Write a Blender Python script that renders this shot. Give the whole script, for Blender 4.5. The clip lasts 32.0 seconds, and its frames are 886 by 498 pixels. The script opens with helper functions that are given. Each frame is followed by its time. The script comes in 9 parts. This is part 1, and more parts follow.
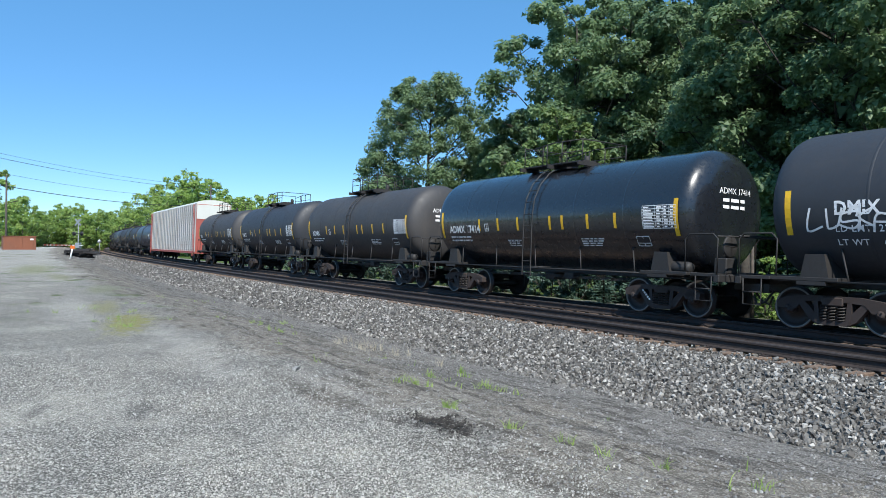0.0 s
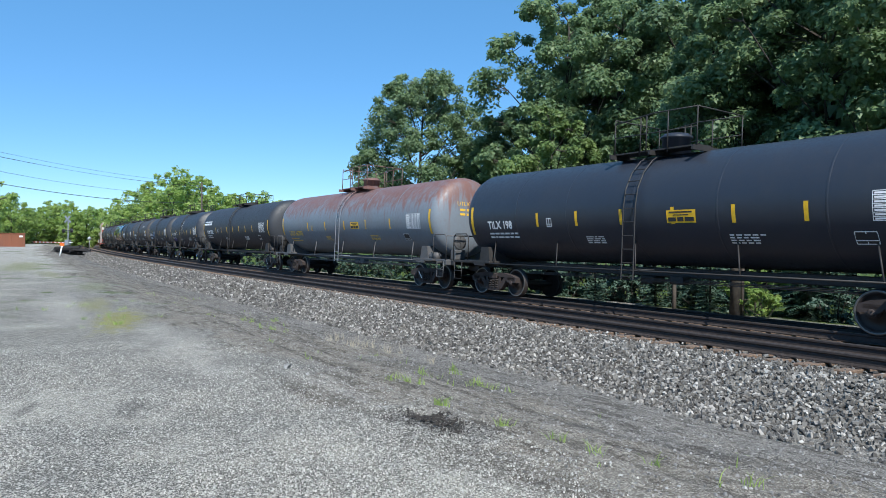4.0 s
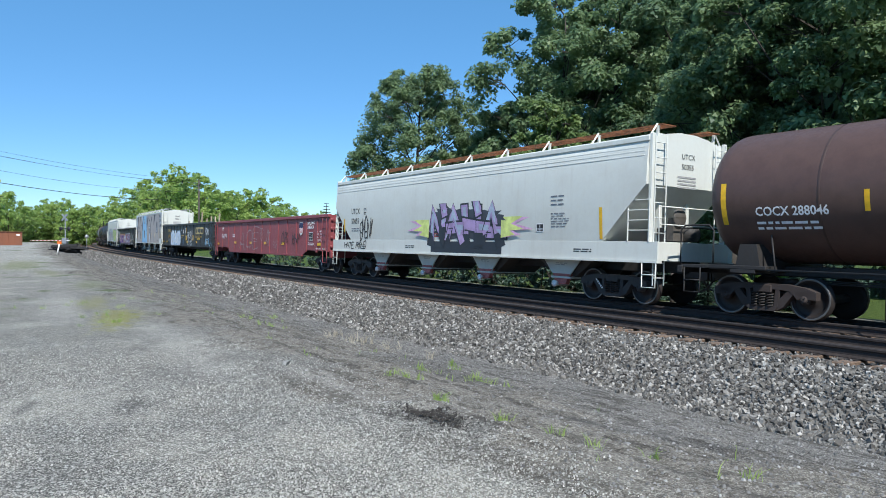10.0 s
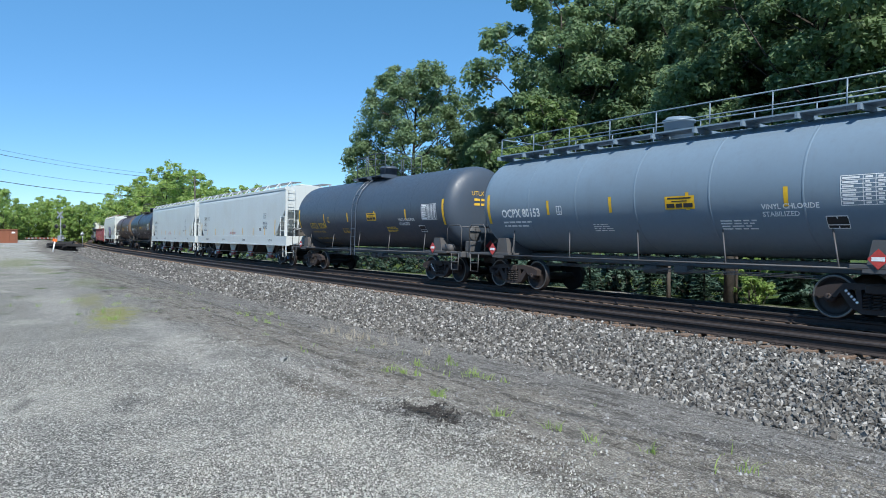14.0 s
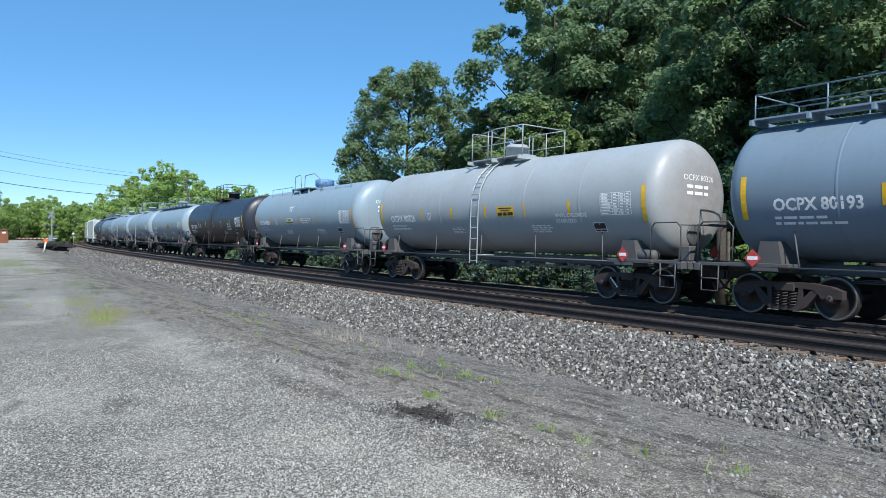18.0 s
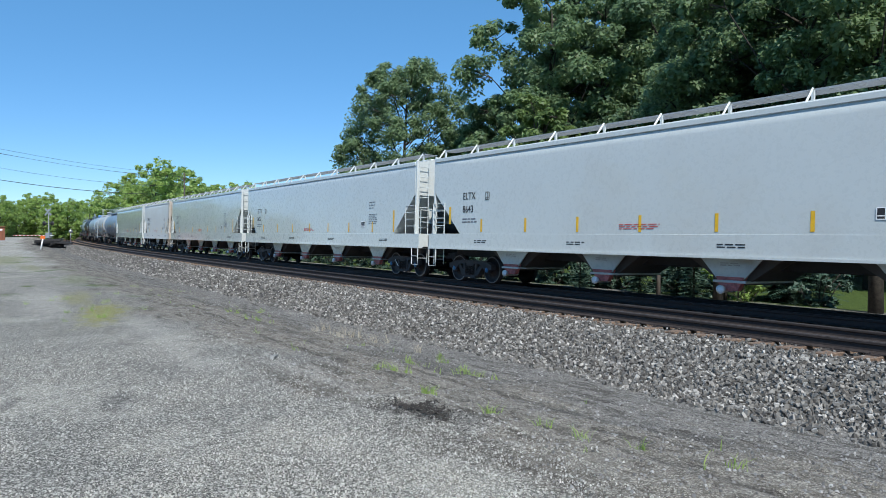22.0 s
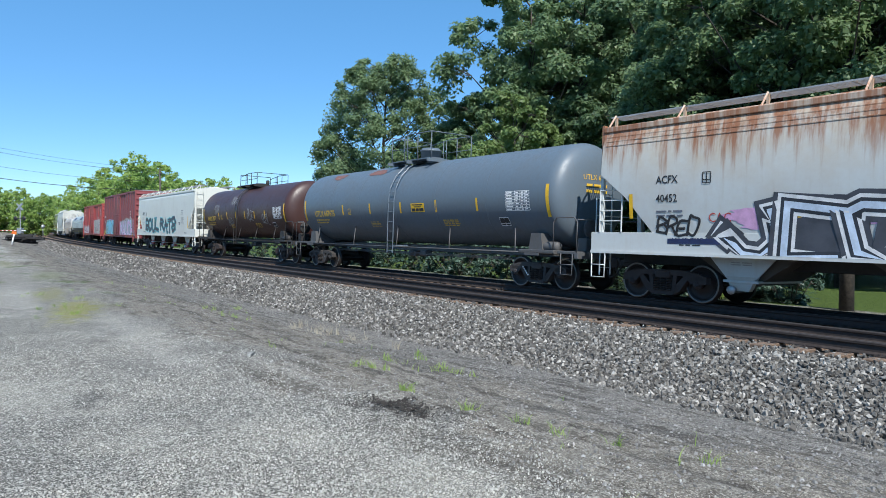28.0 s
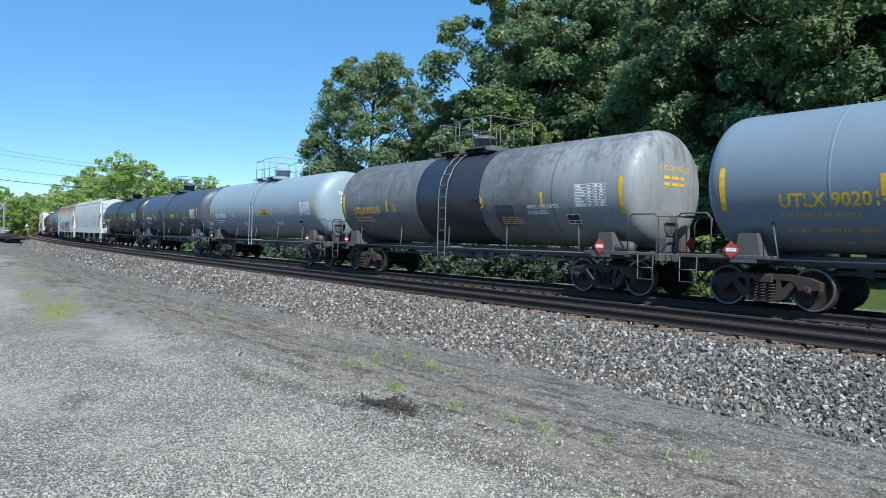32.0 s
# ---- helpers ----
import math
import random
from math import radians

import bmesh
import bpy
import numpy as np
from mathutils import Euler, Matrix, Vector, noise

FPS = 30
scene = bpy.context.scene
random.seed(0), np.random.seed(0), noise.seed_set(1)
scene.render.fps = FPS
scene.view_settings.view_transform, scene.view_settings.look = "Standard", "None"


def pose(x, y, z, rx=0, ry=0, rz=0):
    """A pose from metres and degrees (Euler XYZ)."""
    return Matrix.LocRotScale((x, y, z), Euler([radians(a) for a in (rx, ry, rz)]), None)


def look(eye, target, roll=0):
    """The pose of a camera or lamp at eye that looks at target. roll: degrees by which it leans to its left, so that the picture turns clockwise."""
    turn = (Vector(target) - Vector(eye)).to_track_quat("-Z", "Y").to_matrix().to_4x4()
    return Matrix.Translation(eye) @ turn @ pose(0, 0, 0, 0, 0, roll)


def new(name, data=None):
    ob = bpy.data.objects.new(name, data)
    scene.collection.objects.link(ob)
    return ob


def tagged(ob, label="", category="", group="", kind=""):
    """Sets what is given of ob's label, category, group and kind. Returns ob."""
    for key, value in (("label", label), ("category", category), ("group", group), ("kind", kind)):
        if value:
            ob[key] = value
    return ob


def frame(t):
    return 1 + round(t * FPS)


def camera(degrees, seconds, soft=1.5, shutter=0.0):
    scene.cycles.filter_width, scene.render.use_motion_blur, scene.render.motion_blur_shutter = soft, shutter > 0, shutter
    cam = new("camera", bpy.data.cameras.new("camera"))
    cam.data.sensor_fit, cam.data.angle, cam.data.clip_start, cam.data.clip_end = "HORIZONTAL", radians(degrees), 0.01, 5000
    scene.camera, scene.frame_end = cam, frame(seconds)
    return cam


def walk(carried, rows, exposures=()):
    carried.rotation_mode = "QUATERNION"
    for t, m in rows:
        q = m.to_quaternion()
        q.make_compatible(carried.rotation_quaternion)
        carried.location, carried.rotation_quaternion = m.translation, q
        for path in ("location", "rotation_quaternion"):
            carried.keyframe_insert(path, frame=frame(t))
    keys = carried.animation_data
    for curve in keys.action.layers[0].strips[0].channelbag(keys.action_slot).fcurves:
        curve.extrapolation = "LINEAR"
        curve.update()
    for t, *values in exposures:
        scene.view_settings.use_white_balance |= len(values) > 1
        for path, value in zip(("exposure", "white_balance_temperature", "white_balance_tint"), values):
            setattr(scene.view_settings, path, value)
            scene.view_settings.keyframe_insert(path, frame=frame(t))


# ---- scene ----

# ---------- camera ----------
EYE = (0.0, 0.0, 1.765)
TURNS = (
    (0.0, 89.728, -0.524, 56.907),
    (0.5, 89.721, -0.560, 56.724),
    (1.0, 89.702, -0.583, 56.526),
    (1.5, 89.656, -0.542, 56.348),
    (2.0, 89.601, -0.519, 56.243),
    (2.5, 89.552, -0.528, 56.172),
    (3.0, 89.542, -0.561, 56.159),
    (3.5, 89.549, -0.605, 56.192),
    (5.5, 89.496, -0.420, 56.469),
    (6.0, 89.454, -0.424, 56.431),
    (6.5, 89.394, -0.410, 56.382),
    (7.0, 89.348, -0.344, 56.323),
    (7.5, 89.330, -0.382, 56.308),
    (8.0, 89.284, -0.317, 56.273),
    (8.5, 89.250, -0.262, 56.208),
    (9.0, 89.210, -0.221, 56.158),
    (9.5, 89.157, -0.120, 56.104),
    (10.0, 89.156, -0.162, 56.080),
    (10.5, 89.168, -0.222, 56.035),
    (11.0, 89.211, -0.315, 55.962),
    (11.5, 89.207, -0.331, 55.810),
    (12.0, 89.165, -0.246, 55.710),
    (12.5, 89.104, -0.188, 55.686),
    (13.0, 89.016, -0.125, 55.698),
    (13.5, 88.925, -0.055, 55.749),
    (14.0, 88.838, 0.051, 55.800),
    (14.5, 88.760, 0.097, 55.847),
    (16.5, 88.818, -0.064, 55.576),
    (17.0, 88.881, -0.124, 55.434),
    (17.5, 88.933, -0.087, 55.307),
    (18.0, 88.934, -0.092, 55.243),
    (18.5, 88.884, -0.007, 55.247),
    (19.0, 88.833, -0.053, 55.272),
    (19.5, 88.788, -0.082, 55.308),
    (20.0, 88.749, -0.015, 55.270),
    (20.5, 88.690, -0.015, 55.215),
    (21.0, 88.634, 0.055, 55.143),
    (21.5, 88.610, 0.005, 55.083),
    (22.0, 88.621, 0.037, 55.054),
    (22.5, 88.655, 0.080, 55.044),
    (23.0, 88.658, 0.099, 55.004),
    (23.5, 88.600, 0.092, 54.949),
    (24.0, 88.517, 0.126, 54.837),
    (24.5, 88.472, 0.015, 54.645),
    (25.0, 88.458, -0.076, 54.400),
    (25.5, 88.460, -0.117, 54.134),
    (27.5, 88.425, -0.215, 53.465),
    (28.0, 88.389, -0.234, 53.322),
    (28.5, 88.325, -0.191, 53.176),
    (29.0, 88.326, -0.193, 53.038),
    (29.5, 88.298, -0.179, 52.871),
    (30.0, 88.302, -0.216, 52.775),
    (30.5, 88.300, -0.191, 52.672),
    (31.0, 88.339, -0.232, 52.607),
    (31.5, 88.328, -0.150, 52.467),
    (32.0, 88.260, -0.058, 52.359))
cam = camera(64.4, 32.0, soft=0.5, shutter=0.0)
walk(cam, [(t, pose(*EYE, rx, ry, rz)) for t, rx, ry, rz in TURNS], ((0.0, 0.55, 6150.0, 7.5), (5.0, 0.53, 6150.0, 7.5), (12.0, 0.44, 6150.0, 7.5), (17.0, 0.50, 6150.0, 7.5), (20.5, 0.34, 6150.0, 7.5), (23.0, 0.34, 6150.0, 7.5), (26.0, 0.46, 6150.0, 7.5), (32.0, 0.54, 6150.0, 7.5)))

# ---------- sky and sun ----------
SUN_EL, SUN_AZ = 48.0, -24.0      # degrees over the horizon; turn from +x towards +y
world = bpy.data.worlds.new("sky")
scene.world = world
world.use_nodes = True
wn = world.node_tree.nodes
wl = world.node_tree.links
sky = wn.new("ShaderNodeTexSky")
sky.sky_type = "NISHITA"
sky.sun_disc = False
sky.sun_elevation = radians(SUN_EL)
sky.sun_rotation = radians(90 - SUN_AZ)
sky.air_density, sky.dust_density, sky.ozone_density = 0.68, 0.0, 2.6
bg = wn["Background"]
bg.inputs["Strength"].default_value = 0.12
tone = wn.new("ShaderNodeHueSaturation")
tone.inputs["Saturation"].default_value = 1.18
veil = wn.new("ShaderNodeMix")
veil.data_type = "RGBA"
veil.inputs[0].default_value = 0.4
veil.inputs[7].default_value = (1.7, 3.3, 5.2, 1.0)
wl.new(sky.outputs["Color"], veil.inputs[6])
wl.new(veil.outputs[2], tone.inputs["Color"])
wl.new(tone.outputs["Color"], bg.inputs["Color"])
sun_data = bpy.data.lights.new("sun", "SUN")
sun_data.energy = 4.3
sun_data.angle = radians(0.55)
sun_data.color = (1.0, 0.94, 0.86)
sun = new("sun", sun_data)
_d = Vector((math.cos(radians(SUN_EL)) * math.cos(radians(SUN_AZ)), math.cos(radians(SUN_EL)) * math.sin(radians(SUN_AZ)), math.sin(radians(SUN_EL))))
sun.matrix_world = look(_d * 60, (0, 0, 0))

# ---------- the line: two tracks on one long curve ----------
RAD, OFF, CANT = 1588.5, 15.66, 0.0311     # radius of the far track, its distance from the eye, cant
NEAR_W = 3.73                               # near track's centre, measured towards the eye
YC = OFF + RAD


def arc(s, w, z=0.0):
    """A place s metres along the line and w metres from the far track towards the eye."""
    a = s / RAD
    return (-math.sin(a) * (RAD + w), YC - math.cos(a) * (RAD + w), z)


def arc_pose(s, w=0.0, z=0.0, cant=0.0):
    x, y, z = arc(s, w, z)
    return Matrix.Translation((x, y, z)) @ Matrix.Rotation(math.pi - s / RAD, 4, "Z") @ Matrix.Rotation(cant, 4, "X")


def smooth(a, b, x):
    t = min(1.0, max(0.0, (x - a) / (b - a)))
    return t * t * (3 - 2 * t)


def bearing(deg, dist, z=0.0):
    """A place by its bearing (degrees left of +y) and distance from the eye."""
    return (-math.sin(radians(deg)) * dist, math.cos(radians(deg)) * dist, z)


# ---------- materials ----------
def mat_new(name):
    m = bpy.data.materials.new(name)
    m.use_nodes = True
    nt = m.node_tree
    return m, nt.nodes, nt.links, nt.nodes["Principled BSDF"]


def n_noise(nn, ll, vec, scale, detail=6.0, rough=0.6):
    n = nn.new("ShaderNodeTexNoise")
    n.inputs["Scale"].default_value = scale
    n.inputs["Detail"].default_value = detail
    n.inputs["Roughness"].default_value = rough
    ll.new(vec, n.inputs["Vector"])
    return n.outputs["Fac"]


def n_ramp(nn, ll, fac, a, b, lo=0.0, hi=1.0):
    n = nn.new("ShaderNodeMapRange")
    n.inputs["From Min"].default_value, n.inputs["From Max"].default_value = a, b
    n.inputs["To Min"].default_value, n.inputs["To Max"].default_value = lo, hi
    n.interpolation_type = "SMOOTHSTEP"
    ll.new(fac, n.inputs["Value"])
    return n.outputs["Result"]


def n_mix(nn, ll, fac, a, b):
    n = nn.new("ShaderNodeMix")
    n.data_type = "RGBA"
    for key, v in ((0, fac), (6, a), (7, b)):
        if isinstance(v, (int, float)):
            n.inputs[key].default_value = v
        elif isinstance(v, tuple):
            n.inputs[key].default_value = (*v, 1.0)
        else:
            ll.new(v, n.inputs[key])
    return n.outputs[2]


def n_math(nn, ll, op, a, b=0.0):
    n = nn.new("ShaderNodeMath")
    n.operation = op
    for i, v in enumerate((a, b)):
        if isinstance(v, (int, float)):
            n.inputs[i].default_value = v
        else:
            ll.new(v, n.inputs[i])
    return n.outputs[0]


def n_scaled(nn, ll, sx, sy, sz, offset=(0, 0, 0)):
    tc = nn.new("ShaderNodeTexCoord")
    mp = nn.new("ShaderNodeMapping")
    mp.inputs["Scale"].default_value = (sx, sy, sz)
    mp.inputs["Location"].default_value = offset
    ll.new(tc.outputs["Object"], mp.inputs["Vector"])
    return mp.outputs["Vector"]


def n_bump(nn, ll, height, bsdf, strength, dist):
    b = nn.new("ShaderNodeBump")
    b.inputs["Strength"].default_value = strength
    b.inputs["Distance"].default_value = dist
    ll.new(height, b.inputs["Height"])
    ll.new(b.outputs["Normal"], bsdf.inputs["Normal"])


def paint(name, base, rough=0.45, dirt=(0.09, 0.075, 0.06), amount=0.5, metal=0.0, streak=0.5, coat=0.0, coat_rough=0.06, rust=0.0, seed=0.0, dents=0.15, zones=()):
    """Painted steel: grain, blotches, streaks that run down, rust spots."""
    m, nn, ll, bs = mat_new(name)
    v = n_scaled(nn, ll, 1, 1, 1, (seed, seed * 1.7, seed * 0.3))
    vs = n_scaled(nn, ll, 3.2, 3.2, 0.22, (seed * 2.1, 0, 0))
    blot = n_noise(nn, ll, v, 0.55, 5)
    fine = n_noise(nn, ll, v, 9.0, 6, 0.7)
    run = n_noise(nn, ll, vs, 1.6, 5, 0.65)
    fac = n_math(nn, ll, "MULTIPLY", n_ramp(nn, ll, blot, 0.42, 0.75), amount)
    col = n_mix(nn, ll, fac, base, n_mix(nn, ll, 0.55, base, dirt))
    col = n_mix(nn, ll, n_math(nn, ll, "MULTIPLY", n_ramp(nn, ll, run, 0.5, 0.78), streak * amount), col, dirt)
    col = n_mix(nn, ll, n_math(nn, ll, "MULTIPLY", n_ramp(nn, ll, fine, 0.35, 0.75), 0.22 * amount), col, dirt)
    if rust:
        spots = n_noise(nn, ll, v, 2.3, 8, 0.72)
        col = n_mix(nn, ll, n_math(nn, ll, "MULTIPLY", n_ramp(nn, ll, spots, 0.62 - 0.12 * rust, 0.70 - 0.1 * rust), min(1.0, rust * 1.2)), col, (0.13, 0.045, 0.02))
    for ax, a, b2, tint, amt, kind in zones:      # stains that belong to one part of the car
        sep = nn.new("ShaderNodeSeparateXYZ")
        ll.new(v, sep.inputs[0])
        off = (seed, seed * 1.7, seed * 0.3)["XYZ".index(ax)]
        co = n_math(nn, ll, "ADD", n_math(nn, ll, "SUBTRACT", sep.outputs[ax], off), n_math(nn, ll, "MULTIPLY", n_math(nn, ll, "SUBTRACT", run if kind == "run" else blot, 0.5), 2.6 if kind == "run" else 1.6))
        msk = n_ramp(nn, ll, co, min(a, b2), max(a, b2), 0.0 if a < b2 else 1.0, 1.0 if a < b2 else 0.0)
        grain = n_ramp(nn, ll, run if kind == "run" else n_noise(nn, ll, v, 3.0, 7, 0.7), 0.36, 0.6, 0.25 if kind == "run" else 0.6, 1.0)
        col = n_mix(nn, ll, n_math(nn, ll, "MULTIPLY", n_math(nn, ll, "MULTIPLY", msk, grain), amt), col, tint)
    ll.new(col, bs.inputs["Base Color"])
    ll.new(n_ramp(nn, ll, fine, 0.3, 0.8, rough - 0.06, rough + 0.16), bs.inputs["Roughness"])
    bs.inputs["Metallic"].default_value = metal
    if coat:
        bs.inputs["Coat Weight"].default_value = coat
        bs.inputs["Coat Roughness"].default_value = coat_rough
    n_bump(nn, ll, n_math(nn, ll, "ADD", n_math(nn, ll, "MULTIPLY", blot, 3.0), fine), bs, dents, 0.012)
    return m


def plain(name, base, rough=0.6, metal=0.0, spread=0.25, scale=6.0):
    m, nn, ll, bs = mat_new(name)
    v = n_scaled(nn, ll, 1, 1, 1)
    f = n_noise(nn, ll, v, scale, 6, 0.65)
    dark = tuple(c * (1 - spread) for c in base)
    light = tuple(min(0.95, c * (1 + spread)) for c in base)
    ll.new(n_mix(nn, ll, n_ramp(nn, ll, f, 0.3, 0.7), dark, light), bs.inputs["Base Color"])
    ll.new(n_ramp(nn, ll, f, 0.3, 0.7, rough - 0.08, rough + 0.1), bs.inputs["Roughness"])
    bs.inputs["Metallic"].default_value = metal
    n_bump(nn, ll, f, bs, 0.2, 0.01)
    return m


def leaf_mat(name, dark, light, trans=0.35):
    m, nn, ll, bs = mat_new(name)
    geo = nn.new("ShaderNodeNewGeometry")
    oi = nn.new("ShaderNodeObjectInfo")
    f = n_math(nn, ll, "ADD", n_math(nn, ll, "MULTIPLY", geo.outputs["Random Per Island"], 0.7), n_math(nn, ll, "MULTIPLY", oi.outputs["Random"], 0.3))
    v = n_scaled(nn, ll, 1, 1, 1)
    patch_ = n_ramp(nn, ll, n_noise(nn, ll, v, 0.55, 3, 0.55), 0.36, 0.64, -0.28, 0.3)
    f = n_math(nn, ll, "ADD", f, patch_)
    clamp = nn.new("ShaderNodeClamp")
    ll.new(f, clamp.inputs[0])
    col = n_mix(nn, ll, clamp.outputs[0], dark, light)
    ll.new(col, bs.inputs["Base Color"])
    bs.inputs["Roughness"].default_value = 0.5
    bs.inputs["Specular IOR Level"].default_value = 0.35
    tr = nn.new("ShaderNodeBsdfTranslucent")
    ll.new(n_mix(nn, ll, 0.5, col, tuple(min(1, c * 1.8) for c in light)), tr.inputs["Color"])
    mx = nn.new("ShaderNodeMixShader")
    mx.inputs[0].default_value = trans
    ll.new(bs.outputs[0], mx.inputs[1])
    ll.new(tr.outputs[0], mx.inputs[2])
    ll.new(mx.outputs[0], nn["Material Output"].inputs["Surface"])
    return m


def stone_mat(name, tones, rough=0.85):
    m, nn, ll, bs = mat_new(name)
    geo = nn.new("ShaderNodeNewGeometry")
    r = nn.new("ShaderNodeValToRGB")
    els = r.color_ramp.elements
    els[0].position, els[0].color = 0.0, (*tones[0], 1)
    els[1].position, els[1].color = 1.0, (*tones[-1], 1)
    for i, t in enumerate(tones[1:-1]):
        e = els.new((i + 1) / (len(tones) - 1))
        e.color = (*t, 1)
    ll.new(geo.outputs["Random Per Island"], r.inputs["Fac"])
    v = n_scaled(nn, ll, 1, 1, 1)
    f = n_noise(nn, ll, v, 40, 5, 0.7)
    ll.new(n_mix(nn, ll, n_math(nn, ll, "MULTIPLY", f, 0.5), r.outputs["Color"], (0.1, 0.09, 0.08)), bs.inputs["Base Color"])
    bs.inputs["Roughness"].default_value = rough
    n_bump(nn, ll, f, bs, 0.4, 0.01)
    return m


def ground_mat():
    """Gravel lot, dirt verge, grass beyond the line; the bands follow the curve of the line."""
    m, nn, ll, bs = mat_new("gravel_ground")
    tc = nn.new("ShaderNodeTexCoord")
    pos = tc.outputs["Object"]
    sep = nn.new("ShaderNodeSeparateXYZ")
    ll.new(pos, sep.inputs[0])
    dy = n_math(nn, ll, "SUBTRACT", YC, sep.outputs["Y"])
    x2 = n_math(nn, ll, "MULTIPLY", sep.outputs["X"], sep.outputs["X"])
    rr = n_math(nn, ll, "SQRT", n_math(nn, ll, "ADD", x2, n_math(nn, ll, "MULTIPLY", dy, dy)))
    w0 = n_math(nn, ll, "SUBTRACT", rr, RAD)
    big = n_noise(nn, ll, pos, 0.35, 5, 0.6)
    mid = n_noise(nn, ll, pos, 1.7, 6, 0.65)
    w = n_math(nn, ll, "ADD", w0, n_math(nn, ll, "MULTIPLY", n_math(nn, ll, "SUBTRACT", big, 0.5), 5.0))
    w = n_math(nn, ll, "ADD", w, n_math(nn, ll, "MULTIPLY", n_math(nn, ll, "SUBTRACT", mid, 0.5), 1.6))
    cells = []
    for sc_ in (40.0, 70.0, 128.0):
        wob = nn.new("ShaderNodeVectorMath")
        wob.operation = "ADD"
        ll.new(pos, wob.inputs[0])
        wob.inputs[1].default_value = (sc_ * 0.37, sc_ * 0.11, 0)
        vor = nn.new("ShaderNodeTexVoronoi")
        vor.inputs["Scale"].default_value = sc_
        ll.new(wob.outputs[0], vor.inputs["Vector"])
        sc2 = nn.new("ShaderNodeSeparateColor")
        ll.new(vor.outputs["Color"], sc2.inputs[0])
        # each cell a stone of its own size and tone, with a gap round it
        body = n_ramp(nn, ll, n_math(nn, ll, "SUBTRACT", vor.outputs["Distance"], n_math(nn, ll, "MULTIPLY", sc2.outputs[1], 0.3)), 0.22, 0.44, 1.0, 0.0)
        cells.append((body, sc2.outputs[0], vor.outputs["Distance"]))
    big_ = n_math(nn, ll, "MULTIPLY", cells[0][0], n_ramp(nn, ll, cells[0][1], 0.55, 1.0, 0.0, 0.75))
    med_ = n_math(nn, ll, "MULTIPLY", cells[1][0], n_ramp(nn, ll, cells[1][1], 0.15, 0.95))
    sml_ = n_math(nn, ll, "MULTIPLY", cells[2][0], n_ramp(nn, ll, cells[2][1], 0.05, 0.95))
    peb = n_math(nn, ll, "MAXIMUM", big_, n_math(nn, ll, "MAXIMUM", n_math(nn, ll, "MULTIPLY", med_, 0.85), n_math(nn, ll, "MULTIPLY", sml_, 0.55)))
    gravel = n_mix(nn, ll, peb, (0.085, 0.085, 0.08), (0.70, 0.695, 0.65))
    pale = n_mix(nn, ll, peb, (0.21, 0.205, 0.185), (0.78, 0.77, 0.71))
    worn = n_mix(nn, ll, peb, (0.12, 0.12, 0.115), (0.40, 0.398, 0.38))
    patchy = n_noise(nn, ll, pos, 0.3, 6, 0.66)
    gravel = n_mix(nn, ll, n_ramp(nn, ll, patchy, 0.52, 0.64), gravel, pale)
    gravel = n_mix(nn, ll, n_math(nn, ll, "MULTIPLY", n_ramp(nn, ll, patchy, 0.38, 0.47, 1.0, 0.0), 0.8), gravel, worn)
    # the verge: brown dirt with pale grit, then a strip of dark blue-grey fines along the ballast
    grit_ = n_noise(nn, ll, pos, 6.5, 8, 0.75)
    dirt = n_mix(nn, ll, peb, (0.15, 0.138, 0.12), (0.56, 0.54, 0.49))
    dirt = n_mix(nn, ll, n_ramp(nn, ll, grit_, 0.47, 0.60), dirt, n_mix(nn, ll, peb, (0.085, 0.076, 0.066), (0.30, 0.28, 0.25)))
    fines = n_mix(nn, ll, peb, (0.125, 0.121, 0.115), (0.52, 0.51, 0.485))
    fines = n_mix(nn, ll, n_ramp(nn, ll, grit_, 0.50, 0.62), fines, n_mix(nn, ll, peb, (0.05, 0.047, 0.044), (0.23, 0.222, 0.21)))
    strip = n_noise(nn, ll, n_scaled(nn, ll, 0.5, 1.8, 1), 0.9, 7, 0.7)
    verge = n_mix(nn, ll, n_ramp(nn, ll, n_math(nn, ll, "ADD", w, n_math(nn, ll, "MULTIPLY", n_math(nn, ll, "SUBTRACT", strip, 0.5), 6.0)), 9.3, 9.9), fines, dirt)
    col = n_mix(nn, ll, n_ramp(nn, ll, w, 11.7, 12.5), verge, gravel)
    # ruts and clods drawn out along the line
    rut = n_noise(nn, ll, n_scaled(nn, ll, 0.55, 2.6, 1), 1.3, 8, 0.72)
    near_w = n_math(nn, ll, "MULTIPLY", n_ramp(nn, ll, w, 7.2, 8.4), n_ramp(nn, ll, w, 11.8, 13.0, 1.0, 0.0))
    col = n_mix(nn, ll, n_math(nn, ll, "MULTIPLY", n_math(nn, ll, "MULTIPLY", n_ramp(nn, ll, rut, 0.54, 0.59), near_w), 0.75), col, n_mix(nn, ll, peb, (0.045, 0.041, 0.036), (0.17, 0.157, 0.138)))
    col = n_mix(nn, ll, n_math(nn, ll, "MULTIPLY", n_math(nn, ll, "MULTIPLY", n_ramp(nn, ll, rut, 0.40, 0.45, 1.0, 0.0), near_w), 0.6), col, n_mix(nn, ll, peb, (0.19, 0.18, 0.16), (0.60, 0.585, 0.53)))
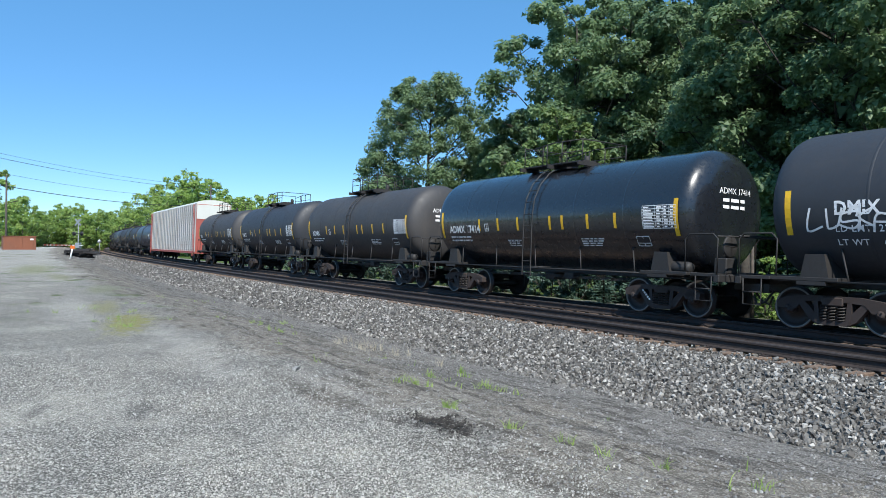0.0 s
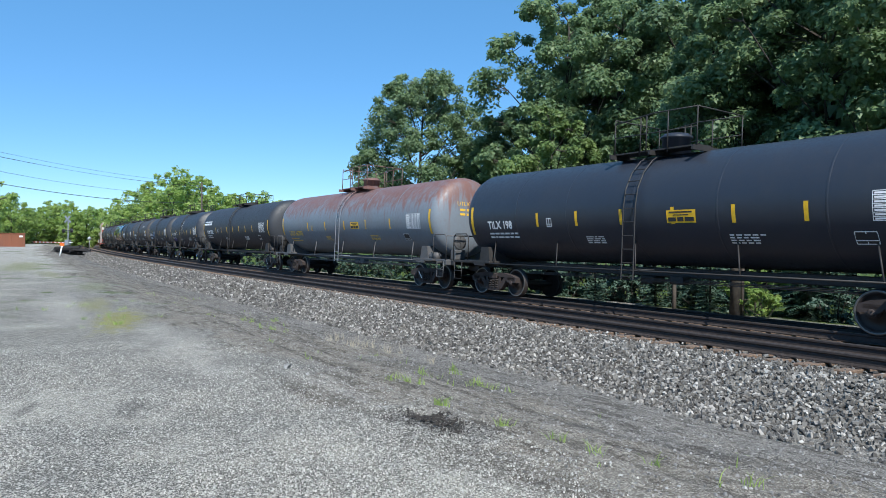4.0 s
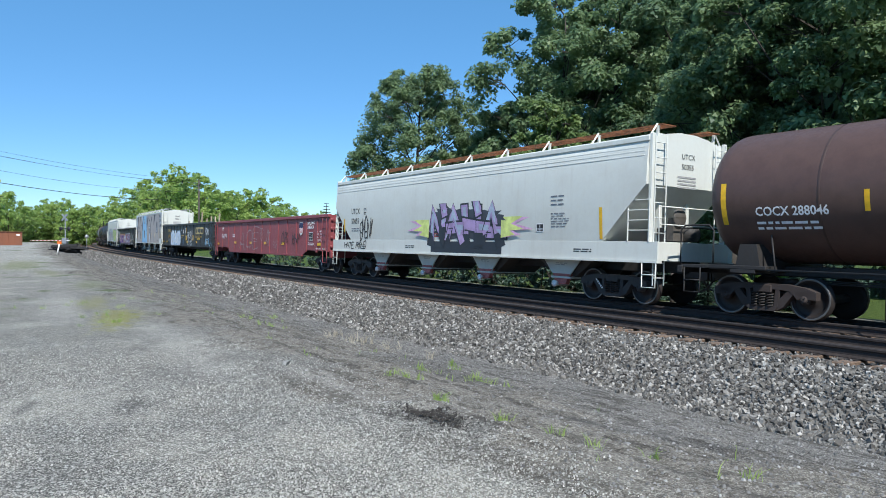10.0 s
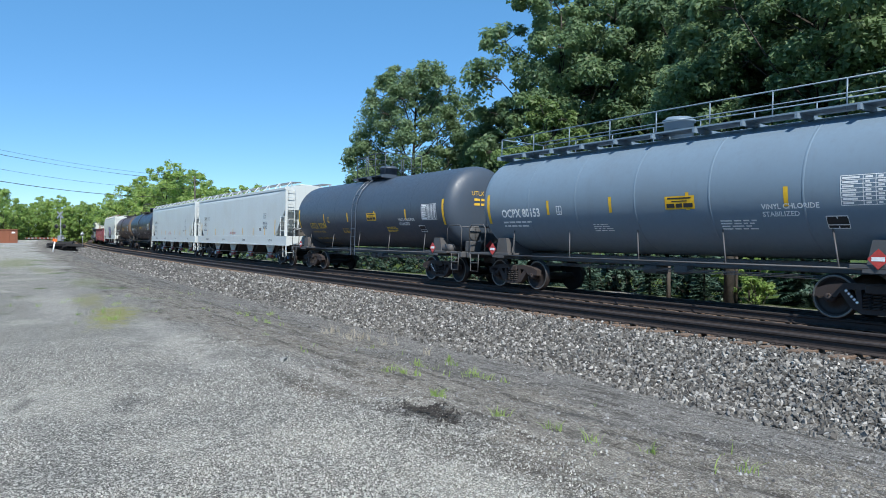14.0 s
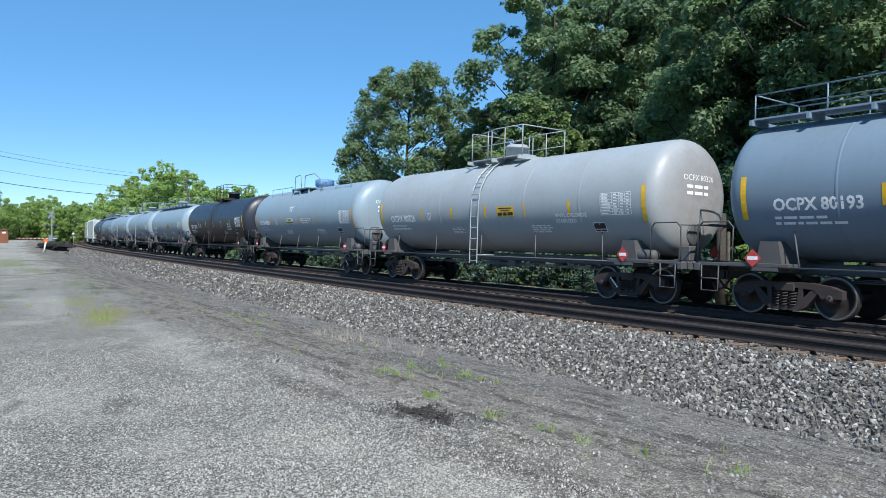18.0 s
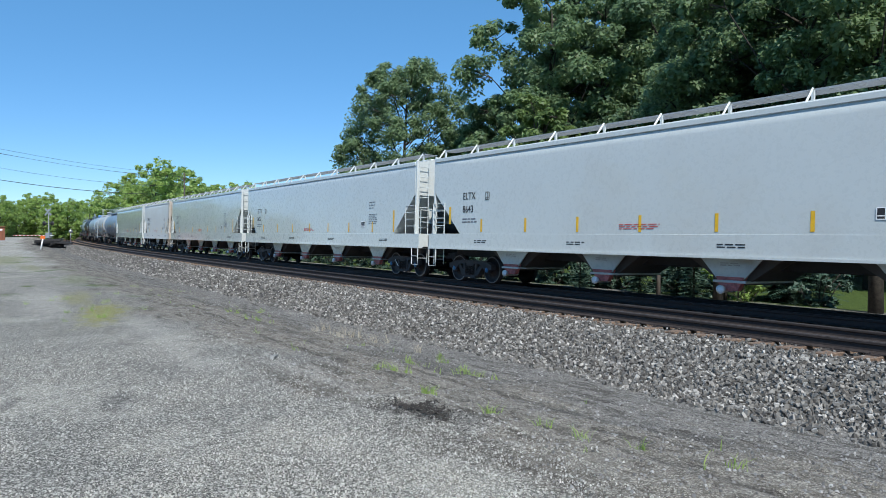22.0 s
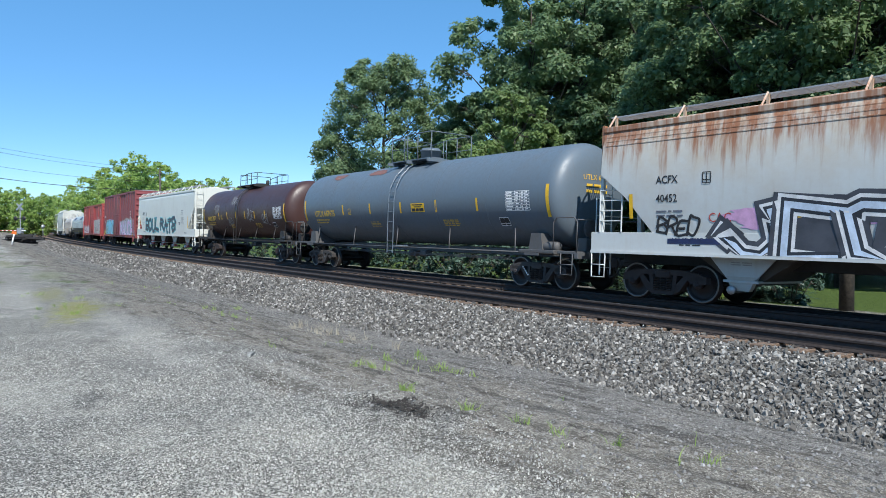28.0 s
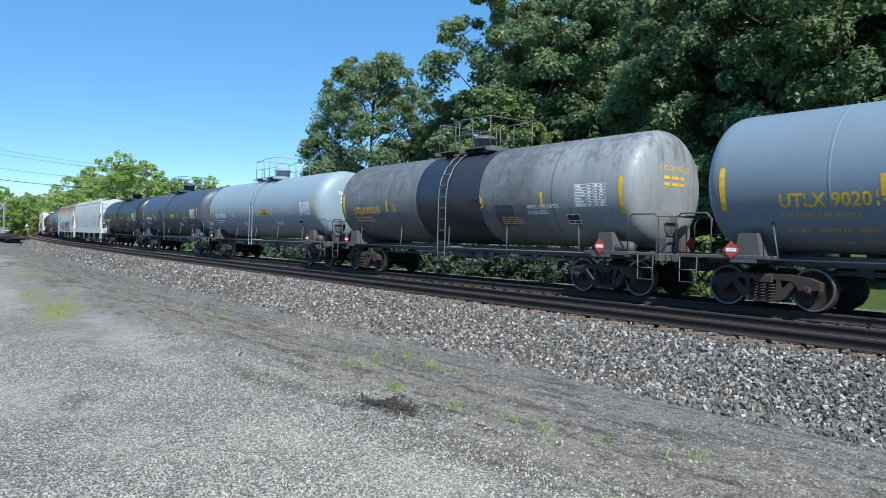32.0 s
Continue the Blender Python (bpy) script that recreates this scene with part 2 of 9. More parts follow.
    # tyre tracks: dark lines that follow the line of the rails
    for c_, k_, wd_ in ((8.75, 0.35, 0.10), (9.35, 0.5, 0.13), (10.15, 0.5, 0.12), (11.25, 0.4, 0.12)):
        wob2 = n_math(nn, ll, "MULTIPLY", n_math(nn, ll, "SUBTRACT", n_noise(nn, ll, pos, 0.22, 3, 0.5), 0.5), 2.4)
        dist_ = n_math(nn, ll, "ABSOLUTE", n_math(nn, ll, "SUBTRACT", n_math(nn, ll, "ADD", w0, wob2), c_))
        brk = n_ramp(nn, ll, n_noise(nn, ll, pos, 1.1, 4, 0.6), 0.44, 0.56)
        col = n_mix(nn, ll, n_math(nn, ll, "MULTIPLY", n_math(nn, ll, "MULTIPLY", n_ramp(nn, ll, dist_, wd_ * 0.5, wd_ * 1.6, 1.0, 0.0), brk), k_), col, n_mix(nn, ll, peb, (0.06, 0.056, 0.052), (0.2, 0.19, 0.175)))
    fine = n_noise(nn, ll, pos, 3.2, 7, 0.7)
    # gravel paler towards -x: brightness of the far lot put into the colour
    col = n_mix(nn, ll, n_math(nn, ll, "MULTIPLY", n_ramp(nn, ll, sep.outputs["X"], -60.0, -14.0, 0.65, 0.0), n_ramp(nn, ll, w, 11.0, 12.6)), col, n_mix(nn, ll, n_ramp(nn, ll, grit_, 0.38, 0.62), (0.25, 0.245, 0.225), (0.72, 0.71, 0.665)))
    col = n_mix(nn, ll, n_math(nn, ll, "MULTIPLY", n_ramp(nn, ll, fine, 0.52, 0.72), 0.4), col, n_mix(nn, ll, peb, (0.09, 0.085, 0.08), (0.36, 0.345, 0.325)))
    grassc = n_mix(nn, ll, n_ramp(nn, ll, n_noise(nn, ll, pos, 7.0, 8, 0.75), 0.3, 0.7), (0.045, 0.085, 0.018), (0.13, 0.19, 0.05))
    # weeds in the lot, far from the eye
    gx = n_ramp(nn, ll, sep.outputs["X"], -24.0, -13.0, 1.0, 0.0)
    gmask = n_math(nn, ll, "MULTIPLY", n_ramp(nn, ll, n_noise(nn, ll, pos, 0.42, 4, 0.55), 0.57, 0.66), gx)
    gmask = n_math(nn, ll, "MULTIPLY", gmask, n_ramp(nn, ll, w0, 10.0, 12.5))
    col = n_mix(nn, ll, n_math(nn, ll, "MULTIPLY", gmask, n_ramp(nn, ll, fine, 0.35, 0.6)), col, grassc)
    # old stains and moss, each with a place of its own
    for px_, py_, ra, rb, deg_, tint_, k_ in ((-5.45, 3.5, 0.62, 0.2, -22, (0.03, 0.029, 0.029), 0.95), (-7.2, 3.2, 1.9, 0.22, -4, (0.06, 0.052, 0.044), 0.6), (-4.0, 3.35, 1.3, 0.3, -12, (0.075, 0.066, 0.055), 0.55), (-11.6, 2.7, 3.2, 0.4, 3, (0.46, 0.455, 0.43), 0.5), (-7.6, 3.45, 1.6, 0.26, -4, (0.44, 0.43, 0.4), 0.4), (-20.0, 1.9, 5.0, 0.6, 4, (0.48, 0.475, 0.45), 0.6), (-17.5, 5.8, 1.6, 0.3, 3, (0.055, 0.048, 0.042), 0.75), (-20.9, 5.8, 1.2, 0.25, 3, (0.045, 0.04, 0.036), 0.75), (-13.2, 5.2, 1.6, 0.25, 0, (0.07, 0.06, 0.05), 0.7), (-7.5, 1.32, 0.5, 0.13, 15, (0.07, 0.068, 0.068), 0.7), (-8.0, 0.43, 0.35, 0.09, 20, (0.06, 0.06, 0.06), 0.7),
                                              (-11.3, 2.1, 1.0, 0.22, 25, (0.10, 0.10, 0.10), 0.6), (-16.0, 2.55, 2.3, 0.5, 12, (0.25, 0.25, 0.05), 0.85), (-20.0, 2.6, 2.2, 0.4, 8, (0.23, 0.23, 0.07), 0.65),
                                              (-48.0, 2.4, 7.5, 1.3, 5, (0.20, 0.23, 0.08), 0.7), (-38.0, 3.0, 3.5, 0.6, 0, (0.21, 0.23, 0.09), 0.6), (-28.0, 3.6, 3.0, 0.6, 10, (0.15, 0.19, 0.06), 0.5), (-8.6, 5.7, 1.8, 0.6, -15, (0.07, 0.068, 0.066), 0.55),
                                              (-20.5, 5.7, 1.6, 0.35, 0, (0.05, 0.045, 0.042), 0.7), (-4.6, 5.6, 1.5, 0.35, -30, (0.06, 0.06, 0.063), 0.5)):
        mp = nn.new("ShaderNodeMapping")
        mp.vector_type = "TEXTURE"
        mp.inputs["Location"].default_value = (px_, py_, 0)
        mp.inputs["Rotation"].default_value = (0, 0, radians(-deg_))
        mp.inputs["Scale"].default_value = (ra, rb, 1000)
        ll.new(pos, mp.inputs["Vector"])
        ln = nn.new("ShaderNodeVectorMath")
        ln.operation = "LENGTH"
        ll.new(mp.outputs["Vector"], ln.inputs[0])
        edge = n_math(nn, ll, "ADD", ln.outputs["Value"], n_math(nn, ll, "MULTIPLY", n_math(nn, ll, "SUBTRACT", n_math(nn, ll, "ADD", fine, n_math(nn, ll, "MULTIPLY", n_math(nn, ll, "SUBTRACT", grit_, 0.5), 0.9)), 0.5), 2.4))
        msk = n_math(nn, ll, "MULTIPLY", n_ramp(nn, ll, edge, 0.35, 1.25, 1.0, 0.0), k_)
        col = n_mix(nn, ll, msk, col, n_mix(nn, ll, n_math(nn, ll, "MULTIPLY", peb, 0.5 if tint_[0] < 0.4 else 1.0), tint_ if tint_[0] < 0.4 else tuple(c * 0.5 for c in tint_), (0.5, 0.5, 0.48) if tint_[0] < 0.4 else (0.85, 0.84, 0.8)))
    # lawn and meadow beyond the line, and beyond the lot
    lawn = n_math(nn, ll, "MAXIMUM", n_ramp(nn, ll, w, -6.0, -4.6, 1.0, 0.0), n_ramp(nn, ll, w, 27.0, 33.0))
    col = n_mix(nn, ll, lawn, col, grassc)
    # the stone itself is a warm limestone grey
    warm = nn.new("ShaderNodeMix")
    warm.data_type = "RGBA"
    warm.blend_type = "MULTIPLY"
    warm.inputs[0].default_value = 1.0
    warm.inputs[7].default_value = (1.0, 0.965, 0.915, 1.0)
    ll.new(col, warm.inputs[6])
    ll.new(warm.outputs[2], bs.inputs["Base Color"])
    bs.inputs["Roughness"].default_value = 0.92
    bs.inputs["Specular IOR Level"].default_value = 0.2
    h = n_math(nn, ll, "ADD", n_math(nn, ll, "MULTIPLY", peb, 1.4), n_math(nn, ll, "MULTIPLY", fine, 1.0))
    n_bump(nn, ll, h, bs, 0.9, 0.02)
    return m


def bed_mat():
    """Crushed stone, dark with brake dust and oil about the rails, paler on the shoulder."""
    m, nn, ll, bs = mat_new("ballast_bed")
    tc = nn.new("ShaderNodeTexCoord")
    pos = tc.outputs["Object"]
    sep = nn.new("ShaderNodeSeparateXYZ")
    ll.new(pos, sep.inputs[0])
    dy = n_math(nn, ll, "SUBTRACT", YC, sep.outputs["Y"])
    rr = n_math(nn, ll, "SQRT", n_math(nn, ll, "ADD", n_math(nn, ll, "MULTIPLY", sep.outputs["X"], sep.outputs["X"]), n_math(nn, ll, "MULTIPLY", dy, dy)))
    w = n_math(nn, ll, "SUBTRACT", rr, RAD)
    vor = nn.new("ShaderNodeTexVoronoi")
    vor.inputs["Scale"].default_value = 13.0
    ll.new(pos, vor.inputs["Vector"])
    sc2 = nn.new("ShaderNodeSeparateColor")
    ll.new(vor.outputs["Color"], sc2.inputs[0])
    clods = n_noise(nn, ll, pos, 2.2, 7, 0.75)
    tone_ = n_mix(nn, ll, n_math(nn, ll, "MULTIPLY", sc2.outputs[0], sc2.outputs[1]), (0.055, 0.05, 0.045), (0.44, 0.42, 0.385))
    tone_ = n_mix(nn, ll, n_ramp(nn, ll, vor.outputs["Distance"], 0.3, 0.6), tone_, (0.03, 0.027, 0.025))
    tone_ = n_mix(nn, ll, n_math(nn, ll, "MULTIPLY", n_ramp(nn, ll, clods, 0.48, 0.60), 0.7), tone_, (0.075, 0.062, 0.052))
    oily = n_mix(nn, ll, n_noise(nn, ll, pos, 22, 5, 0.7), (0.03, 0.024, 0.021), (0.10, 0.082, 0.072))
    ll.new(n_mix(nn, ll, n_ramp(nn, ll, w, 4.9, 5.5), oily, tone_), bs.inputs["Base Color"])
    bs.inputs["Roughness"].default_value = 0.9
    n_bump(nn, ll, n_math(nn, ll, "SUBTRACT", 1.0, vor.outputs["Distance"]), bs, 0.9, 0.05)
    return m


M = {}
M["ground"] = ground_mat()
M["ballast"] = stone_mat("ballast_stone", [(0.04, 0.039, 0.037), (0.19, 0.182, 0.165), (0.26, 0.248, 0.224), (0.07, 0.065, 0.058), (0.60, 0.575, 0.53), (0.105, 0.095, 0.082), (0.05, 0.049, 0.047), (0.24, 0.234, 0.222)])
M["lot_stone"] = stone_mat("lot_gravel", [(0.16, 0.157, 0.142), (0.48, 0.472, 0.425), (0.80, 0.785, 0.72), (0.08, 0.078, 0.07), (0.66, 0.65, 0.59), (0.28, 0.275, 0.25)])
M["verge_stone"] = stone_mat("verge_gravel", [(0.11, 0.108, 0.105), (0.23, 0.225, 0.218), (0.36, 0.352, 0.34), (0.07, 0.068, 0.067), (0.28, 0.266, 0.246), (0.55, 0.54, 0.52)])
M["pale_stone"] = plain("pale_stone", (0.30, 0.295, 0.28), 0.85, 0, 0.3, 30)
M["rubber"] = plain("old_rubber", (0.022, 0.021, 0.022), 0.8, 0, 0.4, 12)
M["scorched"] = plain("scorched_debris", (0.04, 0.035, 0.031), 0.9, 0, 0.5, 40)
M["bed"] = bed_mat()
M["rail"] = plain("rusty_rail", (0.047, 0.037, 0.034), 0.7, 0.3, 0.3, 12)
M["rail_top"] = plain("polished_rail_head", (0.09, 0.08, 0.075), 0.55, 0.6, 0.15, 20)
M["tie"] = plain("weathered_tie", (0.17, 0.115, 0.08), 0.85, 0, 0.5, 9)
M["asphalt"] = plain("asphalt", (0.33, 0.325, 0.315), 0.85, 0, 0.25, 6)
M["bark"] = plain("bark", (0.05, 0.043, 0.035), 0.9, 0, 0.5, 8)
M["oak"] = leaf_mat("oak_leaves", (0.08, 0.14, 0.082), (0.205, 0.285, 0.135), 0.42)
M["ash"] = leaf_mat("ash_leaves", (0.09, 0.14, 0.08), (0.215, 0.295, 0.145), 0.42)
# yellower than the oak: sun on a front lobe put into the leaves
M["lit_lobe"] = leaf_mat("lit_lobe_leaves", (0.085, 0.14, 0.05), (0.21, 0.29, 0.10), 0.36)
# paler than the other leaves: sunlight on distant trees put into the colour
M["sunlit_leaf"] = leaf_mat("sunlit_leaves", (0.17, 0.27, 0.075), (0.38, 0.48, 0.15), 0.45)
M["spruce"] = leaf_mat("spruce_needles", (0.025, 0.06, 0.04), (0.09, 0.14, 0.10), 0.1)
M["grass"] = leaf_mat("grass_blades", (0.12, 0.21, 0.035), (0.33, 0.42, 0.12), 0.35)
M["straw"] = leaf_mat("dry_stalks", (0.28, 0.24, 0.18), (0.50, 0.45, 0.35), 0.1)
M["truck"] = paint("dusty_cast_steel", (0.05, 0.045, 0.043), 0.7, (0.085, 0.068, 0.056), 0.7)
M["truck_red"] = paint("rusty_cast_steel", (0.042, 0.031, 0.028), 0.78, (0.068, 0.051, 0.043), 0.7)
M["wheel"] = paint("wheel_steel", (0.032, 0.025, 0.023), 0.55, (0.052, 0.041, 0.035), 0.6, 0.3)
M["tread"] = plain("bright_tread", (0.20, 0.185, 0.17), 0.4, 0.7, 0.1, 20)
M["spring"] = plain("coil_spring", (0.05, 0.042, 0.038), 0.6, 0.2)
M["dark_steel"] = paint("dark_underframe", (0.022, 0.021, 0.021), 0.65, (0.05, 0.042, 0.036), 0.6)
M["yellow"] = plain("reflective_yellow", (0.78, 0.46, 0.02), 0.4, 0, 0.1, 8)
M["amber"] = plain("faded_orange_reflector", (0.66, 0.30, 0.025), 0.45, 0, 0.15, 8)
M["pale_yellow"] = plain("pale_yellow_plate", (0.76, 0.72, 0.42), 0.5, 0, 0.12, 8)
M["dome_blue"] = plain("blue_valve_housing", (0.13, 0.25, 0.46), 0.45, 0, 0.3, 7)
M["white"] = plain("white_stencil", (0.86, 0.86, 0.85), 0.55, 0, 0.12, 10)
M["grey_txt"] = plain("faded_stencil", (0.36, 0.36, 0.36), 0.6, 0, 0.2, 10)
M["print"] = plain("small_print_ink", (0.13, 0.14, 0.17), 0.6, 0, 0.2, 10)
M["black"] = plain("black_stencil", (0.025, 0.025, 0.028), 0.55, 0, 0.2, 10)
M["navy"] = plain("navy_stencil", (0.02, 0.03, 0.09), 0.55, 0, 0.2, 10)
M["gold"] = plain("yellow_stencil", (0.72, 0.45, 0.05), 0.5, 0, 0.12, 10)
M["red"] = plain("red_stencil", (0.5, 0.06, 0.05), 0.55, 0, 0.2, 10)
M["pink"] = plain("faded_red_gate", (0.42, 0.13, 0.12), 0.6, 0, 0.4, 12)
M["blue_cap"] = plain("blue_bearing_cap", (0.06, 0.19, 0.36), 0.5, 0, 0.2, 14)
M["hole"] = plain("unlit_recess", (0.012, 0.012, 0.012), 0.9, 0, 0.2)
M["wood"] = plain("raw_timber", (0.42, 0.34, 0.24), 0.8, 0, 0.3, 14)
M["grate"] = paint("galvanised_grating", (0.40, 0.41, 0.42), 0.5, (0.2, 0.19, 0.18), 0.5, 0.4)
M["pole"] = plain("pole_timber", (0.095, 0.08, 0.066), 0.85, 0, 0.35, 6)
M["wire"] = plain("wire", (0.03, 0.03, 0.035), 0.6)
M["alu"] = plain("bare_aluminium", (0.42, 0.43, 0.44), 0.45, 0.7, 0.15, 8)
M["shed"] = paint("brown_shed_steel", (0.24, 0.085, 0.04), 0.55, (0.12, 0.07, 0.05), 0.6)
M["orange"] = plain("orange_target", (0.75, 0.17, 0.03), 0.5)


# ---------- mesh building ----------
class Build:
    def __init__(self):
        self.v, self.f, self.s = [], [], []

    def add(self, verts, faces, flat=True):
        o = len(self.v)
        self.v.extend(verts)
        self.f.extend([tuple(i + o for i in f) for f in faces])
        self.s.extend([not flat] * len(faces))
        return self

    def box(self, x0, x1, y0, y1, z0, z1, c=0.0):
        """A box; c: chamfer of its long edges."""
        if c <= 0:
            v = [(x, y, z) for x in (x0, x1) for y in (y0, y1) for z in (z0, z1)]
            return self.add(v, [(0, 1, 3, 2), (4, 6, 7, 5), (0, 4, 5, 1), (2, 3, 7, 6), (0, 2, 6, 4), (1, 5, 7, 3)])
        ring = [(y0 + c, z0), (y1 - c, z0), (y1, z0 + c), (y1, z1 - c), (y1 - c, z1), (y0 + c, z1), (y0, z1 - c), (y0, z0 + c)]
        ins = [(y0 + 2 * c, z0 + c), (y1 - 2 * c, z0 + c), (y1 - c, z0 + 2 * c), (y1 - c, z1 - 2 * c), (y1 - 2 * c, z1 - c), (y0 + 2 * c, z1 - c), (y0 + c, z1 - 2 * c), (y0 + c, z0 + 2 * c)]
        v = [(x0, *p) for p in ins] + [(x0 + c, *p) for p in ring] + [(x1 - c, *p) for p in ring] + [(x1, *p) for p in ins]
        f = [tuple(range(7, -1, -1)), tuple(range(24, 32))]
        for k in range(3):
            for i in range(8):
                j = (i + 1) % 8
                f.append((k * 8 + i, k * 8 + j, k * 8 + 8 + j, k * 8 + 8 + i))
        return self.add(v, f)

    def prism(self, poly, y0, y1):
        """A polygon in x, z drawn out along y."""
        n = len(poly)
        v = [(x, y0, z) for x, z in poly] + [(x, y1, z) for x, z in poly]
        f = [tuple(range(n)), tuple(range(2 * n - 1, n - 1, -1))]
        f += [(i + n, (i + 1) % n + n, (i + 1) % n, i) for i in range(n)]
        return self.add(v, f)

    def loft(self, rings, close=True, caps=True, flat=True):
        n = len(rings[0])
        v = [p for r in rings for p in r]
        f = []
        for k in range(len(rings) - 1):
            for i in range(n if close else n - 1):
                j = (i + 1) % n
                f.append((k * n + i, k * n + j, k * n + n + j, k * n + n + i))
        if caps and close:
            f += [tuple(range(n - 1, -1, -1)), tuple(range((len(rings) - 1) * n, len(rings) * n))]
        return self.add(v, f, flat)

    def tube(self, pts, r, n=6):
        """A round bar along a line of points."""
        pts = [Vector(p) for p in pts]
        rings = []
        for i, p in enumerate(pts):
            d = (pts[min(i + 1, len(pts) - 1)] - pts[max(i - 1, 0)]).normalized()
            a = d.cross(Vector((0, 0, 1)))
            if a.length < 0.05:
                a = d.cross(Vector((0, 1, 0)))
            a.normalize()
            b = d.cross(a)
            rings.append([tuple(p + a * (r * math.cos(t)) + b * (r * math.sin(t))) for t in (2 * math.pi * k / n for k in range(n))])
        return self.loft(rings, True, True, n < 6)

    def lathe(self, prof, axis="x", at=(0, 0, 0), n=24, flat=False, caps=True):
        """Turns (along, radius) points round an axis through at."""
        rings = []
        for a, r in prof:
            ring = []
            for k in range(n):
                c, s = r * math.cos(2 * math.pi * k / n), r * math.sin(2 * math.pi * k / n)
                p = {"x": (a, c, s), "y": (s, a, c), "z": (c, s, a)}[axis]
                ring.append((p[0] + at[0], p[1] + at[1], p[2] + at[2]))
            rings.append(ring)
        return self.loft(rings, True, caps, flat)

    def mesh(self, name, material):
        me = bpy.data.meshes.new(name)
        me.from_pydata(self.v, [], self.f)
        me.polygons.foreach_set("use_smooth", self.s)
        me.materials.append(material)
        me.update()
        return me


SHARED = {}


def shared(key, make):
    if key not in SHARED:
        SHARED[key] = make()
    return SHARED[key]


def part(name, data, material, parent, label="", at=None):
    """One mesh object under a thing or a part; data is a Build or a mesh."""
    me = data.mesh(name, material) if isinstance(data, Build) else data
    ob = new(name, me)
    ob.parent = parent
    if at is not None:
        ob.matrix_basis = at
    return tagged(ob, label)


def thing(name, label, category, at=None, group="", kind=""):
    ob = new(name)
    ob.empty_display_size = 0.3
    if at is not None:
        ob.matrix_world = at
    return tagged(ob, label, category, group, kind)


def solid(name, data, material, label, category="", kind="", group="", at=None):
    me = data.mesh(name, material) if isinstance(data, Build) else data
    ob = new(name, me)
    if at is not None:
        ob.matrix_world = at
    return tagged(ob, label, category, group, kind)

# ---------- ground ----------
def ground_z(s, w):
    """Height of the ground along and across the line."""
    if w < 6.0:
        z = -0.45 if w > -2 else -0.45 - 0.25 * smooth(-4.5, -9.0, w)
    else:
        z = -0.52 + 0.62 * smooth(7.2, 12.5, w)
    z += 0.55 * smooth(35, 95, s) * smooth(6.5, 10.0, w) * (1 - smooth(300, 500, s))
    if -5 < s < 120 and 6.4 < w < 40:
        k = smooth(6.4, 8.5, w)
        z += k * 0.035 * noise.noise((s * 0.5, w * 0.5, 1.3)) + k * 0.012 * noise.noise((s * 2.2, w * 2.2, 4.0))
        if s < 26 and w < 13.6:
            # clods and tyre ruts of the verge
            v = smooth(7.6, 9.4, w) * smooth(13.4, 12.4, w) * smooth(26, 18, s)
            z += v * (0.045 * max(0.0, noise.noise((s * 1.7, w * 3.1, 7.0)) - 0.1) + 0.03 * noise.noise((s * 4.5, w * 5.5, 2.0)) + 0.014 * noise.noise((s * 9.0, w * 11.0, 5.0)))
            for c, dpt in ((9.3, 0.04), (10.1, 0.05), (11.2, 0.035)):
                c += 0.25 * math.sin(s * 0.35 + c)
                z -= v * dpt * math.exp(-((w - c) / 0.13) ** 2)
        d = ((s - 5.4) / 0.62) ** 2 + ((w - 12.1 + 0.35 * (s - 5.4)) / 0.24) ** 2
        if d < 6:
            z += 0.05 * math.exp(-d) * (0.6 + noise.noise((s * 7, w * 7, 3.0))) - 0.05 * math.exp(-((s - 5.75) ** 2 + (w - 12.05) ** 2) / 0.03)
    return z


def build_ground():
    ss = [-2400, -1700, -1100, -700, -400, -200, -100, -50, -25] + [-12 + 0.5 * i for i in range(28)] + [2 + 0.12 * i for i in range(142)] + [19.2 + 0.5 * i for i in range(43)] + [41 + 2 * i for i in range(45)]
    ss += [140, 180, 240, 320, 450, 700, 1100, 1700, 2400]
    ws = [-1250, -900, -600, -300, -150, -80, -40, -20, -12, -9, -7, -5.5, -4.5, -3, 0, 3, 5, 6, 6.5, 6.9] + [7.2 + 0.1 * i for i in range(64)] + [13.6 + 0.4 * i for i in range(20)]
    ws += [22, 24, 27, 32, 40, 60, 100, 180, 350, 700, 1300, 2200]
    b = Build()
    b.v = [arc(s, w, ground_z(s, w)) for s in ss for w in ws]
    n = len(ws)
    b.f = [(i * n + j, i * n + j + 1, i * n + n + j + 1, i * n + n + j) for i in range(len(ss) - 1) for j in range(n - 1)]
    b.s = [True] * len(b.f)
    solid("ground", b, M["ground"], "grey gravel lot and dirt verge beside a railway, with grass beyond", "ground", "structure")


build_ground()


def bed_profile():
    # crown under both tracks, shoulders to either side
    return [(-4.6, -0.62), (-3.0, -0.30), (-1.9, -0.24), (0.0, -0.22), (1.9, -0.18), (NEAR_W, -0.12), (5.2, -0.10), (5.7, -0.14), (6.6, -0.36), (7.5, -0.60)]


def bed_z(w):
    pr = bed_profile()
    for (a, za), (b, zb) in zip(pr, pr[1:]):
        if a <= w <= b:
            return za + (zb - za) * (w - a) / (b - a)
    return -1.0


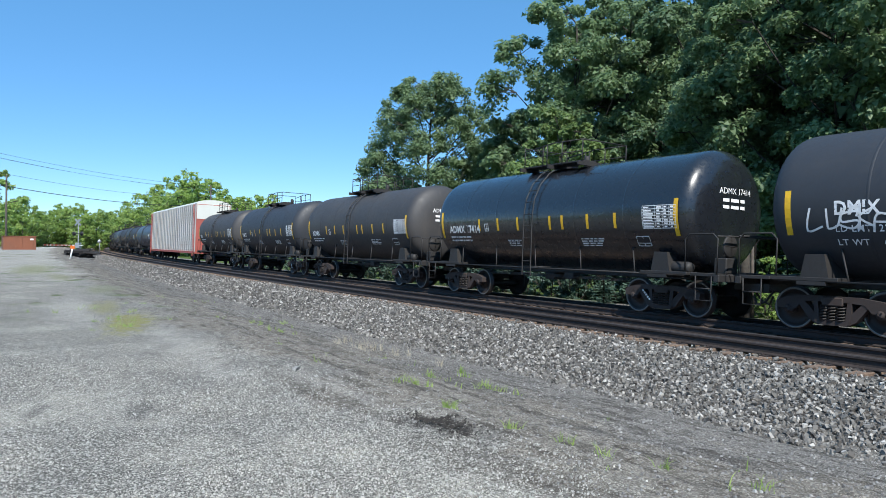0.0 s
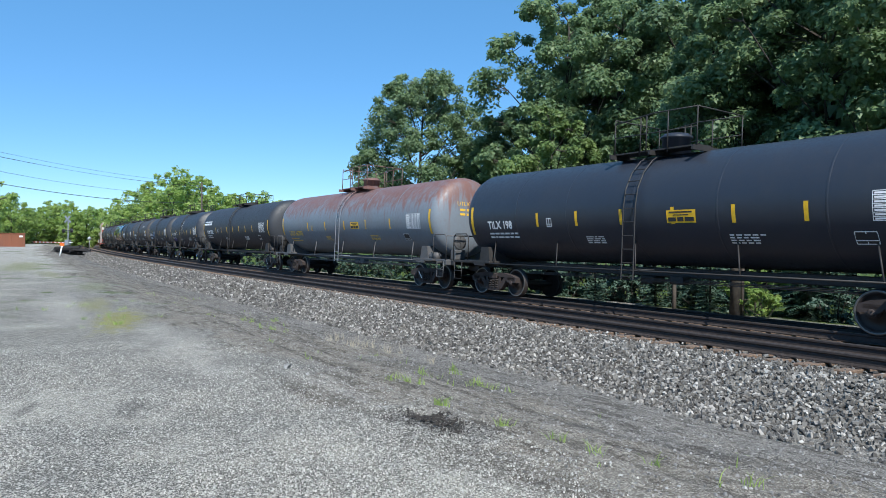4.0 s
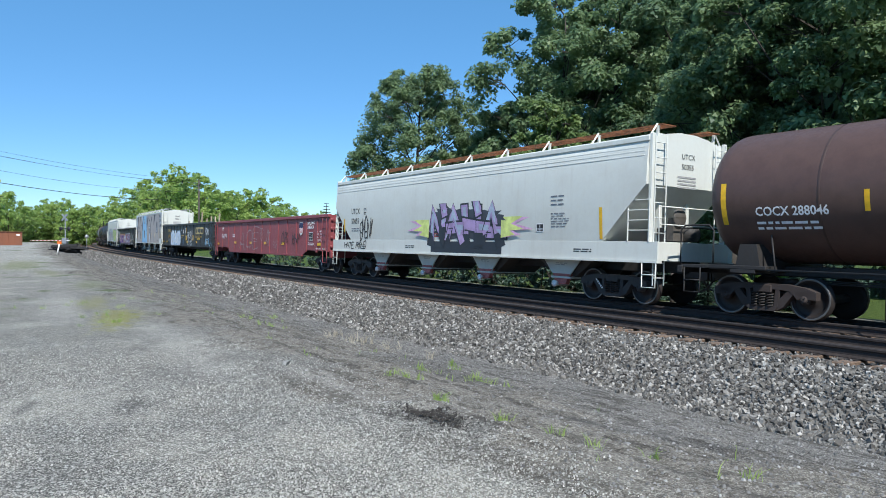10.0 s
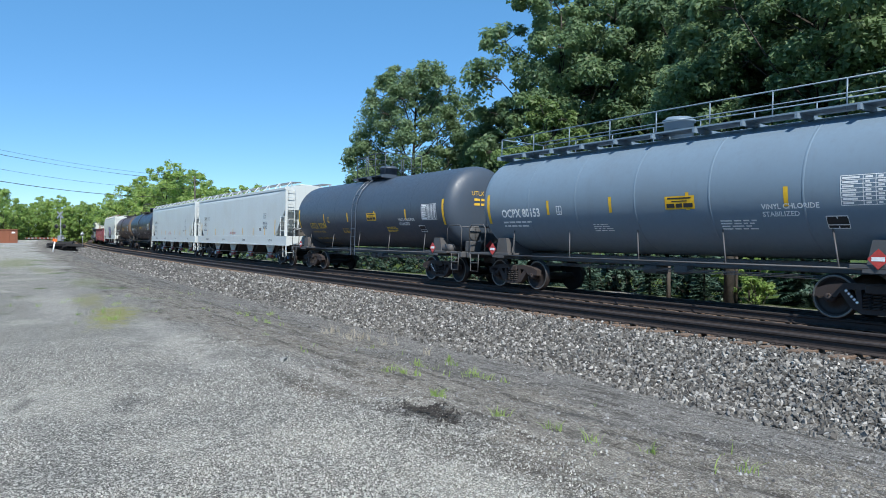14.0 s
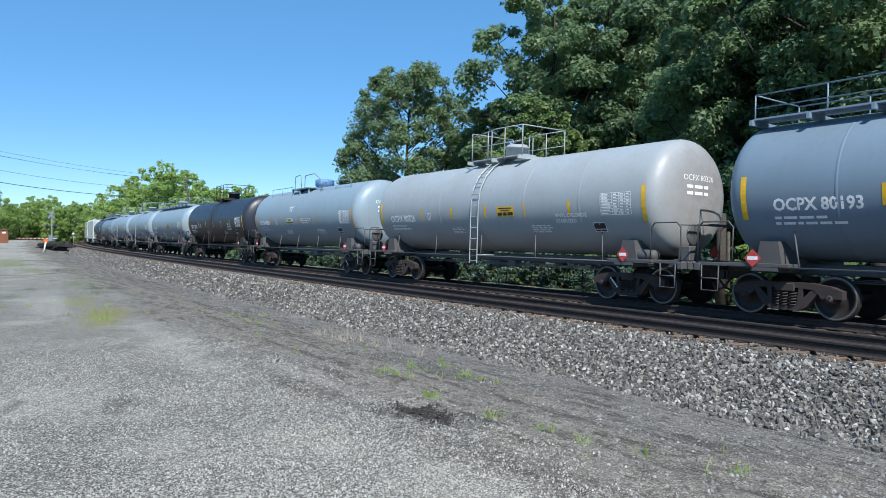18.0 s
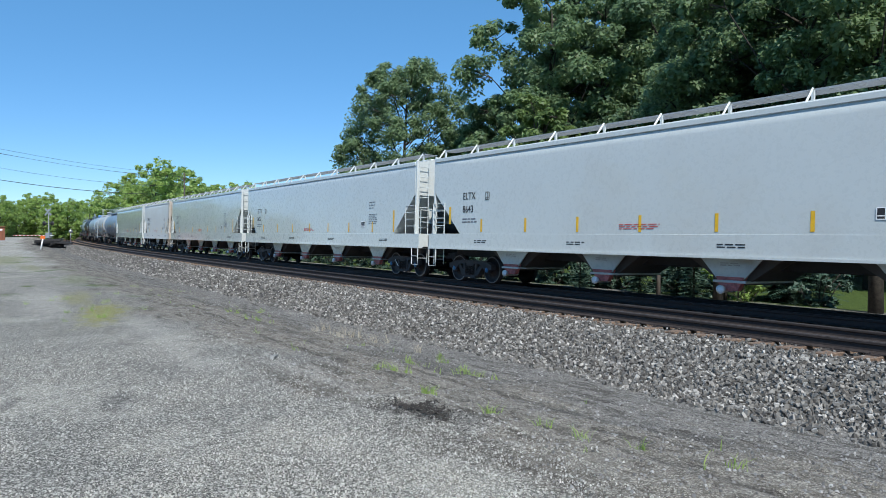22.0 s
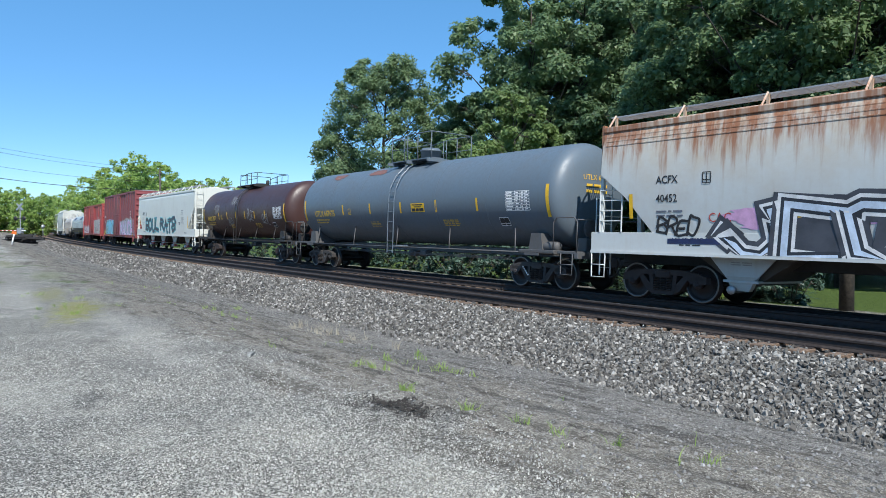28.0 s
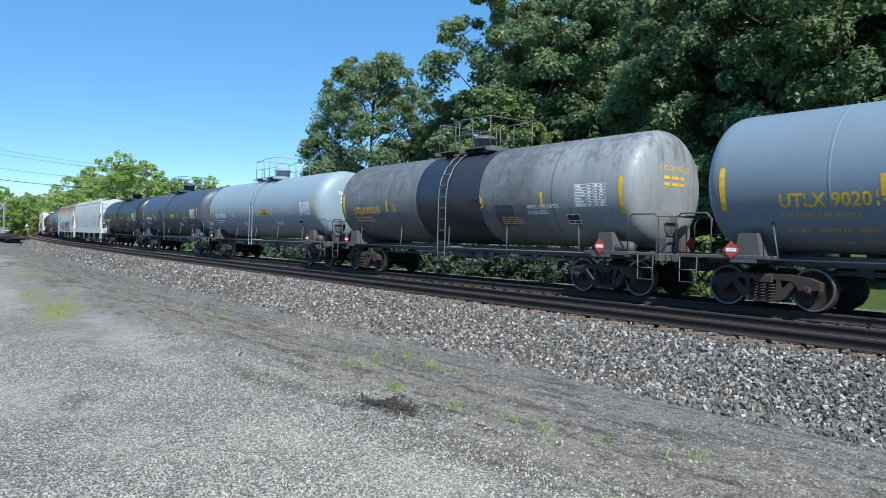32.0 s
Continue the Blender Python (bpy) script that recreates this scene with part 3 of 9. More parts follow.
def build_bed():
    b = Build()
    ss = [-1100, -600, -300, -150, -60, -20] + [-10 + 2 * i for i in range(40)] + [75 + 10 * i for i in range(25)] + [350, 420, 520, 680, 860, 1100]
    pr = bed_profile()
    b.v = [arc(s, w, z) for s in ss for w, z in pr]
    n = len(pr)
    b.f = [(i * n + j, i * n + j + 1, i * n + n + j + 1, i * n + n + j) for i in range(len(ss) - 1) for j in range(n - 1)]
    b.s = [True] * len(b.f)
    return solid("ballast_bed", b, M["bed"], "bank of crushed grey stone ballast under two tracks", "ballast", "structure")


BED = build_bed()


def rail_profile():
    return [(-0.076, -0.181), (0.076, -0.181), (0.076, -0.168), (0.012, -0.142), (0.009, -0.06), (0.036, -0.042), (0.037, -0.012), (0.026, -0.001), (-0.026, -0.001), (-0.037, -0.012), (-0.036, -0.042), (-0.009, -0.06), (-0.012, -0.142), (-0.076, -0.168)]


def cant_z(w):
    return w * math.sin(CANT)


def build_tracks():
    ss = [-1050 + 50 * i for i in range(21)] + [4 * i for i in range(1, 70)] + [300 + 25 * i for i in range(32)]
    for name, w0 in (("far", 0.0), ("near", NEAR_W)):
        tr = thing("railway_track", "rusty steel rails on timber ties, %s" % ("empty, shaded by the train" if w0 else "carrying the train"), "railway track", kind="structure")
        for side in (-0.754, 0.754):
            b = Build()
            rings = [[arc(s, w0 + side + y, cant_z(w0 + side) + z) for y, z in rail_profile()] for s in ss]
            b.loft(rings, True, False, True)
            rail = part("rail", b, M["rail"], tr)
            t = Build()
            t.loft([[arc(s, w0 + side + y, cant_z(w0 + side) + z) for y, z in ((-0.024, 0.0), (0.024, 0.0), (0.022, 0.0025), (-0.022, 0.0025))] for s in ss], True, False, True)
            part("rail_head", t, M["rail_top"], rail, "worn bright running surface")
        rnd = random.Random(7 if w0 else 8)
        mesh = shared("tie", lambda: Build().box(-0.115, 0.115, -1.3, 1.3, -0.17, 0.0, 0.012).mesh("tie", M["tie"]))
        plate = shared("tie_plate", lambda: Build().box(-0.09, 0.09, -0.17, 0.17, 0.0, 0.016).box(-0.07, -0.04, -0.12, -0.07, 0.016, 0.04).box(0.04, 0.07, 0.07, 0.12, 0.016, 0.04).mesh("tie_plate", M["rail"]))
        for i in range(150):
            s = -4 + 0.55 * i + rnd.uniform(-0.03, 0.03)
            wo = w0 + rnd.uniform(-0.06, 0.06)
            tie = part("tie", mesh, M["tie"], tr, at=arc_pose(s, wo, cant_z(w0) - 0.197, CANT + rnd.uniform(-0.006, 0.006)) @ Matrix.Rotation(rnd.uniform(-0.02, 0.02), 4, "Z"))
            if i < 60 and w0:
                for side in (-0.754, 0.754):
                    part("tie_plate", plate, M["rail"], tie, at=Matrix.Translation((0, side - (wo - w0), 0.0)))
        b = Build()
        for i in range(150, 620):
            s = -4 + 0.55 * i
            p = arc_pose(s, w0, cant_z(w0) - 0.197, CANT)
            q = [tuple(p @ Vector((x, y, z))) for x in (-0.115, 0.115) for y in (-1.3, 1.3) for z in (-0.17, 0.0)]
            b.add(q, [(0, 1, 3, 2), (4, 6, 7, 5), (0, 4, 5, 1), (2, 3, 7, 6), (0, 2, 6, 4), (1, 5, 7, 3)])
        tagged(part("distant_ties", b, M["tie"], tr), kind="stuff")


build_tracks()


CORNERS = [(x, y, z) for x in (-1, 1) for y in (-1, 1) for z in (-1, 1)]
SIDES = [(0, 1, 3, 2), (4, 6, 7, 5), (0, 4, 5, 1), (2, 3, 7, 6), (0, 2, 6, 4), (1, 5, 7, 3)]


def pebble(rnd, c, r, out):
    """A small angular broken stone."""
    e = Euler((rnd.uniform(0, 6.28), rnd.uniform(0, 6.28), rnd.uniform(0, 6.28))).to_matrix()
    sx, sy, sz = r * rnd.uniform(0.7, 1.15), r * rnd.uniform(0.5, 0.85), r * rnd.uniform(0.4, 0.7)
    o = len(out.v)
    for v in CORNERS:
        q = e @ Vector((v[0] * sx * rnd.uniform(0.3, 1.2), v[1] * sy * rnd.uniform(0.3, 1.2), v[2] * sz * rnd.uniform(0.35, 1.15)))
        out.v.append((c[0] + q.x, c[1] + q.y, c[2] + q.z))
    out.f.extend([(a + o, b2 + o, d + o, g + o) for a, b2, d, g in SIDES])
    out.s.extend([False] * 6)


def grit(rnd, c, r, out, n=4, tall=0.75):
    """A pebble half sunk in the ground, with n sides and a top."""
    a0 = rnd.uniform(0, 6.28)
    h = r * tall * rnd.uniform(0.7, 1.35)
    lo, hi = [], []
    for k in range(n):
        a = a0 + 6.2832 * k / n + rnd.uniform(-0.3, 0.3)
        q = r * rnd.uniform(0.8, 1.25)
        lo.append((c[0] + q * math.cos(a), c[1] + q * math.sin(a), c[2] - 0.3 * r))
        f = rnd.uniform(0.45, 0.75)
        hi.append((c[0] + q * f * math.cos(a), c[1] + q * f * math.sin(a), c[2] + h * rnd.uniform(0.8, 1.1)))
    out.add(lo + hi, [tuple(range(n, 2 * n))] + [(k, (k + 1) % n, n + (k + 1) % n, n + k) for k in range(n)])


DEB = (-5.42, 3.55)


def build_stones():
    rnd = random.Random(3)
    b = Build()
    for s0, s1, dens, r in ((1.2, 12, 780, 0.033), (12, 22, 440, 0.037), (22, 38, 170, 0.045), (38, 70, 55, 0.054), (70, 112, 26, 0.066)):
        for _ in range(int((s1 - s0) * 2.9 * dens)):
            s, w = rnd.uniform(s0, s1), rnd.uniform(4.9, 7.85)
            if w > 7.45 + 0.25 * math.sin(s * 1.3) and rnd.random() < 0.75:
                continue
            if w < 5.15 and rnd.random() < 0.4:
                continue
            z = max(bed_z(w), ground_z(s, w)) if w > 7.0 else bed_z(w)
            rr = r * rnd.uniform(0.45, 1.35)
            pebble(rnd, arc(s, w, z + rr * rnd.uniform(-0.4, 0.9)), rr, b)
    for _ in range(5200):     # between and beside the near rails
        s, w = rnd.uniform(2, 34), rnd.uniform(1.6, 5.2)
        rr = rnd.uniform(0.02, 0.04)
        pebble(rnd, arc(s, w, max(bed_z(w), cant_z(w) - 0.215) + 0.005), rr, b)
    solid("ballast_stones", b, M["ballast"], "loose angular grey crushed stones on the bank", "ballast", "stuff")
    b = Build()
    for _ in range(21000):
        s, w = 1.5 + 22 * rnd.random() ** 1.7, rnd.uniform(7.5, 12.4)
        if rnd.random() < 0.3 * smooth(9.5, 11.2, w):
            continue
        rr = 0.005 + 0.014 * rnd.random() ** 3.0
        grit(rnd, arc(s, w, ground_z(s, w)), rr, b)
    solid("verge_stones", b, M["verge_stone"], "scattered small stones on the dirt verge", "stones", "stuff")
    b = Build()
    for _ in range(98000):     # loose gravel of the lot, thinning out with distance
        d, a = 3.2 + 9.5 * rnd.random() ** 1.3, radians(rnd.uniform(30, 94))
        x, y = -d * math.sin(a), d * math.cos(a)
        w = OFF - y + x * x / (2 * RAD)
        if ((x - DEB[0]) / 0.55) ** 2 + ((y - DEB[1]) / 0.3) ** 2 < 1 or w < 11.4 or rnd.random() < 0.6 * (1 - smooth(11.6, 12.8, w)):
            continue
        if noise.noise((x * 0.55, y * 0.55, 8.0)) < -0.12 and rnd.random() < 0.75:
            continue
        grit(rnd, (x, y, ground_z(-x, w)), 0.0036 + 0.0062 * rnd.random() ** 1.7, b, 3, 1.15)
    solid("lot_gravel", b, M["lot_stone"], "loose pale grey gravel of the lot", "gravel", "stuff")
    b = Build()
    for _ in range(620):
        x, y = DEB[0] + rnd.gauss(0, 0.25), DEB[1] + rnd.gauss(0, 0.11)
        grit(rnd, (x, y, ground_z(-x, OFF - y) + 0.03 * math.exp(-((x - DEB[0]) / 0.3) ** 2)), 0.004 + 0.011 * rnd.random() ** 2, b)
    for _ in range(70):
        x, y = DEB[0] + rnd.gauss(0, 0.28), DEB[1] + 0.02 + rnd.gauss(0, 0.12)
        p = Vector((x, y, ground_z(-x, OFF - y)))
        d = Vector((rnd.gauss(0, 0.6), rnd.gauss(0, 0.6), rnd.uniform(0.3, 1))).normalized() * rnd.uniform(0.03, 0.08)
        b.tube([tuple(p), tuple(p + d)], 0.004, 3)
    solid("debris_patch", b, M["scorched"], "dark patch of scorched debris and twigs on the gravel", "debris", "stuff")
    for s, w, r, lab in ((4.2, 10.86, 0.05, "pale flat stone on the dirt verge"), (8.84, 12.21, 0.13, "pale flat stone on the gravel"), (16.3, 5.0, 0.07, "white lump lying on the ballast")):
        b = Build()
        pebble(rnd, (0, 0, 0), r * 0.8, b)
        z = ground_z(s, w) if w > 7 else bed_z(w) + 0.05
        solid("loose_stone", b, M["pale_stone"], lab, "stone", at=Matrix.Translation(arc(s, w, z + r * 0.15)) @ Matrix.Diagonal((1.0, 1.0, 0.4, 1.0)))


build_stones()


# ---------- plants ----------
def leaf_cloud(rng, clumps, per, size, flatten=0.72):
    """Leaves on the shells of the given clumps (x, y, z, radius), as one array of triangles."""
    c = np.repeat(np.array(clumps), per, axis=0)
    n = len(c)
    d = rng.normal(size=(n, 3))
    d /= np.linalg.norm(d, axis=1)[:, None]
    off = d * (c[:, 3] * rng.random(n) ** 0.45)[:, None]
    off[:, 2] *= flatten
    p = c[:, :3] + off
    nrm = d * 0.75 + np.array((0, 0, 0.55)) + rng.normal(size=(n, 3)) * 0.42
    nrm /= np.linalg.norm(nrm, axis=1)[:, None]
    a = np.cross(nrm, rng.normal(size=(n, 3)))
    a /= np.linalg.norm(a, axis=1)[:, None] + 1e-6
    b = np.cross(nrm, a)
    l = (size * rng.uniform(0.65, 1.35, n))[:, None]
    k = rng.uniform(0.55, 0.95, n)[:, None]
    return np.stack((p - a * l * 0.75 - nrm * l * 0.1, p + b * l * 1.5 * k - nrm * l * 0.15, p + a * l * 0.75), axis=1).reshape(-1, 3)


def leaf_mesh(pts, mat):
    me = bpy.data.meshes.new("crown")
    n = len(pts) // 3
    me.vertices.add(3 * n)
    me.vertices.foreach_set("co", pts.ravel())
    me.loops.add(3 * n)
    me.loops.foreach_set("vertex_index", np.arange(3 * n))
    me.polygons.add(n)
    me.polygons.foreach_set("loop_start", np.arange(0, 3 * n, 3))
    me.update(calc_edges=True)
    me.materials.append(mat)
    return me


def limb(b, pts, r0, r1, n=5):
    """A tapered branch along a line of points."""
    k = len(b.v)
    b.tube(pts, 1.0, n)
    for i, p in enumerate(pts):
        r = r0 + (r1 - r0) * i / (len(pts) - 1)
        for j in range(n):
            q = b.v[k + i * n + j]
            b.v[k + i * n + j] = tuple(p[m] + (q[m] - p[m]) * r for m in range(3))


def tree_meshes(seed, height, spread, base, lobes, subs, per, leaf, mat, wide_at=0.4, fill=0.3):
    """Tapered trunk, limbs to a set of boughs, and on every bough a handful of leaf clumps with gaps between."""
    rnd = random.Random(seed)
    rng = np.random.default_rng(seed)
    tr = Build()
    r0 = height * 0.016
    lean = (rnd.uniform(-0.025, 0.025), rnd.uniform(-0.025, 0.025))
    axis = lambda z: (lean[0] * z + 0.18 * math.sin(z * 0.45 + seed), lean[1] * z + 0.18 * math.cos(z * 0.5 + seed), z)
    limb(tr, [axis(height * 0.86 * i / 8) for i in range(9)], r0, r0 * 0.12, 8)
    clumps = []
    for i in range(lobes):
        u = (i + 0.5) / lobes
        h = base + (height * 0.93 - base) * u
        env = spread * ((u / wide_at) ** 0.55 if u < wide_at else max(0.0, 1 - ((u - wide_at) / (1.04 - wide_at)) ** 2.1) ** 0.6)
        size = spread * rnd.uniform(0.24, 0.38) * (1.0 if u < 0.8 else 0.8)
        a = i * 2.39996 + rnd.uniform(-0.45, 0.45)
        rr = max(0.0, env - size * 0.7) * rnd.uniform(0.62, 1.08)
        ax = axis(h)
        c = (ax[0] + math.cos(a) * rr, ax[1] + math.sin(a) * rr, h + rnd.uniform(-0.3, 0.3))
        z0 = max(base * 0.6, h - rr * rnd.uniform(0.5, 0.85) - 0.6)
        st = axis(z0)
        mid = tuple(st[m] * 0.45 + c[m] * 0.55 - (0.12 * rr if m == 2 else 0) for m in range(3))
        limb(tr, [st, mid, c], r0 * rnd.uniform(0.26, 0.42) * (1 - 0.5 * u), 0.03)
        for k in range(subs):
            d = Vector((rnd.gauss(0, 1) + 0.5 * math.cos(a), rnd.gauss(0, 1) + 0.5 * math.sin(a), rnd.gauss(0.35, 0.8))).normalized()
            q = (c[0] + d.x * size * 0.85, c[1] + d.y * size * 0.85, c[2] + d.z * size * 0.62)
            clumps.append((*q, size * rnd.uniform(0.28, 0.52)))
            if k % 2 == 0:
                limb(tr, [c, q], 0.032, 0.012, 3)
        if rnd.random() < fill:
            clumps.append((ax[0] + math.cos(a + 1) * rr * 0.4, ax[1] + math.sin(a + 1) * rr * 0.4, h - 0.4, size * 0.6))
    return tr.mesh("trunk", M["bark"]), leaf_mesh(leaf_cloud(rng, clumps, per, leaf), mat)


def plant(name, key, meshes, label, category, at, scale, turn, group=""):
    ob = thing(name, label, category, Matrix.Translation(at) @ Matrix.Rotation(turn, 4, "Z") @ Matrix.Diagonal((scale, scale, scale, 1)), group)
    part("trunk", meshes[0], None, ob)
    part("crown", meshes[1], None, ob)
    return ob


def spruce_meshes(seed, height):
    rnd = random.Random(seed)
    tr, cr = Build(), Build()
    tr.lathe([(0, 0.02 * height), (height * 0.95, 0.004 * height)], "z", n=7)
    z = 0.06 * height
    while z < height * 0.98:
        rad = height * 0.26 * (1 - z / height) ** 0.85 + 0.05
        n = 9
        for i in range(n):
            a = 6.283 * i / n + rnd.uniform(-0.3, 0.3) + z
            ln = rad * rnd.uniform(0.75, 1.12)
            d = Vector((math.cos(a), math.sin(a), -0.22 + 0.3 * z / height))
            side = Vector((-d.y, d.x, 0))
            for j in range(10):
                t = (j + 0.6) / 10
                p = Vector((0, 0, z)) + d * (ln * t)
                for sg in (-1, 1):
                    tip = p + (side * sg * 0.9 + d * 0.8 + Vector((0, 0, rnd.uniform(-0.25, 0.12)))).normalized() * (0.20 * ln * (1.15 - 0.6 * t) + 0.05)
                    wv = d * 0.062 * height / 5
                    cr.add([tuple(p - wv), tuple(tip), tuple(p + wv + Vector((0, 0, 0.03)))], [(0, 1, 2)])
        z += height * 0.045
    return tr.mesh("trunk", M["bark"]), cr.mesh("crown", M["spruce"])


def grow():
    rnd = random.Random(11)
    oaks = [tree_meshes(20 + i, 20.0, 6.4, 2.4, 28, 9, 170, 0.17, M["oak"]) for i in range(3)]
    ash = [tree_meshes(40 + i, 18.0, 6.3, 1.6, 54, 8, 150, 0.15, M["ash"], 0.36, 0.5) for i in range(2)]
    lit = tree_meshes(48, 13.0, 4.4, 1.6, 20, 8, 130, 0.17, M["lit_lobe"], 0.42)
    deep = [tree_meshes(50 + i, 20.0, 6.6, 1.8, 20, 6, 60, 0.42, M["oak"], 0.4, 0.8) for i in range(2)]
    far = [tree_meshes(60 + i, 11.6, 5.6, 0.5, 24, 7, 56, 0.23, M["sunlit_leaf"], 0.45, 0.9) for i in range(3)]
    # bushes in the dark needle colour, in place of shade from the wood
    bush = [tree_meshes(80 + i, 3.0, 1.7, 0.1, 9, 5, 34, 0.13, M["spruce"]) for i in range(2)]
    firs = [spruce_meshes(90 + i, 7.0) for i in range(2)]
    # the wood beyond the line
    # bearing, distance, which of its kind, size, kind
    # bearings of 12 and less stand out of view, added for shade and reflections
    spots = [(57.9, 62, 0, 1.0, "ash"), (60.6, 71, 1, 0.55, "deep"), (56.4, 70, 0, 0.52, "deep"), (53.6, 63, 1, 0.62, "deep"), (52.4, 60, 1, 0.60, "oak"), (50.0, 57, 2, 0.70, "oak"),
             (46.8, 53, 0, 1.10, "oak"), (47.6, 46, 0, 0.90, "lit"), (42.4, 54, 1, 1.12, "oak"), (39.6, 57, 1, 1.0, "oak"), (36.2, 51, 2, 1.12, "oak"), (33.6, 41, 0, 0.80, "oak"), (31.4, 43, 1, 1.08, "ash"), (28.0, 37, 1, 0.95, "oak"), (26.0, 42, 2, 1.1, "oak"),
             (24.0, 35, 0, 0.95, "oak"), (20.6, 40, 0, 1.05, "oak"), (17.5, 36, 1, 1.0, "deep"), (12.0, 38, 1, 1.0, "deep"), (5.0, 37, 0, 1.0, "deep"), (-4.0, 38, 1, 1.0, "deep"),
             (1.0, 33, 1, 1.0, "deep"), (-12.0, 36, 0, 1.0, "deep"), (-20.0, 38, 1, 1.05, "deep"), (-28.0, 42, 0, 1.0, "deep"), (-8.0, 46, 1, 1.1, "deep"), (9.0, 47, 0, 1.1, "deep"),
             (46.6, 70, 1, 1.0, "deep"), (44.0, 66, 0, 1.15, "deep"), (40.4, 60, 1, 1.12, "deep"), (38.0, 63, 0, 1.15, "deep"), (34.6, 58, 1, 1.15, "deep"), (31.5, 56, 0, 1.15, "deep"), (27.5, 54, 1, 1.15, "deep"), (22.5, 52, 0, 1.15, "deep")]
    for deg, dist, k, sc, kind in spots:
        ms = dict(ash=ash, deep=deep, oak=oaks, lit=[lit])[kind][k]
        plant("tree", "", ms, {"ash": "tall airy tree with lighter grey-green foliage and gaps of sky", "lit": "smaller tree before the oaks for a sunlit lobe, its leaves coloured yellower"}.get(kind, "tall broad oak with dense dark green foliage in the wood"), "tree",
              bearing(deg, dist, -0.75), sc, rnd.uniform(0, 6.28), "trees of the wood")
    for deg, dist, sc in ((65.5, 60, 0.80), (63.6, 58, 0.86), (61.5, 55, 0.80), (28.7, 25.0, 0.66), (27.0, 26.4, 0.5), (29.8, 27.0, 0.7), (46.0, 34, 0.4), (41.0, 31, 0.42), (35.4, 25.0, 0.36), (36.6, 26.4, 0.4), (44.0, 28, 0.34), (39.4, 27, 0.4)):
        plant("spruce", "", firs[rnd.randrange(2)], "young blue-green spruce on the lawn beyond the line", "spruce", bearing(deg, dist, -0.7), sc, rnd.uniform(0, 6), "spruces")
    # near bush in the same pale leaves, coloured as if in sun
    leafy = tree_meshes(84, 3.0, 1.7, 0.1, 9, 5, 60, 0.11, M["sunlit_leaf"])
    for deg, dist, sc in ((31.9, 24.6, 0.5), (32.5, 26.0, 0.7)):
        plant("bush", "", leafy, "yellow-green bush on the lawn beyond the line, its leaves coloured as sunlit", "bush", bearing(deg, dist, -0.72), sc, deg, "bushes")
    # dark bushes also fill lawn that only the wood's shade darkens
    for i in range(70):
        deg = 27.0 + 0.66 * i + rnd.uniform(-0.4, 0.4)
        if 30.6 < deg < 33.4:
            continue
        plant("bush", "", bush[i % 2], "low bush beside the line, coloured dark for the shade of the wood", "bush", bearing(deg, 21.2 / math.cos(radians(deg)) + rnd.uniform(0.3, 4.0), -0.72), rnd.uniform(0.45, 0.9), rnd.uniform(0, 6), "bushes")
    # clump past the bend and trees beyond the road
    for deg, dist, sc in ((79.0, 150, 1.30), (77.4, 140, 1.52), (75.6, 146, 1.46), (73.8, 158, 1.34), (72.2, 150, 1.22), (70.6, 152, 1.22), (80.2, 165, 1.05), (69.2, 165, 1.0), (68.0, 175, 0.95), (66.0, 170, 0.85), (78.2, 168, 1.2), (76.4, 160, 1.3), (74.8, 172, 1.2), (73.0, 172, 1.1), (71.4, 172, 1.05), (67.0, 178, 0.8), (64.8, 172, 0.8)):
        plant("tree", "", far[rnd.randrange(3)], "rounded green tree far along the line, its leaves coloured as sunlit", "tree", bearing(deg, dist, -0.6), sc * 0.88, rnd.uniform(0, 6.28), "distant trees")
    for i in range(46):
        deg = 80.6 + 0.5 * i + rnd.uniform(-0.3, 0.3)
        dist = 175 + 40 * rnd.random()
        plant("tree", "", far[i % 3], "rounded green tree beyond the road, its leaves coloured as sunlit", "tree", bearing(deg, dist, 0.0), rnd.uniform(0.70, 1.02), rnd.uniform(0, 6.28), "distant trees")
    for i in range(30):
        deg = 118 + 7.4 * i + rnd.uniform(-2, 2)
        plant("tree", "", deep[i % 2], "rounded green tree across the lot, mirrored in glossy paint", "tree", bearing(deg, rnd.uniform(52, 70), 0.0), rnd.uniform(0.5, 0.75), rnd.uniform(0, 6.28), "distant trees")
    plant("tree", "", far[1], "leafy green tree beside the lot", "tree", bearing(90.6, 150, 0.0), 1.42, 2.0, "distant trees")


grow()


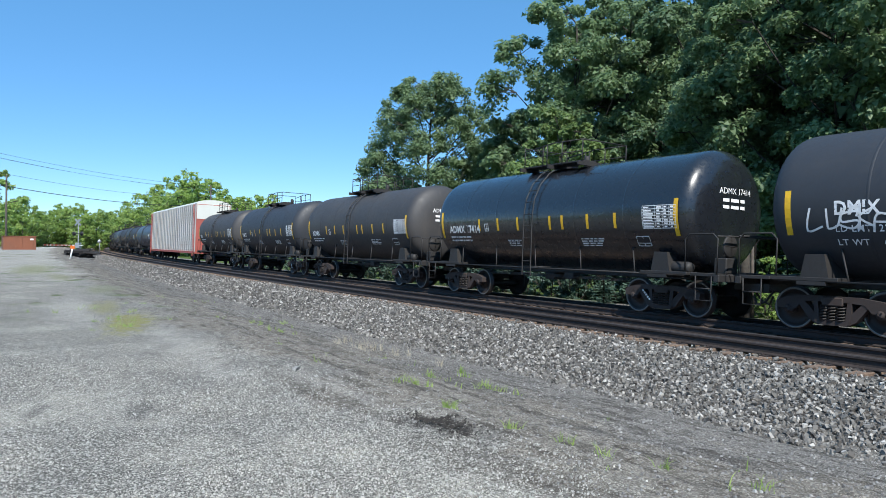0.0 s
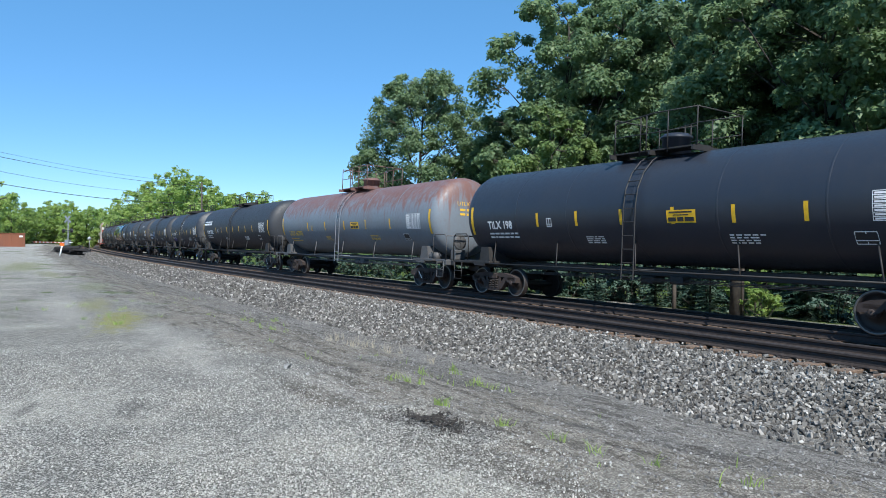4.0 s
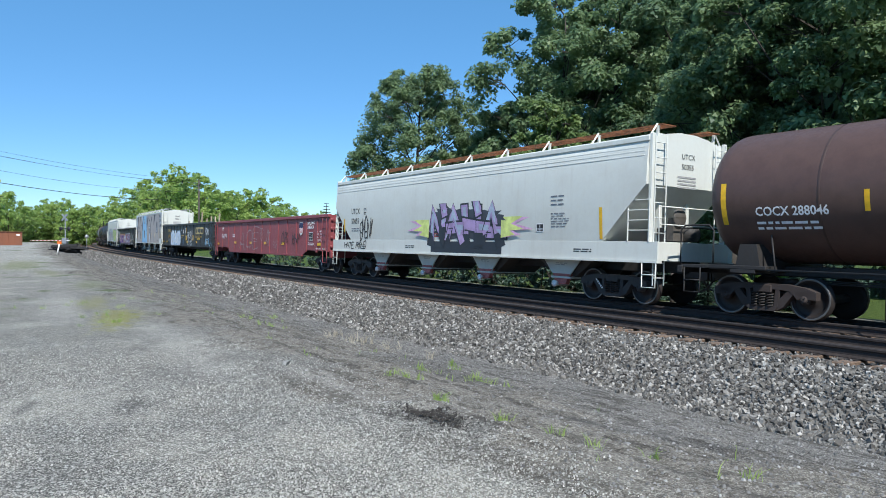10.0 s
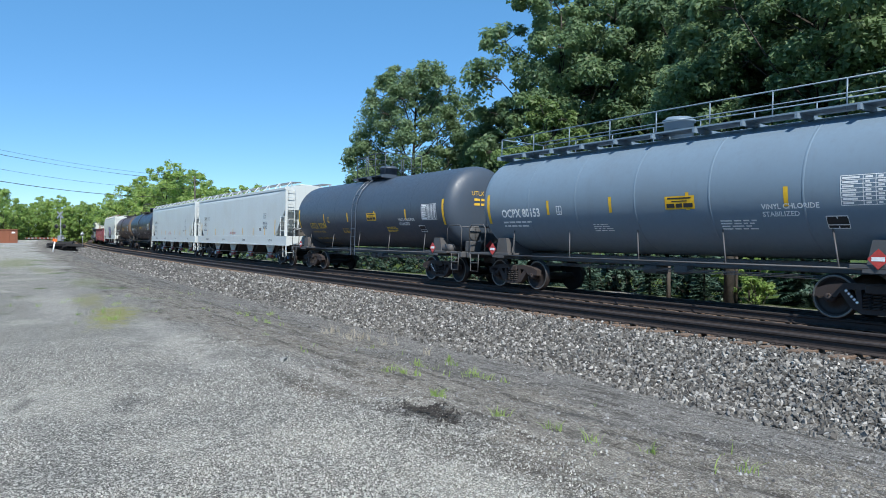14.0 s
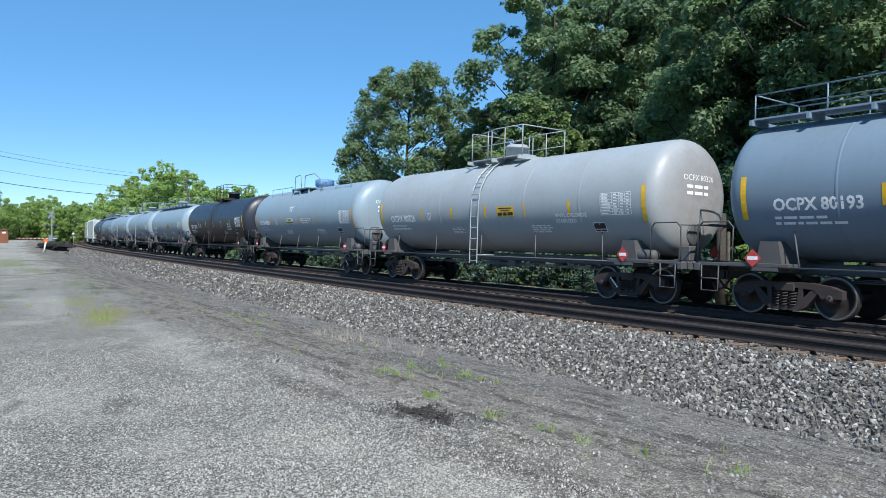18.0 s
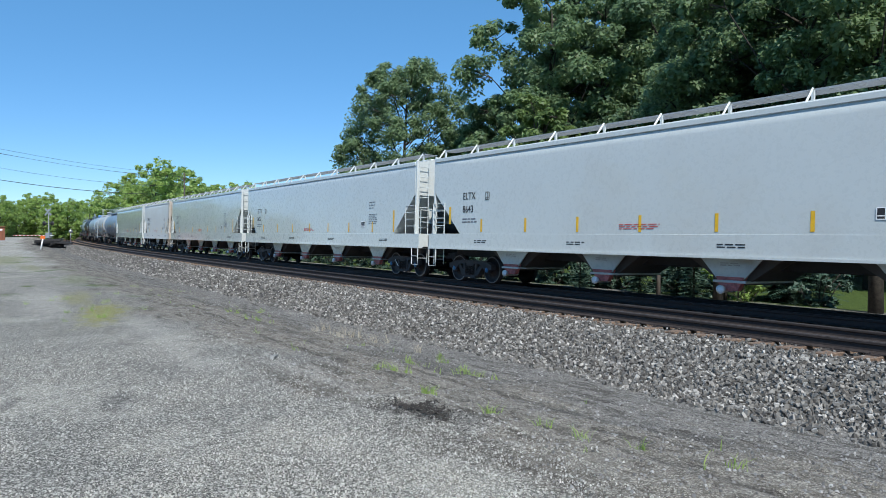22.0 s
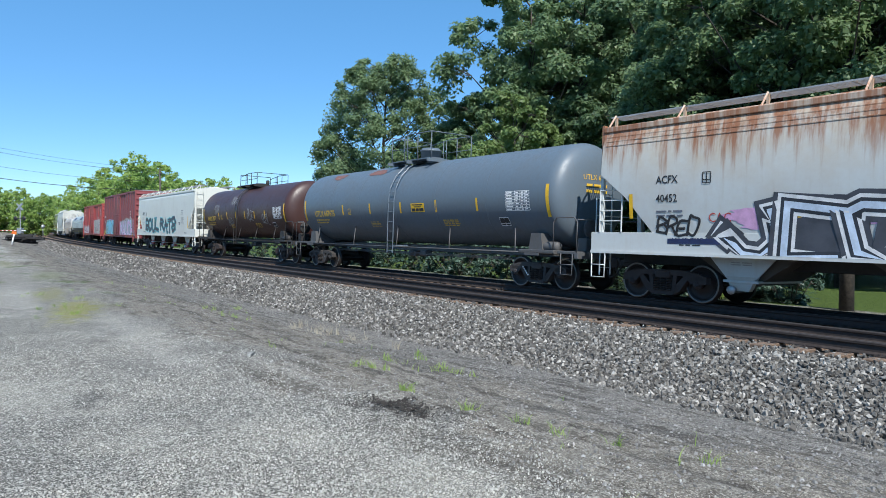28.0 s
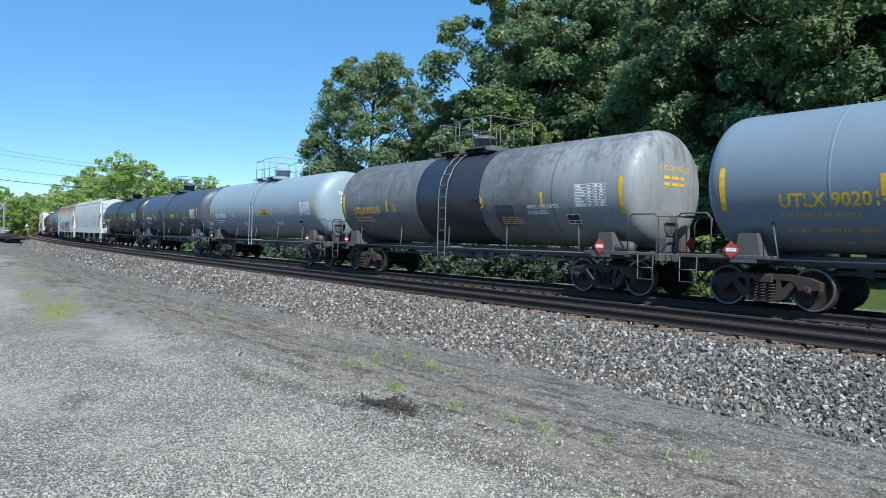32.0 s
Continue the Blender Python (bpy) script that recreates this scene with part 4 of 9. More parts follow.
def grass_tufts():
    rnd = random.Random(5)
    more = [(rnd.uniform(3, 26), rnd.uniform(8.8, 11.8), rnd.randrange(1, 4), 0.12) for _ in range(34)]
    for label, m, spots, h in (("sparse tufts of green weeds in the dirt verge", "grass", [(7.84, 11.12, 20, 0.16), (7.6, 10.9, 12, 0.14), (8.4, 10.2, 16, 0.2), (9.0, 9.5, 16, 0.2), (9.42, 9.15, 14, 0.2), (7.82, 9.81, 34, 0.24), (7.5, 9.7, 12, 0.3), (6.15, 11.47, 18, 0.13), (6.3, 11.2, 8, 0.3), (5.3, 11.38, 14, 0.12), (4.58, 11.24, 10, 0.1), (4.2, 11.3, 10, 0.14), (3.9, 11.0, 8, 0.14), (16.0, 10.4, 16, 0.2), (14.6, 10.3, 30, 0.35), (17.6, 9.4, 18, 0.3), (15.6, 13.18, 60, 0.8), (19.1, 13.09, 50, 1.2), (3.1, 10.9, 8, 0.15), (2.8, 12.2, 8, 0.12)] + more, 0.13),
                              ("dry brown stalks in the dirt verge", "straw", [(12.9, 9.45, 34, 0.55), (12.2, 9.3, 26, 0.35), (11.9, 8.9, 18, 0.3), (10.9, 9.0, 8, 0.3)], 0.26)):
        b = Build()
        for s, w, n, sp in spots:
            tufts = [(s + rnd.gauss(0, sp * 0.8), w + rnd.gauss(0, sp * 0.6)) for _ in range(max(1, n // 5))]
            for _ in range(n * 2):
                tx, ty = rnd.choice(tufts)
                x, y = tx + rnd.gauss(0, 0.035), ty + rnd.gauss(0, 0.035)
                if y < 7.4:
                    continue
                p = Vector(arc(x, y, ground_z(x, y) - 0.01))
                l = h * rnd.uniform(0.35, 1.1)
                d = Vector((rnd.gauss(0, 0.35), rnd.gauss(0, 0.35), 1)).normalized() * l
                sd = Vector((rnd.uniform(-1, 1), rnd.uniform(-1, 1), 0)).normalized() * 0.005
                bend = Vector((d.x, d.y, 0)) * 0.8
                b.add([tuple(p - sd), tuple(p + sd), tuple(p + d * 0.6 + sd * 0.8), tuple(p + d * 0.6 - sd * 0.8), tuple(p + d + bend)], [(0, 1, 2, 3), (3, 2, 4)])
        solid("weeds" if m == "grass" else "dry_stalks", b, M[m], label, "weeds", "stuff")


grass_tufts()

# ---------- lettering ----------
def text_mesh(body, size, bold=0.0, sx=1.0, gap=1.0):
    """Flat letters in x, y from the built-in font, as a mesh of points and faces."""
    key = ("txt", body, size, bold, sx, gap)
    if key not in SHARED:
        cu = bpy.data.curves.new("letters", "FONT")
        cu.body, cu.size, cu.offset, cu.space_character = body, size, bold, gap
        cu.resolution_u = 2
        cu.fill_mode = "FRONT"
        ob = bpy.data.objects.new("letters", cu)
        me = bpy.data.meshes.new_from_object(ob)
        vs = [(v.co.x * sx, v.co.y) for v in me.vertices]
        fs = [tuple(p.vertices) for p in me.polygons]
        bpy.data.objects.remove(ob)
        bpy.data.curves.remove(cu)
        bpy.data.meshes.remove(me)
        SHARED[key] = (vs, fs)
    return SHARED[key]


def on_flat(y, z0, proud=0.004):
    return lambda x, h: (x, y + proud, z0 + h)


def on_tank(r, zc, z0, proud=0.005):
    """Bends writing round a shell of radius r: starts at height z0 on the side and follows the curve."""
    a0 = math.asin(max(-1, min(1, (z0 - zc) / r)))
    return lambda x, h: (x, (r + proud) * math.cos(a0 + h / r), zc + (r + proud) * math.sin(a0 + h / r))


def on_end(x, y0, z0):
    """Writing on the rear face of a car; it runs from the near side to the far side."""
    return lambda u, h: (x, y0 - u, z0 + h)


def letters(parent, body, size, x, place, material, bold=0.0, sx=1.0, name="lettering", label="", gap=1.0):
    """Writing that starts at x and runs towards the car's rear, as seen from the near side."""
    vs, fs = text_mesh(body, size, bold, sx, gap)
    if not fs:
        return None
    me = bpy.data.meshes.new(name)
    me.from_pydata([place(x - a, h) for a, h in vs], [], fs)
    me.materials.append(M[material])
    return part(name, me, None, parent, label)


def on_head(half, hd, r, zc, y0, z0):
    return lambda u, h: (-half - 0.006 + hd * (1 - math.cos(math.asin(min(0.999, math.hypot(y0 - u, z0 + h - zc) / r) ** (1 / 0.7))) ** 0.7), y0 - u, z0 + h)


def letters_end(parent, body, size, xe, y0, z0, material, place=None):
    vs, fs = text_mesh(body, size)
    me = bpy.data.meshes.new("lettering")
    pl = place or on_end(xe, y0, z0)
    me.from_pydata([pl(a, h) for a, h in vs], [], fs)
    me.materials.append(M[material])
    return part("lettering", me, None, parent)


def patch(parent, x0, x1, place, h0, h1, material, name, label="", steps=4):
    """A flat or bent rectangle of paint or foil."""
    b = Build()
    v = []
    for i in range(steps + 1):
        h = h0 + (h1 - h0) * i / steps
        v += [place(x0, h), place(x1, h)]
    b.add(v, [(2 * i, 2 * i + 1, 2 * i + 3, 2 * i + 2) for i in range(steps)])
    return part(name, b, M[material] if isinstance(material, str) else material, parent, label)


def small_print(parent, x, place, rows, width, material, rnd, h=0.05, pitch=0.085):
    """Lines too small to read: short bars."""
    b = Build()
    for r in range(rows):
        xx = 0.0
        while xx < width * rnd.uniform(0.7, 1.0):
            ln = rnd.uniform(0.08, 0.3)
            z = -r * pitch
            a, c = x - xx, x - min(width, xx + ln)
            b.add([place(a, z), place(c, z), place(c, z + h), place(a, z + h)], [(0, 1, 2, 3)])
            xx += ln + 0.05
    return part("small_print", b, M[material], parent)


def data_table(parent, x, place, w, h, rnd, ink="white", rows=7):
    """A framed table of figures."""
    b = Build()
    t = 0.014

    def bar(x0, x1, z0, z1):
        b.add([place(x - x0, z0), place(x - x1, z0), place(x - x1, z1), place(x - x0, z1)], [(0, 1, 2, 3)])
    for i in range(rows + 1):
        z = h * i / rows
        bar(0, w, z - t / 2, z + t / 2)
    for u in (0, 0.4, 0.62, 0.82, 1.0):
        for i in range(rows):
            bar(u * w - t / 2, u * w + t / 2, h * i / rows, h * (i + 1) / rows)
    for i in range(rows):
        for u0, u1 in ((0.03, 0.36), (0.44, 0.58), (0.66, 0.78), (0.85, 0.96)):
            bar(u0 * w, (u0 + (u1 - u0) * rnd.uniform(0.5, 1)) * w, h * (i + 0.25) / rows, h * (i + 0.72) / rows)
    return part("data_table", b, M[ink], parent)


def framed_box(parent, x, place, w, h, ink, fill=None):
    """A small framed panel with a cross of lines."""
    if fill:
        patch(parent, x, x - w, lambda a, b2: place(a, b2), 0, h, fill, "label_panel", steps=2)
    b = Build()
    t = 0.022

    def bar(x0, x1, z0, z1):
        p = [place(x - x0, z0), place(x - x1, z0), place(x - x1, z1), place(x - x0, z1)]
        b.add([(q[0], q[1] + 0.003, q[2]) for q in p], [(0, 1, 2, 3)])
    for z in (0, h * 0.3, h):
        bar(0, w, z - t / 2, z + t / 2)
    for u in (0, 0.5, 1):
        bar(u * w - t / 2, u * w + t / 2, 0, h)
    return part("label_frame", b, M[ink], parent)


# strokes of sprayed capitals on a grid of 9 by 10, strokes parted by bars
GLYPHS = dict(A="00 49 80|23 63", B="00 09 69 77 55 05|55 83 60 00", C="87 69 29 07 02 20 60 82", D="00 09 59 86 83 50 00", E="80 00 09 89|04 64", F="00 09 89|05 65",
              G="87 69 29 07 02 20 60 82 84 44", H="00 09|80 89|04 84", I="40 49", J="89 83 60 20 03", K="00 09|89 04 80", L="09 00 80", M="00 09 44 89 80", N="00 09 80 89",
              O="20 02 07 29 69 87 82 60 20", P="00 09 69 87 65 05", Q="20 02 07 29 69 87 82 60 20|53 80", R="00 09 69 87 65 05|45 80", S="02 20 60 82 74 14 07 29 69 87", T="09 89|49 40",
              U="09 02 20 60 82 89", V="09 40 89", W="09 20 46 60 89", X="00 89|09 80", Y="09 45 89|45 40", Z="09 89 00 80")
GLYPHS.update({"0": GLYPHS["O"], "1": "27 49 40", "2": "07 29 69 87 00 80", "3": "07 29 69 77 45 83 60 20 02", "6": "79 25 02 20 60 82 64 04", "8": "45 17 29 69 77 45 02 20 60 82 45", "9": "84 25 07 29 69 87 60"})


def ribbon(b, pts, half, place, proud, caps=0.6, span=(-9.0, 9.0)):
    """A band of paint along a line of points (u to the rear, v up); its corners are mitred."""
    n = len(pts)
    lo, hi = [], []
    for i, (u, v) in enumerate(pts):
        a, c = pts[max(0, i - 1)], pts[min(n - 1, i + 1)]
        d1 = Vector((u - a[0], v - a[1])).normalized() if i else None
        d2 = Vector((c[0] - u, c[1] - v)).normalized() if i < n - 1 else None
        if d1 is None or d2 is None:
            d = d1 or d2
            k = 1.0
            e = -1 if d1 is None else 1
            u, v = u + d.x * half * caps * e, v + d.y * half * caps * e
        else:
            d = (d1 + d2)
            d = d.normalized() if d.length > 0.05 else Vector((-d1.y, d1.x))
            k = min(1.7, 1.0 / max(0.25, abs(d.dot(d1))))
        nx, ny = -d.y * half * k, d.x * half * k
        lo.append((u - nx, v - ny))
        hi.append((u + nx, v + ny))
    q = []
    for u, v in lo + hi:
        p = place(-u, min(span[1], max(span[0], v)))
        q.append((p[0], p[1] + proud, p[2]))
    b.add(q, [(i, i + 1, n + i + 1, n + i) for i in range(n - 1)])


def bent(pts, steps=4):
    """Rounds a line of points."""
    out = []
    for i in range(len(pts) - 1):
        p0, p1, p2, p3 = pts[max(0, i - 1)], pts[i], pts[i + 1], pts[min(len(pts) - 1, i + 2)]
        for k in range(steps):
            t = k / steps
            out.append(tuple(0.5 * (2 * p1[m] + (p2[m] - p0[m]) * t + (2 * p0[m] - 5 * p1[m] + 4 * p2[m] - p3[m]) * t * t + (3 * p1[m] - p0[m] - 3 * p2[m] + p3[m]) * t ** 3) for m in (0, 1)))
    return out + [pts[-1]]


def glyph_lines(ch, rnd, wild):
    for stroke in GLYPHS.get(ch, GLYPHS["I"]).split("|"):
        yield [(int(p[0]) / 8 + rnd.uniform(-wild, wild), int(p[1]) / 9 + rnd.uniform(-wild, wild)) for p in stroke.split()]


def graffiti(parent, word, x0, x1, z0, z1, wall, fill, edge, rnd, glow=None, label="", fat=0.16, accent=None, wild=0.1, arrows=True, low=1.19):
    """A sprayed piece from x0 back to x1: fat slanting letters over an outline and a halo, with inner lines and spikes."""
    cell = (x0 - x1) / len(word)
    hh = z1 - z0
    place0 = wall(z0)
    half = fat * min(hh, cell * 1.25)
    rim = 0.055 * hh
    span = (low - z0, hh * 1.12)
    for i, ch in enumerate(word):
        slant, dz = rnd.uniform(-0.18, 0.22), rnd.uniform(-0.05, 0.05) * hh
        wd, tall = cell * rnd.uniform(0.74, 0.9), hh * rnd.uniform(0.78, 0.9)
        lines = []
        for ln in glyph_lines(ch, rnd, wild):
            q = [(cell * (i + 0.5) + (a - 0.5) * wd + slant * (h - 0.5) * tall, 0.08 * hh + dz + h * tall) for a, h in ln]
            lines.append(q)
            if arrows and rnd.random() < 0.7:      # a spike off the end of a stroke
                e, f = q[-1], q[-2]
                d = Vector((e[0] - f[0], e[1] - f[1])).normalized() * half * rnd.uniform(1.0, 1.8)
                lines.append([e, (e[0] + d.x + rnd.uniform(-0.6, 0.6) * half, e[1] + d.y * 0.7)])
        layers = [(edge, half + rim, 0.003), (fill, half, 0.0045)]
        if glow:
            layers.insert(0, (glow, half + 2.4 * rim, 0.001))
        if accent:
            layers.append((accent, half * 0.5, 0.006))
        for mt, hw, pr in layers:
            b = Build()
            for k, ln in enumerate(lines):
                if mt is accent and k % 2:
                    continue
                ribbon(b, ln, hw, lambda a, h: place0(x0 + a, h), pr + 0.00015 * k + 0.0004 * i, 0.9, span)
            part("sprayed_letter", b, M[mt], parent, label)
        b = Build()      # highlights and flicks
        for ln in lines[:2]:
            p, q = ln[0], ln[1]
            off = half * 0.55
            ribbon(b, [(p[0] * 0.8 + q[0] * 0.2 - off, p[1] * 0.8 + q[1] * 0.2), (p[0] * 0.35 + q[0] * 0.65 - off, p[1] * 0.35 + q[1] * 0.65)], 0.018, lambda a, h: place0(x0 + a, h), 0.0085 + 0.0004 * i)
        part("sprayed_flick", b, M[edge], parent)


def tag(parent, word, x, place, w, h, material, rnd, thick=0.022, wild=0.14, slant=0.15):
    """A handwritten tag in one quick line width."""
    b = Build()
    cell = w / len(word)
    for i, ch in enumerate(word):
        if ch == " ":
            continue
        dz, big = rnd.uniform(-0.12, 0.12) * h, rnd.uniform(0.75, 1.1)
        for k, ln in enumerate(glyph_lines(ch, rnd, wild)):
            pts = bent([(cell * (i + 0.5) + (a - 0.5) * cell * 0.95 + slant * v * h, dz + v * h * big) for a, v in ln])
            ribbon(b, pts, thick, lambda a, v: place(x + a, v), 0.002 + 0.0003 * k + 0.0002 * (i % 3))
    return part("sprayed_tag", b, M[material], parent)


def shape(parent, pts, y, material, name="sprayed_stroke", label=""):
    """A flat painted shape on a side wall, by its corners."""
    b = Build().add([(x, y, z) for x, z in pts], [tuple(range(len(pts)))])
    return part(name, b, M[material], parent, label)


# ---------- running gear ----------
WB = 1.88


def truck_meshes(tone):
    def frame_side():
        b = Build()
        b.prism([(-1.2, 0.62), (-1.2, 0.46), (-0.78, 0.46), (-0.70, 0.55), (-0.62, 0.62), (-0.34, 0.64), (0.34, 0.64), (0.62, 0.62), (0.70, 0.55), (0.78, 0.46), (1.2, 0.46), (1.2, 0.62), (0.98, 0.70), (0.55, 0.76), (-0.55, 0.76), (-0.98, 0.70)], -0.09, 0.09)
        for sg in (-1, 1):
            b.prism([(sg * 0.74, 0.60), (sg * 0.60, 0.64), (sg * 0.26, 0.30), (sg * 0.34, 0.18), (sg * 0.48, 0.26)][::sg], -0.08, 0.08)
            b.prism([(sg * 0.40, 0.66), (sg * 0.30, 0.66), (sg * 0.26, 0.24), (sg * 0.36, 0.24)][::sg], -0.085, 0.085)
        b.prism([(-0.38, 0.26), (-0.30, 0.16), (0.30, 0.16), (0.38, 0.26)], -0.10, 0.10)
        return b.mesh("side_frame", M[tone])

    def spring():
        b = Build()
        pts = [(0.075 * math.cos(a), 0.055 + 0.075 * math.sin(a), 0.26 + 0.30 * a / (2 * math.pi * 5)) for a in (2 * math.pi * 5 * k / 40 for k in range(41))]
        b.tube(pts, 0.018, 4)
        return b.mesh("coil_spring", M["spring"])

    def wheel():
        b = Build()
        # profile along the axle, flange inwards
        b.lathe([(-0.075, 0.10), (-0.075, 0.14), (-0.02, 0.16), (-0.015, 0.33), (-0.075, 0.37), (-0.075, 0.475), (-0.045, 0.485), (-0.035, 0.457), (0.07, 0.452), (0.07, 0.385), (0.045, 0.365), (0.012, 0.34), (0.008, 0.17), (0.075, 0.13), (0.075, 0.10)], "y", n=24)
        return b.mesh("wheel", M["wheel"])

    def inner_wheel():
        return Build().lathe([(-0.075, 0.14), (-0.02, 0.33), (-0.075, 0.475), (-0.035, 0.457), (0.07, 0.452), (0.07, 0.14)], "y", n=16).mesh("wheel", M["wheel"])

    def tread():
        return Build().lathe([(0.066, 0.405), (0.0735, 0.408), (0.0735, 0.446), (0.066, 0.453)], "y", n=24, caps=False).mesh("tread", M["tread"])

    def axle():
        return Build().lathe([(-0.98, 0.075), (-0.76, 0.10), (0.76, 0.10), (0.98, 0.075)], "y", n=10).mesh("axle", M["wheel"])

    def bearing_box():
        b = Build().lathe([(0.86, 0.11), (1.03, 0.11), (1.04, 0.085)], "y", n=14)
        b.box(-0.16, 0.16, 0.88, 1.06, 0.08, 0.17)
        return b.mesh("axle_bearing", M[tone])

    def cap():
        b = Build().lathe([(1.04, 0.085), (1.062, 0.08), (1.065, 0.0)], "y", n=14)
        for k in range(3):
            a = 2.1 * k
            b.box(0.045 * math.cos(a) - 0.012, 0.045 * math.cos(a) + 0.012, 1.06, 1.08, 0.045 * math.sin(a) - 0.012, 0.045 * math.sin(a) + 0.012)
        return b

    def bolster():
        b = Build().box(-0.22, 0.22, -1.08, 1.08, 0.56, 0.74, 0.02)
        b.box(-0.5, -0.42, -0.9, 0.9, 0.28, 0.42).box(0.42, 0.5, -0.9, 0.9, 0.28, 0.42)
        b.lathe([(0.74, 0.2), (0.86, 0.2)], "z", n=14)
        for x in (-0.46, 0.46):
            for y in (-0.75, 0.75):
                b.box(x - 0.06 + (0.09 if x > 0 else -0.09), x + 0.06 + (0.09 if x > 0 else -0.09), y - 0.06, y + 0.06, 0.3, 0.62)
        return b.mesh("bolster", M[tone])
    return dict(frame=frame_side(), spring=spring(), wheel=wheel(), wheel2=inner_wheel(), tread=tread(), axle=axle(), box=bearing_box(), cap_d=cap().mesh("bearing_cap", M[tone]), cap_b=cap().mesh("bearing_cap", M["blue_cap"]), bolster=bolster())


TRUCKS = {t: truck_meshes(t) for t in ("truck", "truck_red")}


def add_truck(car, x, tone="truck", blue=False, stencil=False):
    ms = TRUCKS[tone]
    tr = part("truck", ms["bolster"], None, car, "", Matrix.Translation((x, 0, 0)))
    for sg in (-1, 1):
        turn = Matrix.Identity(4) if sg > 0 else Matrix.Rotation(math.pi, 4, "Z")
        part("side_frame", ms["frame"], None, tr, "", Matrix.Translation((0, sg * 0.97, 0)))
        for xs in (-0.18, 0.0, 0.18) if sg > 0 else ():
            part("coil_spring", ms["spring"], None, tr, "", Matrix.Translation((xs, 0.97, 0)))
        for ax in (-WB / 2, WB / 2):
            part("axle_bearing", ms["box"], None, tr, "", Matrix.Translation((ax, 0, 0.455)) @ turn)
            if sg > 0:
                part("bearing_cap", ms["cap_b" if blue else "cap_d"], None, tr, "blue-painted bearing cap" if blue else "", Matrix.Translation((ax, 0, 0.455)))
            part("wheel", ms["wheel" if sg > 0 else "wheel2"], None, tr, "", Matrix.Translation((ax, sg * 0.755, 0.455)) @ turn)
            if sg > 0:
                part("wheel_rim", ms["tread"], None, tr, "bright worn rim", Matrix.Translation((ax, 0.755, 0.455)))
    for ax in (-WB / 2, WB / 2):
        part("axle", ms["axle"], None, tr, "", Matrix.Translation((ax, 0, 0.455)))
    if stencil:
        b = Build()
        for i in range(5):
            b.add([(0.62 - 0.055 * i, 1.065, 0.60 - 0.055 * i), (0.585 - 0.055 * i, 1.065, 0.565 - 0.055 * i), (0.545 - 0.055 * i, 1.065, 0.60 - 0.055 * i), (0.58 - 0.055 * i, 1.065, 0.635 - 0.055 * i)], [(0, 1, 2, 3)])
        part("stencil_bars", b, M["white"], tr)
    return tr


def coupler_mesh():
    b = Build()
    b.box(-0.55, 0.0, -0.09, 0.09, 0.74, 0.94, 0.02)
    b.prism([(0.0, 0.70), (0.0, 0.98), (0.16, 0.98), (0.24, 0.92), (0.24, 0.74), (0.16, 0.70)], -0.14, 0.10)
    b.box(0.1, 0.26, -0.16, -0.08, 0.72, 0.96)
    b.tube([(-0.2, 0.22, 0.78), (0.0, 0.26, 0.5), (0.22, 0.24, 0.42), (0.34, 0.2, 0.62)], 0.028, 6)
    return b.mesh("coupler", M["truck"])


COUPLER = coupler_mesh()


def ends_gear(car, L, tc, tone, blue, stencil=False):
    for sg in (1, -1):
        add_truck(car, sg * tc / 2, tone, blue, stencil and sg < 0)
        part("coupler", COUPLER, None, car, "", Matrix.Translation((sg * (L / 2 - 0.16), 0, 0)) @ (Matrix.Identity(4) if sg > 0 else Matrix.Rotation(math.pi, 4, "Z")))


def rail_line(b, pts, r=0.02):
    b.tube(pts, r, 6)


def ladder(x0, x1, y, z0, z1, n, r=0.016, along="x"):
    b = Build()
    for x in (x0, x1):
        p = (lambda q, z: (q, y, z)) if along == "x" else (lambda q, z: (y, q, z))
        b.tube([p(x, z0), p(x, z1)], r * 1.4, 5)
    for i in range(n):
        z = z0 + (z1 - z0) * (i + 0.5) / n
        b.tube([p(x0, z), p(x1, z)], r, 5)
    return b


